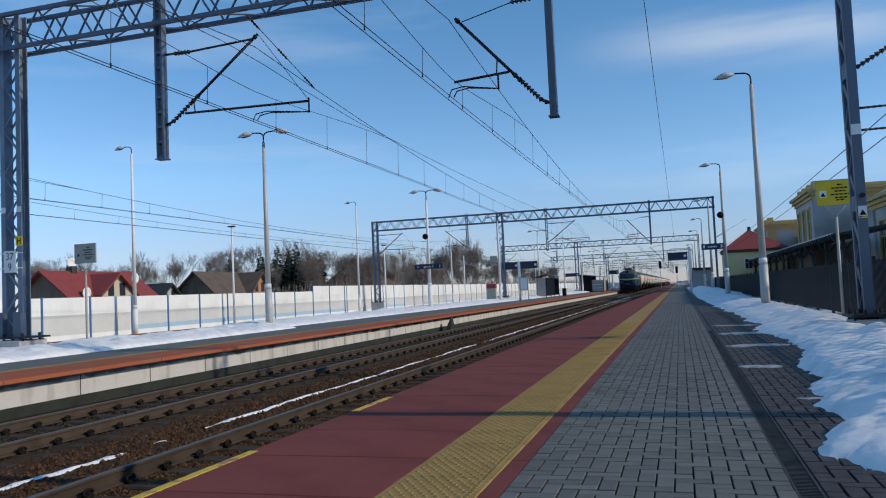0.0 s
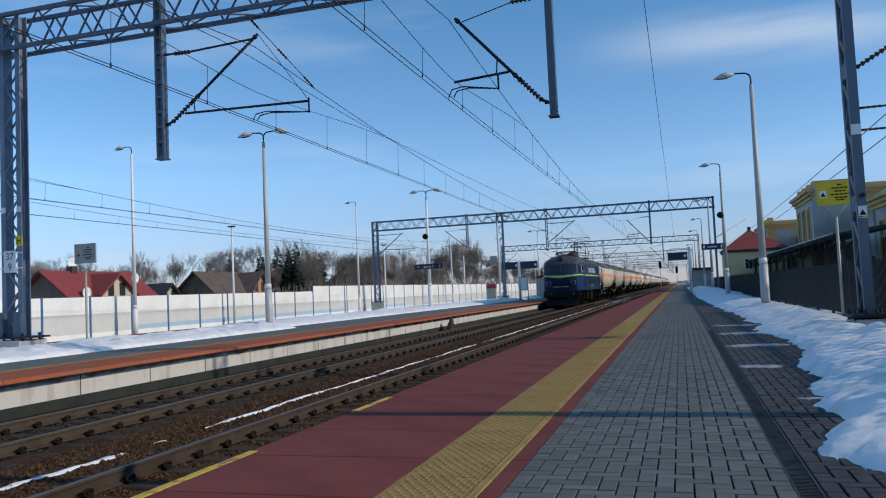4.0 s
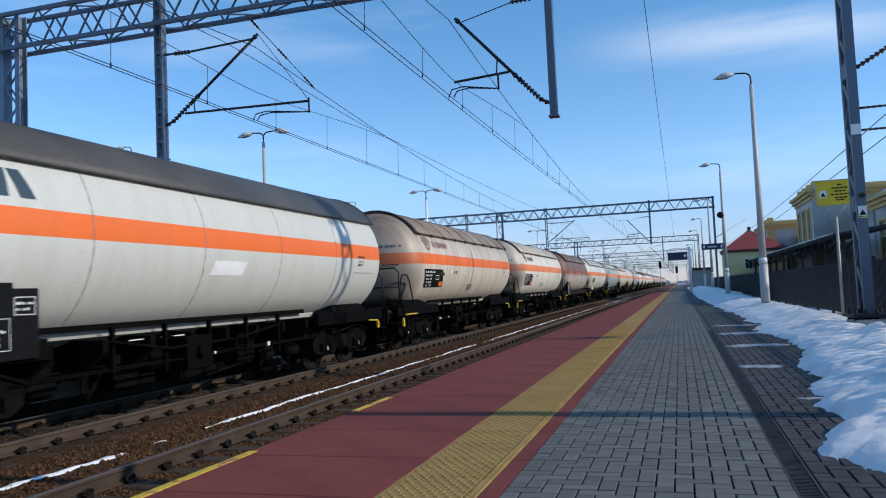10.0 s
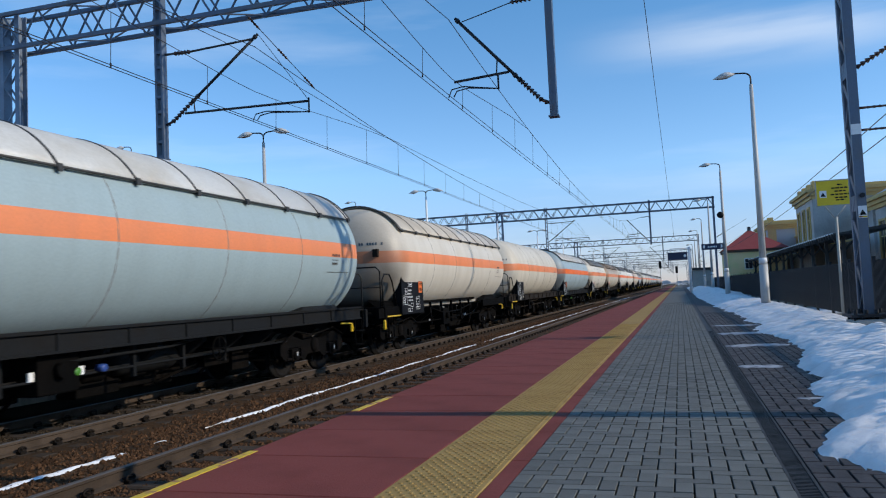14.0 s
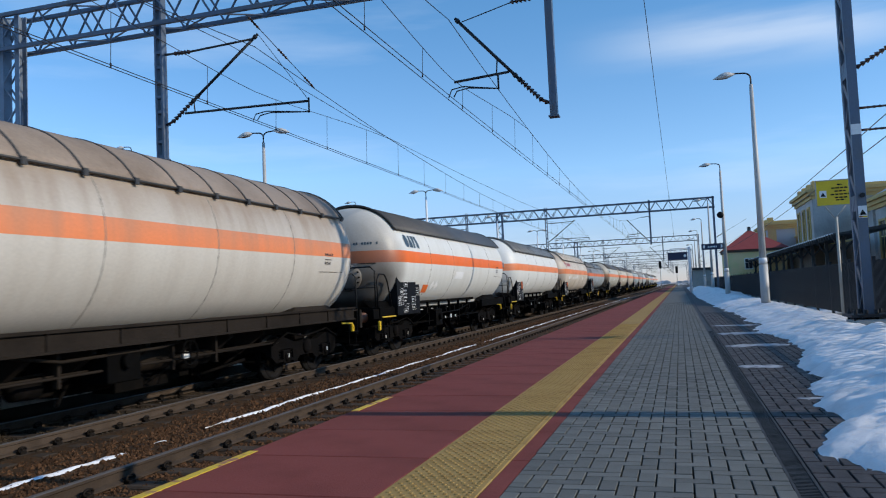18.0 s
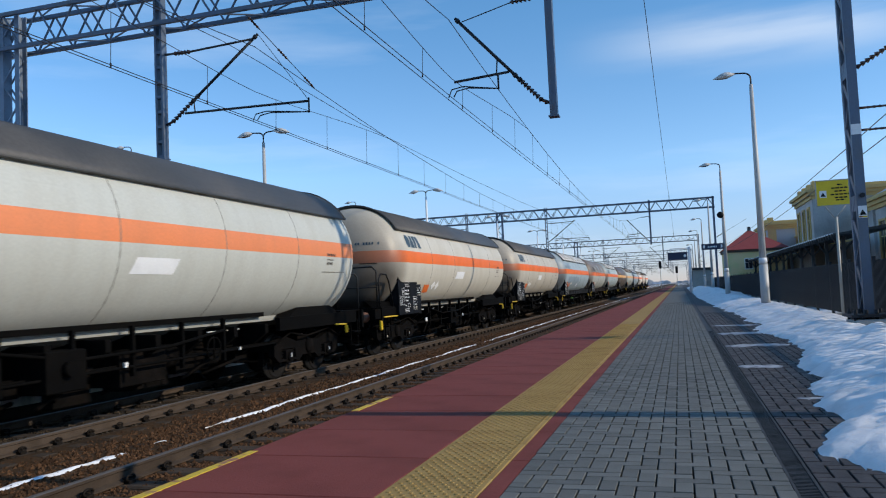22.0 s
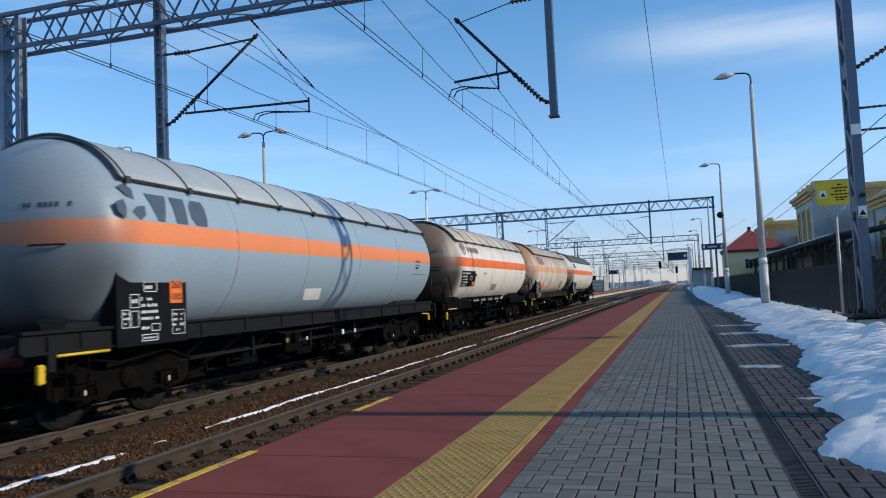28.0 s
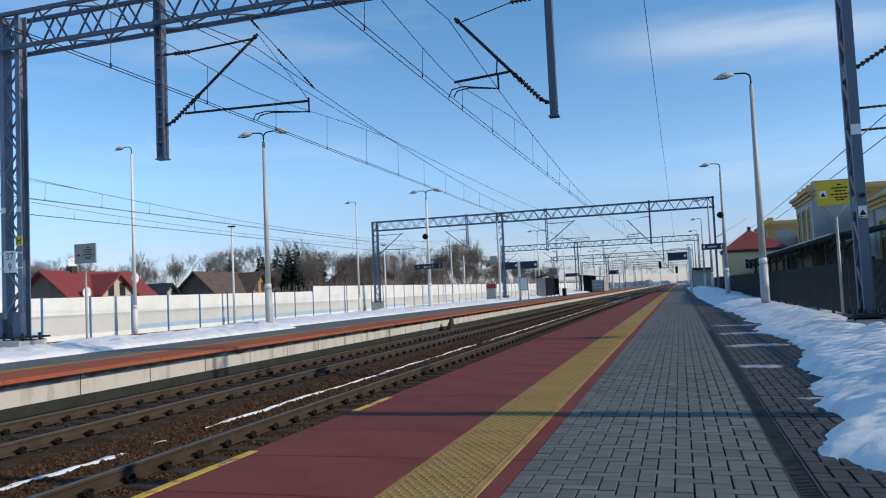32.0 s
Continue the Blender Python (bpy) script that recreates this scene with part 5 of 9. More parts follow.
        part("bracket", bm, M["pole_band"], s)
    p = thing("sign_post", (-15.17, 75.8, 0), "thick pale post beside the hanging signs", "post")
    bm = BM()
    rod(bm, (0, 0, 0), (0, 0, 3.9), 0.13, seg=12)
    part("post", bm, M["pole_band"], p)
    t = thing("timetable_case", (-14.4, 74, 0), "pale timetable case on two posts", "notice board")
    bm = BM()
    for q in (-0.4, 0.4):
        rod(bm, (q, 0, 0), (q, 0, 2.3), 0.04, seg=8)
    part("posts", bm, M["pole"], t)
    bm = BM()
    box(bm, -0.42, 0.42, -0.06, 0.06, 0.95, 2.25, 0, 0.02)
    c = part("case", bm, M["sign_grey"], t)
    bm = BM()
    box(bm, -0.32, 0.32, -0.066, -0.062, 1.05, 2.15)
    part("sheet", bm, M["white"], c, "white printed sheet")
    for x, yy, z in ((-16.05, 70.3, 3.65),):
        b = thing("loudspeaker_box", (x - 0.35, yy, z), "grey square box on a lamp pole", "box")
        bm = BM()
        box(bm, -0.33, 0.33, -0.08, 0.08, 0, 0.62, 0, 0.02)
        box(bm, 0.3, 0.42, -0.02, 0.9, 0.28, 0.34)
        part("box", bm, M["sign_grey"], b)
    for x, yy, z in ((2.65, 49.6, 5.0), (-16.05, 49.6, 4.9)):
        b = thing("loudspeaker", (x - 0.08, yy - 0.16, z), "dark round loudspeaker on a lamp pole", "loudspeaker", "loudspeakers on the lamps")
        bm = BM()
        lathe(bm, [(-0.17, 0.02), (-0.17, 0.19), (-0.1, 0.2), (0.05, 0.12), (0.12, 0.05)], "y", 16)
        part("horn", bm, M["black"], b)
    # shelters on the island
    glass_shelter(-15.05, 90.5)
    brick_shelter(-15.6, 139.0)
    blue_sign((-16.9, 128.0, 2.75), 2.6, 0.55, "dark navy hanging sign before the far shelter", 1)
    underpass_roof(2.75, 106.0)
    for yy in (97.6, 150.0, 152.5):
        b = thing("litter_bin", (-13.9, yy, 0), "dark litter bin on the snowy island platform", "bin", "litter bins")
        bm = BM()
        lathe(bm, [(0, 0.2), (0.05, 0.26), (0.85, 0.28), (0.95, 0.24), (0.97, 0.02)], "z", 14)
        part("body", bm, M["black"], b)
    v = thing("ticket_machine", (-18.2, 76.5, 0), "pale machine with a dark red top on the island", "ticket machine")
    bm = BM()
    box(bm, -0.45, 0.45, -0.3, 0.3, 0.0, 1.3, 0, 0.03)
    part("body", bm, M["cream_wall"], v)
    bm = BM()
    box(bm, -0.46, 0.46, -0.31, 0.31, 1.3, 1.75, 0, 0.03)
    part("top", bm, M["logo_red"], v)
    m = thing("track_marker", (-10.35, 34.9, RAIL - 0.18), "dark wedge-shaped concrete marker beside the rails", "marker")
    bm = BM()
    hexa(bm, [(-0.12, -0.5, 0), (0.12, -0.5, 0), (0.12, 0.35, 0), (-0.12, 0.35, 0), (-0.05, 0.0, 0.55), (0.05, 0.0, 0.55), (0.05, 0.25, 0.55), (-0.05, 0.25, 0.55)])
    part("wedge", bm, M["dark_concrete"], m)


def window_at(parent, x, y, z, w, h, face, frame_mat):
    """A pane set in a proud frame. face: 'x' looks to -x, 'y' to -y."""
    bm = BM()
    t = 0.12
    def slab(a0, a1, z0, z1, d0, d1):
        if face == "x":
            box(bm, x - d1, x - d0, y + a0, y + a1, z0, z1)
        else:
            box(bm, x + a0, x + a1, y - d1, y - d0, z0, z1)
    slab(-w / 2 - t, -w / 2, z - t, z + h + t, -0.05, 0.08)
    slab(w / 2, w / 2 + t, z - t, z + h + t, -0.05, 0.08)
    slab(-w / 2, w / 2, z + h, z + h + t, -0.05, 0.08)
    slab(-w / 2 - t * 1.3, w / 2 + t * 1.3, z - t * 1.2, z, -0.05, 0.14)
    slab(-0.03, 0.03, z, z + h, -0.02, 0.03)
    slab(-w / 2, w / 2, z + h * 0.62, z + h * 0.62 + 0.05, -0.02, 0.03)
    wf = part("window", bm, frame_mat, parent)
    bm = BM()
    slab(-w / 2, w / 2, z, z + h, -0.03, 0.012)
    part("pane", bm, M["pane"], wf)


def wall_block(parent, x0, x1, y0, y1, z0, z1, m, name="wall"):
    bm = BM()
    box(bm, x0, x1, y0, y1, z0, z1)
    return part(name, bm, m, parent)


def cornice(parent, x0, x1, y0, y1, z, m, h=0.5):
    bm = BM()
    for k, (o, a, b) in enumerate(((0.1, 0, 0.35), (0.22, 0.35, 0.7), (0.36, 0.7, 1.0))):
        box(bm, x0 - o, x1 + o, y0 - o, y1 + o, z + a * h, z + b * h)
    part("cornice", bm, m, parent, "yellow moulded cornice")


def set_back(k, z):
    """Sizes a building drawn at model scale, k times as large and as far off."""
    e = Vector((0, 0, 1.1))
    return Matrix.Translation(e) @ Matrix.Diagonal((k, k, k, 1)) @ Matrix.Translation(-e) @ Matrix.Translation((0, 0, z))


def build_station():
    st = thing("station_building", set_back(1.8, -0.4), "yellow and white plastered station building with cornices and platform canopy", "station building")
    # long main range, two projecting blocks, a lower near wing
    wall_block(st, 10.6, 17, 47, 96, 0, 4.9, M["white_wall"])
    cornice(st, 10.6, 17, 47, 96, 4.6, M["yellow_wall"], 0.6)
    for y0, y1, zt in ((51.6, 58.4, 6.25), (77.0, 86.0, 6.0)):
        wall_block(st, 8.0, 13.5, y0, y1, 0, zt, M["white_wall"])
        cornice(st, 8.0, 13.5, y0, y1, zt - 0.1, M["yellow_wall"], 0.6)
        # attic with short pillars over the cornice
        bm = BM()
        box(bm, 8.15, 13.3, y0 + 0.2, y1 - 0.2, zt + 0.5, zt + 0.72)
        part("parapet", bm, M["yellow_wall"], st)
        for q in range(4):
            yy = y0 + 0.3 + (y1 - y0 - 1.1) * q / 3
            bm = BM()
            box(bm, 8.1, 8.6, yy, yy + 0.5, zt + 0.5, zt + 1.05, 0, 0.04)
            part("attic_pillar", bm, M["yellow_wall"], st)
        for q in (0.2, 0.5, 0.8):
            window_at(st, 8.0, y0 + (y1 - y0) * q, 3.75, 0.75, 1.9, "x", M["yellow_wall"])
        for xx in (8.0, 10.3, 12.6):
            bm = BM()
            box(bm, xx + 0.05, xx + 0.75, y0 - 0.07, y0 + 0.02, 3.55, zt - 0.1)
            part("pilaster", bm, M["yellow_wall"] if y0 > 60 else M["white_wall"], st)
        bm = BM()
        box(bm, 7.9, 13.6, y0 - 0.1, y1 + 0.1, 3.35, 3.55)
        part("string_course", bm, M["yellow_wall"], st)
        bm = BM()
        box(bm, 7.93, 13.57, y0 - 0.07, y1 + 0.07, 0, 3.35)
        part("ground_floor_wall", bm, M["timber"], st, "brown ground floor under the canopy")
    bm = BM()
    hexa(bm, [(10.7, 60, 5.2), (14.5, 60, 5.2), (14.5, 66, 5.2), (10.7, 66, 5.2), (11.4, 61, 7.4), (13.6, 61, 7.4), (13.6, 65, 7.4), (11.4, 65, 7.4)])
    part("roof_lantern", bm, M["roof_dark"], st, "dark hipped roof")
    for yy in (50, 62.5, 66.5, 70.5, 74.5, 88, 92):
        window_at(st, 10.6, yy, 2.4, 0.9, 1.7, "x", M["yellow_wall"])
    wall_block(st, 10.0, 17, 20, 46.9, 0, 5.0, M["white_wall"])
    cornice(st, 10.0, 17, 20, 46.9, 4.8, M["yellow_wall"], 0.6)
    bm = BM()
    hexa(bm, [(9.8, 20, 5.4), (17.2, 20, 5.4), (17.2, 46.9, 5.4), (9.8, 46.9, 5.4), (13, 22, 7.2), (14, 22, 7.2), (14, 44, 7.2), (13, 44, 7.2)])
    part("roof", bm, M["roof_metal"], st, "grey sheet-metal roof")
    for yy in (24, 29, 34, 39, 43.8):
        window_at(st, 10.0, yy, 2.0, 1.2, 2.1, "x", M["yellow_wall"])
    for yy in (26.5, 31.5, 36.5, 41.5, 45.6):
        bm = BM()
        box(bm, 9.86, 10.0, yy - 0.3, yy + 0.3, 0, 4.8)
        part("pilaster", bm, M["white_wall"], st)
    for x, yy in ((15, 50), (14.5, 70), (13.8, 30)):
        bm = BM()
        box(bm, x, x + 0.7, yy, yy + 1.1, 4.8, 7.4, 0, 0.03)
        box(bm, x - 0.08, x + 0.78, yy - 0.08, yy + 1.18, 7.1, 7.3)
        part("chimney", bm, M["roof_dark"], st, "dark brick chimney")
    # canopy
    cn = thing("platform_canopy", set_back(1.5, -0.4), "dark timber platform canopy on posts before the station", "canopy")
    bm = BM()
    hexa(bm, [(7.0, 40, 3.3), (10.55, 40, 3.75), (10.55, 92, 3.75), (7.0, 92, 3.3), (7.0, 40, 3.42), (10.55, 40, 3.9), (10.55, 92, 3.9), (7.0, 92, 3.42)])
    part("roof", bm, M["roof_dark"], cn)
    for k in range(75):
        bm = BM()
        box(bm, 6.93, 7.06, 40.1 + k * 0.7, 40.2 + k * 0.7, 3.18, 3.45)
        part("rafter_end", bm, M["roof_dark"], cn)
    bm = BM()
    box(bm, 6.94, 7.0, 40, 92, 3.4, 3.46)
    part("eave_trim", bm, M["pole_band"], cn, "pale eave trim")
    for k in range(12):
        y = 41 + k * 4.5
        bm = BM()
        box(bm, 7.5, 7.66, y - 0.08, y + 0.08, -0.2, 3.35, 0, 0.01)
        rod(bm, (7.58, y, 2.6), (7.1, y, 3.3), 0.05, seg=6)
        rod(bm, (7.58, y, 2.6), (8.3, y, 3.4), 0.05, seg=6)
        part("post", bm, M["roof_dark"], cn)
    for ya, yb in ((47.2, 51.4), (58.6, 76.9), (86.2, 96.0)):
        wall_block(st, 9.6, 10.5, ya, yb, 0, 3.4, M["timber"], "ground_floor_wall")
    # yellow house with a red roof further on
    h = thing("yellow_house", (0, 0, -0.5), "yellow plastered house with a dark red hipped roof", "house")
    wall_block(h, 7.1, 16, 130, 140, 0, 6.2, M["pale_yellow_wall"])
    bm = BM()
    hexa(bm, [(6.6, 129.5, 6.2), (16.5, 129.5, 6.2), (16.5, 140.5, 6.2), (6.6, 140.5, 6.2), (10.9, 134.6, 9.3), (11.6, 134.6, 9.3), (11.6, 135.4, 9.3), (10.9, 135.4, 9.3)])
    part("roof", bm, M["roof_red"], h)
    bm = BM()
    box(bm, 6.9, 16.2, 129.8, 140.2, 5.8, 6.2)
    part("eave_band", bm, M["roof_brown"], h)
    bm = BM()
    box(bm, 11.0, 11.5, 134.7, 135.2, 9.0, 10.0)
    part("chimney", bm, M["roof_dark"], h)
    window_at(h, 10.5, 130, 3.2, 1.0, 1.5, "y", M["white"])
    c = thing("parked_car", (8.2, 112, -0.3), "dark parked car half hidden behind the fence", "car")
    bm = BM()
    hexa(bm, [(-0.85, -2.1, 0.25), (0.85, -2.1, 0.25), (0.85, 2.1, 0.25), (-0.85, 2.1, 0.25), (-0.85, -2.1, 0.85), (0.85, -2.1, 0.85), (0.85, 2.1, 0.85), (-0.85, 2.1, 0.85)])
    part("body", bm, M["dark_steel"], c)
    bm = BM()
    hexa(bm, [(-0.8, -1.3, 0.85), (0.8, -1.3, 0.85), (0.8, 1.7, 0.85), (-0.8, 1.7, 0.85), (-0.65, -0.6, 1.45), (0.65, -0.6, 1.45), (0.65, 1.2, 1.45), (-0.65, 1.2, 1.45)])
    part("cabin", bm, M["glass"], c)
    for x in (-0.75, 0.75):
        for y in (-1.3, 1.3):
            bm = BM()
            lathe(bm, [(-0.1, 0.3), (0.1, 0.3)], "x", 14, (x, y, 0.3))
            part("wheel", bm, M["black"], c)


def gable_house(name, x0, x1, y0, y1, eave, ridge, wall_m, roof_m, label, group="houses behind the wall"):
    """A house whose ridge runs along y."""
    h = thing(name, (0, 0, 0), label, "house", group)
    xm = (x0 + x1) / 2
    bm = BM()
    a = [bm.verts.new(p) for p in ((x0, y0, -0.95), (x1, y0, -0.95), (x1, y0, eave), (xm, y0, ridge - 0.15), (x0, y0, eave))]
    b = [bm.verts.new((v.co.x, y1, v.co.z)) for v in a]
    bm.faces.new(a)
    bm.faces.new(b[::-1])
    for i in range(5):
        bm.faces.new((a[i], b[i], b[(i + 1) % 5], a[(i + 1) % 5]))
    part("wall", bm, wall_m, h)
    s = (ridge - eave) / (xm - x0)
    for d in (-1, 1):
        bm = BM()
        xe = xm + d * (x1 - xm + 0.6)
        ze = eave - 0.6 * s
        hexa(bm, [(xe, y0 - 0.6, ze - 0.12), (xm, y0 - 0.6, ridge - 0.12), (xm, y1 + 0.6, ridge - 0.12), (xe, y1 + 0.6, ze - 0.12), (xe, y0 - 0.6, ze + 0.06), (xm, y0 - 0.6, ridge + 0.06), (xm, y1 + 0.6, ridge + 0.06), (xe, y1 + 0.6, ze + 0.06)])
        part("roof", bm, roof_m, h)
    return h


def side_gable(h, x, x_in, y0, y1, eave, ridge, wall_m, roof_m):
    """A cross gable that faces +x."""
    ym = (y0 + y1) / 2
    bm = BM()
    a = [bm.verts.new(p) for p in ((x, y0, -0.95), (x, y1, -0.95), (x, y1, eave), (x, ym, ridge - 0.15), (x, y0, eave))]
    b = [bm.verts.new((x_in, v.co.y, v.co.z)) for v in a]
    bm.faces.new(a)
    bm.faces.new(b[::-1])
    for i in range(5):
        bm.faces.new((a[i], b[i], b[(i + 1) % 5], a[(i + 1) % 5]))
    part("gable_wall", bm, wall_m, h)
    s = (ridge - eave) / (ym - y0)
    for d in (-1, 1):
        bm = BM()
        ye, ze = ym + d * (y1 - ym + 0.5), eave - 0.5 * s
        hexa(bm, [(x + 0.5, ye, ze - 0.12), (x + 0.5, ym, ridge - 0.12), (x_in, ym, ridge - 0.12), (x_in, ye, ze - 0.12), (x + 0.5, ye, ze + 0.06), (x + 0.5, ym, ridge + 0.06), (x_in, ym, ridge + 0.06), (x_in, ye, ze + 0.06)])
        part("gable_roof", bm, roof_m, h)
    for dy in (-0.7, 0.7):
        bm = BM()
        box(bm, x, x + 0.03, ym + dy - 0.35, ym + dy + 0.35, eave - 0.4, eave + 0.7)
        part("window", bm, M["pane"], h)


def dish_on(at, label="white satellite dish on a roof"):
    d = thing("satellite_dish", at, label, "satellite dish", "satellite dishes")
    bm = BM()
    lathe(bm, [(-0.06, 0.02), (-0.02, 0.3), (0.05, 0.48), (0.03, 0.47), (-0.08, 0.05)], "x", 18)
    rod(bm, (-0.05, 0, 0), (-0.05, 0, -0.9), 0.03, seg=6)
    part("dish", bm, M["white"], d)


def build_houses():
    h = gable_house("house", -51.6, -46.6, 50.6, 60.6, 2.3, 4.3, M["timber"], M["roof_red"], "house with red tiled roof and cream gable behind the wall")
    side_gable(h, -46.0, -49.5, 53.4, 57.2, 2.5, 4.0, M["cream_wall"], M["roof_red"])
    bm = BM()
    box(bm, -49.4, -48.8, 53.3, 53.9, 3.8, 4.75)
    part("chimney", bm, M["roof_dark"], h)
    dish_on((-49.1, 53.6, 5.0))
    dish_on((-46.2, 57.9, 3.6))
    dish_on((-46.2, 52.0, 2.4))
    h = gable_house("house", -53.0, -48.0, 73.2, 82.6, 2.3, 4.6, M["timber"], M["roof_brown"], "house with brown roof and fresh timber dormer gable")
    side_gable(h, -47.4, -51, 79.4, 83.2, 2.6, 4.5, M["orange_timber"], M["roof_brown"])
    h = gable_house("small_house", -55.5, -52.5, 68.6, 72.0, 1.7, 3.0, M["white_wall"], M["roof_dark"], "small white house with dark gable roof")
    side_gable(h, -51.8, -54.5, 68.7, 71.9, 2.0, 3.4, M["white_wall"], M["roof_dark"])
    gable_house("house", -62.0, -52.0, 128.0, 142.0, 3.0, 6.4, M["timber"], M["roof_brown"], "dark-roofed house among bare trees")
    gable_house("house", -60.0, -52.0, 165.0, 176.0, 3.0, 6.8, M["timber"], M["roof_brown"], "dark-roofed house among bare trees")
    gable_house("house", -48.0, -40.0, 30.0, 36.0, 1.6, 3.0, M["timber"], M["roof_dark"], "low dark-roofed shed behind the wall")


# ---- trees ----
def bare_tree(seed, h, spread, birch=False):
    """Trunk with limbs, and a crown of fine bare twigs."""
    rng = random.Random(seed)
    tb, cb = BM(), BM()
    def grow(p, d, length, r, depth):
        n = 2 if depth < 2 else 1
        q = p
        dd = d
        for _ in range(n):
            dd = (dd + Vector((rng.uniform(-1, 1), rng.uniform(-1, 1), rng.uniform(-0.4, 0.6))) * 0.16).normalized()
            q2 = q + dd * (length / n)
            rod(tb if depth < 2 else cb, q, q2, r, r * 0.75, 6 if depth < 2 else 3)
            q, r = q2, r * 0.75
        if depth >= 5:
            return
        kids = (6, 4, 4, 4, 3)[depth]
        for k in range(kids):
            a = rng.uniform(0, math.tau)
            up = rng.uniform(0.3, 1.0) if depth else rng.uniform(0.55, 1.1)
            o = Vector((math.cos(a) * spread, math.sin(a) * spread, up))
            nd = (dd * 0.75 + o).normalized()
            start = p.lerp(q, rng.uniform(0.55, 1.0))
            grow(start, nd, length * rng.uniform(0.55, 0.8), max(0.009, r * rng.uniform(0.38, 0.55)), depth + 1)
    grow(Vector((0, 0, 0)), Vector((0, 0, 1)), h * 0.36, h * 0.017, 0)
    return mesh_of("trunk", tb, M["bark"]), mesh_of("crown", cb, M["twig"])


def fir_tree(seed, h):
    rng = random.Random(seed)
    tb, cb = BM(), BM()
    rod(tb, (0, 0, 0), (0, 0, h * 0.95), h * 0.018, 0.02, 7)
    z = h * 0.1
    while z < h * 0.98:
        r = (1 - (z / h) ** 1.6) * h * 0.27 + 0.1
        for k in range(max(4, int(9 * (1 - z / h) + 4))):
            a = rng.uniform(0, math.tau)
            l = r * rng.uniform(0.6, 1.1)
            tip = Vector((math.cos(a) * l, math.sin(a) * l, z - l * rng.uniform(0.1, 0.45)))
            side = Vector((-math.sin(a), math.cos(a), 0)) * l * 0.28
            v = [cb.verts.new(x) for x in (Vector((0, 0, z)), tip * 0.55 + Vector((0, 0, z * 0.45)) + side, tip, tip * 0.55 + Vector((0, 0, z * 0.45)) - side, tip * 0.5 + Vector((0, 0, z * 0.5 - 0.18)))]
            for f in ((0, 1, 2), (0, 2, 3), (0, 4, 1), (0, 3, 4), (1, 4, 2), (3, 2, 4)):
                cb.faces.new([v[i] for i in f])
        z += h * 0.028
    return mesh_of("trunk", tb, M["bark"]), mesh_of("crown", cb, M["needle"])


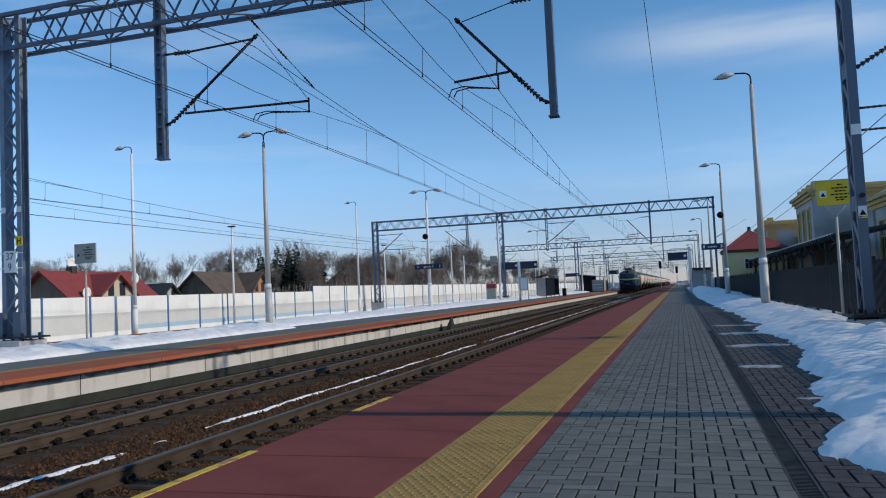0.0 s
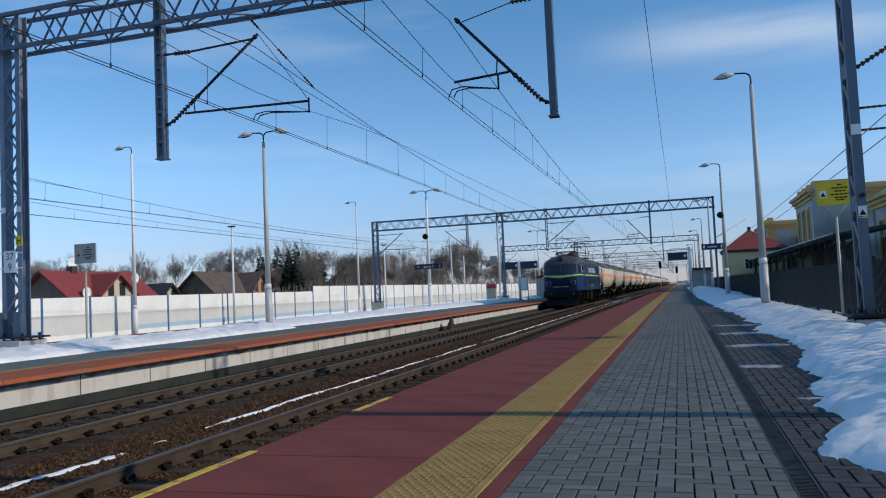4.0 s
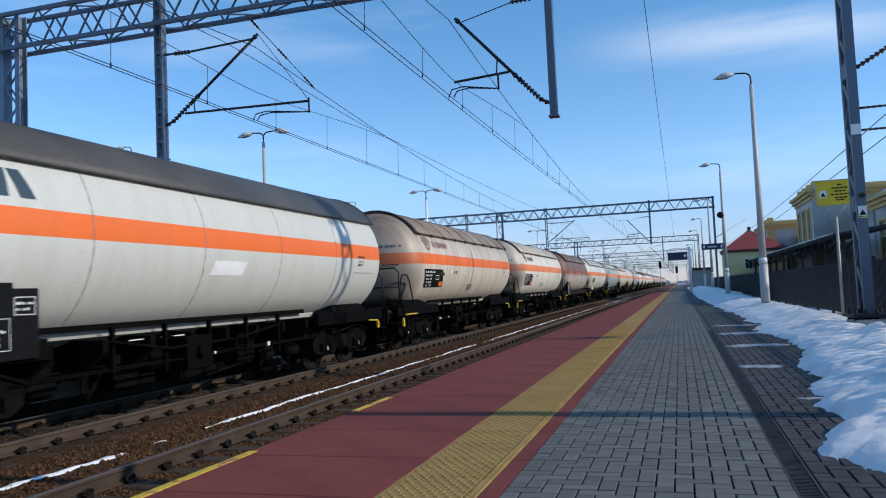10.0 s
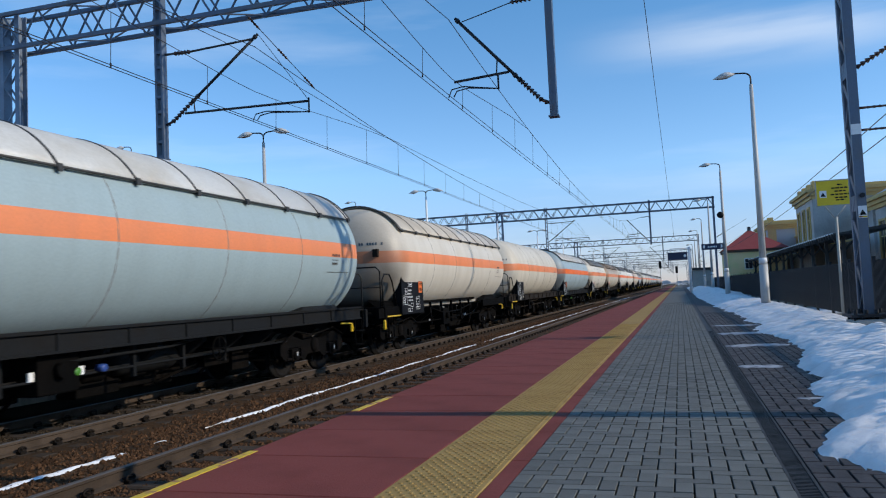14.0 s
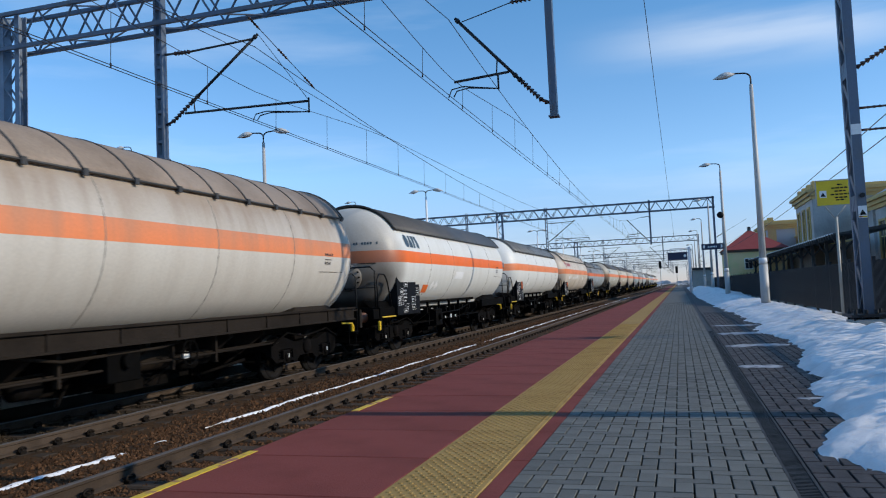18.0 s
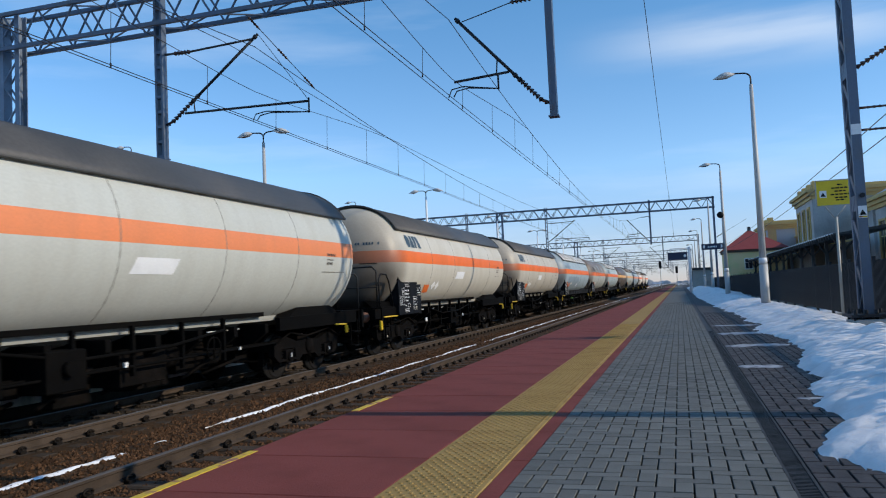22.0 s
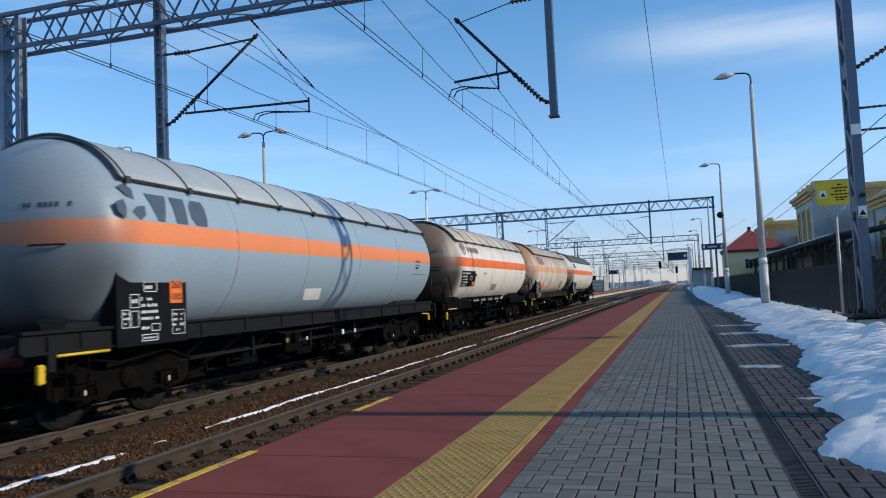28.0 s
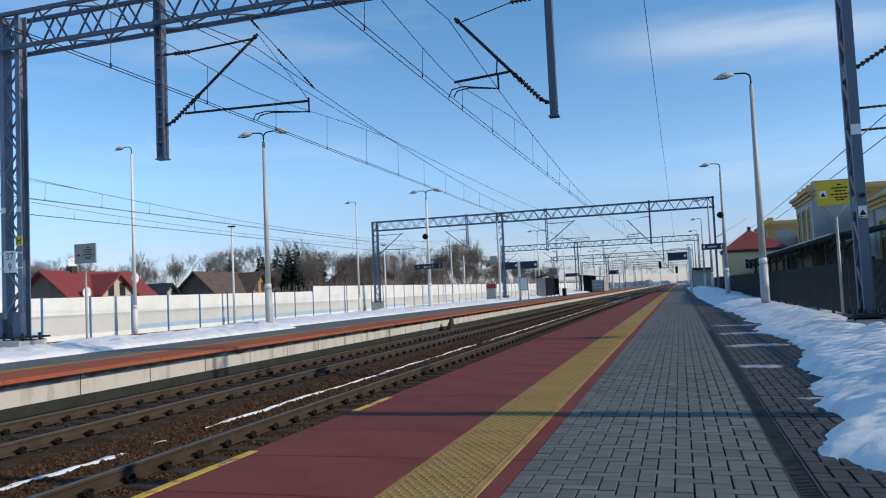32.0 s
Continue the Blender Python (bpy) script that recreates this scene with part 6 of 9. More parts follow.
def build_trees():
    rng = random.Random(21)
    kinds = [bare_tree(s, 10, sp_) for s, sp_ in ((1, 0.75), (2, 0.6), (3, 0.9), (4, 0.5))]
    firs = [fir_tree(7, 10), fir_tree(8, 10)]
    def plant(kind, x, y, h, label, cat):
        t = thing("fir_tree" if kind in firs else "bare_tree", Matrix.Translation((x, y, -1.0)) @ Matrix.Rotation(rng.uniform(0, 6.28), 4, "Z"), label, cat, "trees behind the wall")
        for n, me in zip(("trunk", "crown"), kind):
            o = part(n, me, None, t)
            o.scale = (h / 10 * 1.18,) * 3
    bl, fl = "bare winter tree with fine brown twigs", "dark green fir tree"
    # behind the red house and the brown house
    for x, y, h in ((-62, 70, 9.0), (-66, 66, 8.0), (-70, 56, 8), (-62, 46, 6.8), (-66, 50, 7.4), (-75, 60, 8.5), (-64, 80, 7.5), (-66, 93, 10), (-62, 98, 9.5), (-70, 88, 9.5), (-68, 74, 6.5), (-60, 36, 6.5), (-64, 42, 7), (-78, 78, 10.5), (-78, 82, 11), (-76, 84, 9.5), (-78, 95, 10.5), (-77, 99, 11.5), (-78, 103, 10)):
        plant(kinds[rng.randrange(4)], x, y, h * 0.82, bl, "tree")
    for x, y, h in ((-66, 71, 6.0), (-60, 90, 6.8), (-60, 95, 7.4), (-58, 100, 8.2), (-58, 105, 9.0), (-57, 109, 9.5), (-60, 112, 9.0), (-55, 103, 8)):
        plant(firs[rng.randrange(2)], x, y, h, fl, "tree")
    for i in range(75):
        y = 98 + i * 3.8 + rng.uniform(-3, 3)
        x = rng.uniform(-72, -52)
        h = rng.uniform(8.0, 12.0) * (1.0 + 0.35 * math.exp(-((y - 205) / 30) ** 2))
        plant(kinds[rng.randrange(4)], x, y, h, bl, "tree")
    # denser growth along the gardens
    for i in range(46):
        y = 102 + i * 1.75 + rng.uniform(-1.5, 1.5)
        plant(kinds[rng.randrange(4)], rng.uniform(-62, -50), y, rng.uniform(5.5, 8.5), bl, "tree")
    for i in range(5):
        plant(firs[rng.randrange(2)], rng.uniform(-60, -54), 101 + i * 3.0, rng.uniform(7.0, 9.0), fl, "tree")
    # hedge of scrub
    bm = BM()
    for i in range(2200):
        y = rng.uniform(84, 420)
        x = -44 - rng.uniform(0, 14)
        h = rng.uniform(1.6, 3.6) * (1.4 if y > 100 else 1)
        for _ in range(3):
            rod(bm, (x, y, -0.9), (x + rng.uniform(-1, 1), y + rng.uniform(-1, 1), h * rng.uniform(0.6, 1)), 0.05, 0.02, 3)
    tagged(part("scrub", bm, M["twig"]), "brown leafless scrub behind the acoustic wall", "scrub", kind="stuff")
    # far woods on the horizon
    bm = BM()
    for i in range(900):
        a = rng.uniform(-1.25, 1.45)
        d = rng.uniform(650, 1400)
        x, y = d * math.sin(a), d * math.cos(a)
        if abs(x + 9) < 25 and d < 1200:
            continue
        w, h = rng.uniform(8, 26), rng.uniform(2.2, 6)
        n = 5
        top = [bm.verts.new((x + w * (k / n - 0.5), y + rng.uniform(-2, 2), h * rng.uniform(0.55, 1.0) * (0.6 if k in (0, n) else 1))) for k in range(n + 1)]
        bot = [bm.verts.new((x + w * (k / n - 0.5), y, -1.0)) for k in range(n + 1)]
        back = [bm.verts.new((x + w * (k / n - 0.5), y + 5, -1.0)) for k in range(n + 1)]
        for k in range(n):
            bm.faces.new((bot[k], bot[k + 1], top[k + 1], top[k]))
            bm.faces.new((top[k], top[k + 1], back[k + 1], back[k]))
    tagged(part("far_woods", bm, M["hazed_wood"]), "far bare woods on the horizon, haze painted into their colour", "woods", kind="stuff")


build_fence()
build_signs()
build_station()
build_houses()
build_trees()


def railway_signal(x, y, h):
    s = thing("railway_signal", (x, y, -0.5), "dark signal head on a mast beside the far tracks", "signal", "railway signals")
    bm = BM()
    rod(bm, (0, 0, 0), (0, 0, h), 0.08, seg=8)
    part("mast", bm, M["pole"], s)
    bm = BM()
    box(bm, -0.3, 0.3, -0.12, 0.05, h - 1.6, h + 0.1, 0, 0.05)
    part("head", bm, M["black"], s)


for sx, sy, sh in ((-4.2, 190, 6.5), (-0.55, 200, 5.4)):
    railway_signal(sx, sy, sh)


# ---- the train ----
def tank_paint(name, base, stripe, dust=(0.2, 0.14, 0.09), dusty=0.3, top=0.0, z0=2.535, z1=2.87, rough=0.42, streak=0.3, zt=(2.9, 3.7), front=0.0, y_end=-6.0):
    """Tank paint with its painted stripe, road dust in streaks and a browned top."""
    m = bpy.data.materials.new(name)
    m.use_nodes = True
    nt = m.node_tree
    N, L = nt.nodes, nt.links
    b = N["Principled BSDF"]
    tc = N.new("ShaderNodeTexCoord")
    sp = N.new("ShaderNodeSeparateXYZ")
    L.new(tc.outputs["Object"], sp.inputs[0])

    def math_node(op, a, v, c=None):
        n = N.new("ShaderNodeMath")
        n.operation = op
        for k, x in enumerate((a, v)):
            if isinstance(x, (int, float)):
                n.inputs[k].default_value = x
            else:
                L.new(x, n.inputs[k])
        return n.outputs[0]

    def ranged(x, a, c, lo=0.0, hi=1.0):
        n = N.new("ShaderNodeMapRange")
        for k, v in ((1, a), (2, c), (3, lo), (4, hi)):
            n.inputs[k].default_value = v
        L.new(x, n.inputs[0])
        return n.outputs[0]

    def mix(fac, c1, c2):
        n = N.new("ShaderNodeMix")
        n.data_type = "RGBA"
        L.new(fac, n.inputs[0])
        for k, c in ((6, c1), (7, c2)):
            if isinstance(c, tuple):
                n.inputs[k].default_value = (*c, 1)
            else:
                L.new(c, n.inputs[k])
        return n.outputs[2]

    def noise_node(scale, stretch, detail=5):
        mp = N.new("ShaderNodeMapping")
        mp.inputs["Scale"].default_value = stretch
        L.new(tc.outputs["Object"], mp.inputs[0])
        n = N.new("ShaderNodeTexNoise")
        n.inputs["Scale"].default_value, n.inputs["Detail"].default_value = scale, detail
        L.new(mp.outputs[0], n.inputs["Vector"])
        return n.outputs[0]

    z = sp.outputs[2]
    band = math_node("MULTIPLY", math_node("GREATER_THAN", z, z0), math_node("LESS_THAN", z, z1))
    col = mix(band, base, stripe)
    blotch = noise_node(0.7, (1, 1, 0.6))
    drip = noise_node(2.2, (0.4, 1.6, 0.12), 6)
    fine = noise_node(25, (1, 1, 1), 4)
    d = math_node("MULTIPLY", ranged(drip, 0.45, 0.75), streak)
    d = math_node("ADD", d, math_node("MULTIPLY", ranged(blotch, 0.42, 0.7), dusty))
    if top:
        t = math_node("ADD", z, math_node("MULTIPLY", math_node("SUBTRACT", drip, 0.5), 0.45))
        t = math_node("ADD", t, math_node("MULTIPLY", math_node("SUBTRACT", blotch, 0.5), 0.5))
        d = math_node("ADD", d, math_node("MULTIPLY", ranged(t, *zt), top))
    if front:
        # dirt and painted shade on the end that runs first
        e = ranged(math_node("ADD", sp.outputs[1], math_node("MULTIPLY", math_node("SUBTRACT", blotch, 0.5), 0.6)), y_end + 1.0, y_end + 0.1)
        d = math_node("ADD", d, math_node("MULTIPLY", e, front))
    n = N.new("ShaderNodeMath")
    n.operation, n.use_clamp = "MULTIPLY", True
    L.new(d, n.inputs[0])
    n.inputs[1].default_value = 0.96
    col = mix(n.outputs[0], col, dust)
    # leading end darkened low down, its shade painted in with brake soot; belly darker downwards
    e = ranged(math_node("ADD", sp.outputs[1], math_node("MULTIPLY", math_node("SUBTRACT", blotch, 0.5), 0.5)), y_end + 0.95 + 0.6 * front, y_end + 0.15 + 0.4 * front)
    low = ranged(math_node("ADD", z, math_node("MULTIPLY", math_node("SUBTRACT", blotch, 0.5), 0.8)), 2.9 + 0.5 * front, 1.9 + 0.4 * front)
    so = math_node("MULTIPLY", math_node("MULTIPLY", e, low), min(1.1, 0.25 + 1.1 * front))
    so = math_node("ADD", so, math_node("MULTIPLY", ranged(math_node("ADD", z, math_node("MULTIPLY", math_node("SUBTRACT", drip, 0.5), 0.35)), 1.65, 1.2), 0.4 + streak))
    n = N.new("ShaderNodeMath")
    n.operation, n.use_clamp = "MULTIPLY", True
    L.new(so, n.inputs[0])
    n.inputs[1].default_value = 0.95
    col = mix(n.outputs[0], col, (0.035, 0.027, 0.022))
    hv = N.new("ShaderNodeHueSaturation")
    L.new(col, hv.inputs["Color"])
    L.new(ranged(fine, 0.3, 0.7, 0.93, 1.05), hv.inputs["Value"])
    L.new(hv.outputs[0], b.inputs["Base Color"])
    L.new(ranged(blotch, 0.3, 0.7, rough, rough + 0.22), b.inputs["Roughness"])
    bp = N.new("ShaderNodeBump")
    bp.inputs["Strength"].default_value, bp.inputs["Distance"].default_value = 0.12, 0.03
    L.new(noise_node(1.3, (1, 1, 1), 3), bp.inputs["Height"])
    L.new(bp.outputs[0], b.inputs["Normal"])
    return m


ORANGE, FADED, PALE = (0.8, 0.15, 0.02), (0.76, 0.23, 0.085), (0.72, 0.38, 0.13)
CREAM, GREY, WHITE, BLUEGREY, BEIGE = (0.6, 0.58, 0.49), (0.42, 0.415, 0.365), (0.74, 0.74, 0.7), (0.4, 0.47, 0.5), (0.55, 0.5, 0.42)

TR, TZ = 1.56, 2.62     # tank radius and axis above the rail


def lift(a):
    """Angle on the flank, in radians, of a mark whose height is given in degrees on a ring of 1.42 m round 2.87 m."""
    return math.asin(max(-1.0, min(1.0, (2.87 + 1.42 * math.sin(radians(a)) - TZ) / TR)))


MESH = {}


def cached(key, make):
    if key not in MESH:
        MESH[key] = make()
    return MESH[key]


def dish(y0, y1):
    """Profile of a tank shell with dished ends."""
    d = 0.92
    y0, y1 = y0 - 0.4, y1 + 0.36
    p = []
    for i in range(9):
        t = math.pi / 2 * (i / 8) ** 0.85
        p.append((y0 + d * (1 - math.sin(t)), TR * math.cos(t) ** 0.74 if i < 8 else 0.02))
    p = p[::-1]
    return [(y, max(r, 0.02)) for y, r in p] + [(y1 + y0 - y, max(r, 0.02)) for y, r in p[::-1]]


def dish_y(y0, r):
    """Where the front dish stands at a distance from the tank's axis."""
    t = math.acos(min(1.0, (r / TR) ** (1 / 0.74)))
    return y0 - 0.4 + 0.92 * (1 - math.sin(t))


def tank_mesh(y0, y1):
    bm = BM()
    lathe(bm, dish(y0, y1), "y", 56, (0, 0, TZ))
    return mesh_of("tank", bm)


def weld_mesh():
    bm = BM()
    lathe(bm, [(-0.012, TR + 0.001), (-0.005, TR + 0.005), (0.005, TR + 0.005), (0.012, TR + 0.001)], "y", 40, (0, 0, TZ))
    return mesh_of("weld_seam", bm)


def arc_patch(bm, y0, y1, a0, a1, r, slant=0.0, n=4, thick=0.004):
    """A thin painted patch on the tank's flank, from angle a0 to a1 (degrees up from level)."""
    lo, hi = [], []
    for i in range(n + 1):
        a = lift(a0 + (a1 - a0) * i / n)
        dy = slant * i / n
        lo.append([bm.verts.new((r * math.cos(a), y + dy, TZ + r * math.sin(a))) for y in (y0, y1)])
    for p, q in zip(lo, lo[1:]):
        bm.faces.new((p[0], p[1], q[1], q[0]))


def shield_mesh(y0, y1, low, r, ribs, key):
    bm = BM()
    n = 20
    rings = []
    for y in (y0, y1):
        for rr in (r, r - 0.03):
            rings.append([bm.verts.new((rr * math.cos(a), y, TZ + rr * math.sin(a))) for a in (radians(low + (180 - 2 * low) * i / n) for i in range(n + 1))])
    o0, i0, o1, i1 = rings
    for i in range(n):
        for q in ((o0[i], o0[i + 1], o1[i + 1], o1[i]), (i0[i + 1], i0[i], i1[i], i1[i + 1]), (o0[i + 1], o0[i], i0[i], i0[i + 1]), (o1[i], o1[i + 1], i1[i + 1], i1[i])):
            f = bm.faces.new(q)
            f.smooth = True
    for k in (0, n):
        bm.faces.new((o0[k], o1[k], i1[k], i0[k]))
    return mesh_of("sun_shield", bm)


def strap_mesh(low, r, w=0.045):
    bm = BM()
    n = 20
    rings = []
    for y in (-w / 2, w / 2):
        for rr in (r + 0.012, r - 0.01):
            rings.append([bm.verts.new((rr * math.cos(a), y, TZ + rr * math.sin(a))) for a in (radians(low + (180 - 2 * low) * i / n) for i in range(n + 1))])
    o0, i0, o1, i1 = rings
    for i in range(n):
        for q in ((o0[i], o0[i + 1], o1[i + 1], o1[i]), (o0[i + 1], o0[i], i0[i], i0[i + 1]), (o1[i], o1[i + 1], i1[i + 1], i1[i])):
            bm.faces.new(q)
    for k in (0, n):
        s = 1 if k == 0 else -1
        a = radians(low)
        x, z = (r + 0.03) * math.cos(a) * s, TZ + (r + 0.03) * math.sin(a)
        box(bm, x - 0.03, x + 0.02, -0.045, 0.045, z - 0.08, z + 0.02)
    return mesh_of("strap", bm)


def bogie_parts(parent, y, out):
    bg_ = part("bogie", cached("bogie_mid", bogie_mid), None, parent, at=(0, y, 0))
    for s in (-1, 1):
        part("side_frame", cached(("side", s), lambda: side_frame(s)), None, bg_)
        for d in (-0.9, 0.9):
            part("axle_box", cached("axle_box", axle_box), None, bg_, at=(s * 1.03, d, 0.46))
            mk = part("axle_mark", cached("axle_mark", axle_mark), None, bg_, at=(s * 1.168, d, 0.5))
            for e in (-0.24, 0.24):
                part("spring", cached("spring", spring), None, bg_, at=(s * 1.03, d + e, 0.5))
    for d in (-1.42, -0.36, 0.36, 1.42):
        part("brake_beam", cached("brake_beam", brake_block), None, bg_, at=(0, d, 0))
    for d in (-0.9, 0.9):
        out.append(part("wheelset", cached("wheelset", wheelset), None, bg_, at=(0, d, 0.46)))


def bogie_mid():
    bm = BM()
    box(bm, -0.95, 0.95, -0.22, 0.22, 0.55, 0.86, 0, 0.03)
    for d in (-1.45, 1.45):
        box(bm, -1.0, 1.0, d - 0.05, d + 0.05, 0.6, 0.75)
    for s in (-1, 1):
        for d in (-0.42, 0.42):
            box(bm, s * 0.75 - 0.05, s * 0.75 + 0.05, d - 0.06, d + 0.06, 0.25, 0.75)
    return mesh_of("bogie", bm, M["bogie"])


def side_frame(s):
    bm = BM()
    o = [(-1.5, 0.5), (-1.5, 0.8), (-0.95, 0.86), (-0.5, 0.74), (0.5, 0.74), (0.95, 0.86), (1.5, 0.8), (1.5, 0.5), (1.3, 0.36), (1.2, 0.36), (1.2, 0.62), (0.62, 0.62), (0.58, 0.34), (0.46, 0.32), (0.3, 0.44), (-0.3, 0.44), (-0.46, 0.32), (-0.58, 0.34), (-0.62, 0.62), (-1.2, 0.62), (-1.2, 0.36), (-1.3, 0.36)]
    a = [bm.verts.new((s * 0.97, y, z)) for y, z in o]
    b = [bm.verts.new((s * 1.1, y, z)) for y, z in o]
    bm.faces.new(a)
    bm.faces.new(b[::-1])
    for i in range(len(o)):
        bm.faces.new((a[i], b[i], b[(i + 1) % len(o)], a[(i + 1) % len(o)]))
    # spring planks, centre cover and stays
    for d in (-0.9, 0.9):
        box(bm, s * 1.03 - 0.08, s * 1.03 + 0.08, d - 0.34, d + 0.34, 0.37, 0.41)
    lathe(bm, [(s * 1.08, 0.16), (s * 1.15, 0.15), (s * 1.16, 0.02)], "x", 14, (0, 0, 0.62))
    tube(bm, [(s * 1.13, -1.5, 0.74), (s * 1.15, -0.9, 0.95), (s * 1.15, -0.2, 0.84), (s * 1.15, 0.3, 0.88), (s * 1.15, 0.9, 0.95), (s * 1.13, 1.5, 0.74)], 0.022, 5)
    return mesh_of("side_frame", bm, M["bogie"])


def axle_mark():
    bm = BM()
    box(bm, -0.004, 0.004, -0.012, 0.012, -0.05, 0.03)
    return mesh_of("axle_mark", bm, M["white"])


def axle_box():
    bm = BM()
    box(bm, -0.09, 0.09, -0.14, 0.14, -0.13, 0.14, 0, 0.02)
    lathe(bm, [(0.08, 0.1), (0.13, 0.09), (0.135, 0.02)], "x", 10)
    return mesh_of("axle_box", bm, M["bogie"])


def spring():
    bm = BM()
    pts = []
    for i in range(33):
        t = i / 32
        pts.append((0.055 * math.cos(t * math.tau * 4.5), 0.055 * math.sin(t * math.tau * 4.5), -0.08 + 0.26 * t))
    tube(bm, pts, 0.017, 4)
    box(bm, -0.07, 0.07, -0.07, 0.07, -0.11, -0.08)
    return mesh_of("spring", bm, M["bogie"])


def wheelset():
    bm = BM()
    rod(bm, (-1.05, 0, 0), (1.05, 0, 0), 0.08, seg=10)
    for s in (-1, 1):
        p = [(s * 0.69, 0.1), (s * 0.69, 0.4), (s * 0.685, 0.485), (s * 0.715, 0.485), (s * 0.725, 0.46), (s * 0.82, 0.455), (s * 0.82, 0.39), (s * 0.775, 0.36), (s * 0.765, 0.18), (s * 0.8, 0.13), (s * 0.8, 0.08)]
        lathe(bm, p, "x", 28)
    for f in bm.faces:
        c = f.calc_center_median()
        r = math.hypot(c.y, c.z)
        if r > 0.44 and abs(c.x) > 0.72:
            f.material_index = 1
    # casting marks that show the turning
    for k in range(3):
        a = math.tau * k / 3
        for s in (-1, 1):
            box(bm, s * 0.79 - 0.015, s * 0.79 + 0.015, 0.27 * math.cos(a) - 0.04, 0.27 * math.cos(a) + 0.04, 0.27 * math.sin(a) - 0.04, 0.27 * math.sin(a) + 0.04)
    return mesh_of("wheelset", bm, M["wheel"], M["tread"])


def cross_bearer(m):
    bm = BM()
    o = [(-1.15, 1.18), (-1.15, 1.0), (-0.6, 0.62), (0.6, 0.62), (1.15, 1.0), (1.15, 1.18)]
    extrude_y(bm, o, -0.06, 0.06)
    return mesh_of("cross_bearer", bm, m)


def bolt_mesh():
    bm = BM()
    rod(bm, (0, -0.02, 0), (0, 0.09, 0), 0.022, seg=6)
    return mesh_of("bolt", bm, M["frame_black"])


def brake_block():
    bm = BM()
    for s in (-1, 1):
        box(bm, s * 0.77 - 0.06, s * 0.77 + 0.06, -0.05, 0.05, 0.3, 0.66, 0, 0.015)
    rod(bm, (-0.95, 0, 0.42), (0.95, 0, 0.42), 0.035, seg=6)
    return mesh_of("brake_beam", bm, M["bogie"])


def buffer_mesh():
    bm = BM()
    lathe(bm, [(0, 0.14), (0.04, 0.14), (0.05, 0.115), (0.34, 0.115), (0.34, 0.09), (0.56, 0.09), (0.57, 0.17), (0.6, 0.185), (0.62, 0.17), (0.625, 0.02)], "y", 18)
    return mesh_of("buffer", bm)


def railing_mesh(h, w):
    bm = BM()
    tube(bm, [(-w, 0, 0), (-w, 0, h - 0.12), (-w + 0.12, 0, h), (w - 0.12, 0, h), (w, 0, h - 0.12), (w, 0, 0)], 0.022)
    tube(bm, [(-w, 0, h * 0.5), (w, 0, h * 0.5)], 0.018)
    tube(bm, [(0, 0, 0), (0, 0, h)], 0.018)
    return mesh_of("railing", bm, M["black"])


def label_bars(bm, x, y0, y1, z0, z1, rows, rng, fill=0.8):
    """Rows of short unreadable lettering on an upright board facing +x."""
    rows = max(rows, int((z1 - z0) / 0.085))
    h = (z1 - z0) / rows
    for i in range(rows):
        y, e = y0, y1 - rng.uniform(0, 0.45) * (y1 - y0)
        while y < e:
            w = h * rng.uniform(0.22, 0.34)
            if rng.random() < fill * 0.9:
                box(bm, x, x + 0.003, y, min(y1, y + w), z0 + h * (i + 0.22), z0 + h * (i + rng.uniform(0.6, 0.72)))
            y += w + h * 0.2


def label_frame(bm, x, y, z, w, h, t=0.01):
    for a, b, c, d in ((0, w, 0, t), (0, w, h - t, h), (0, t, 0, h), (w - t, w, 0, h)):
        box(bm, x, x + 0.003, y + a, y + b, z + c, z + d)


def diamond(bm, x, y, z, s):
    hexa(bm, [(x, y - s, z), (x + 0.004, y - s, z), (x + 0.004, y, z - s), (x, y, z - s), (x, y, z + s), (x + 0.004, y, z + s), (x + 0.004, y + s, z), (x, y + s, z)])


def flank_diamond(bm, y, a, s):
    r = TR + 0.008
    pts = [(y - s, a), (y, a - s * 38), (y + s, a), (y, a + s * 38)]
    bm.faces.new([bm.verts.new((r * math.cos(lift(q)), p, TZ + r * math.sin(lift(q)))) for p, q in pts])


def flank_shape(bm, y, a, pts, hole=None, off=0.007, k=40.0):
    """A flat painted outline on the flank: (along, up) in metres from a point; a hole of as many corners makes a frame."""
    r = TR + off

    def at(u, v):
        q = lift(a + v * k)
        return bm.verts.new((r * math.cos(q), y + u, TZ + r * math.sin(q)))

    def keep(poly, level, sign):
        """The part of a convex outline above (or below) a height."""
        out = []
        for p, q in zip(poly, poly[1:] + poly[:1]):
            dp, dq = sign * (p[1] - level), sign * (q[1] - level)
            if dp >= 0:
                out.append(p)
            if dp * dq < 0:
                s = dp / (dp - dq)
                out.append((p[0] + (q[0] - p[0]) * s, level))
        return out

    if hole is None:
        pieces = [list(pts)]
    else:
        n = len(pts)
        pieces = [[pts[j], pts[(j + 1) % n], hole[(j + 1) % n], hole[j]] for j in range(n)]
    # bent round the tank in narrow bands
    for poly in pieces:
        lo, hi = min(p[1] for p in poly), max(p[1] for p in poly)
        n = max(1, int((hi - lo) / 0.07 + 0.99))
        for j in range(n):
            q = keep(keep(poly, lo + (hi - lo) * j / n, 1), lo + (hi - lo) * (j + 1) / n, -1)
            q = [p for i, p in enumerate(q) if abs(p[0] - q[i - 1][0]) + abs(p[1] - q[i - 1][1]) > 1e-5]
            if len(q) > 2:
                bm.faces.new([at(*p) for p in q])


def round_shape(cx, cz, rad, n=14, squash=1.0):
    return [(cx + rad * squash * math.cos(math.tau * j / n), cz + rad * math.sin(math.tau * j / n)) for j in range(n)]


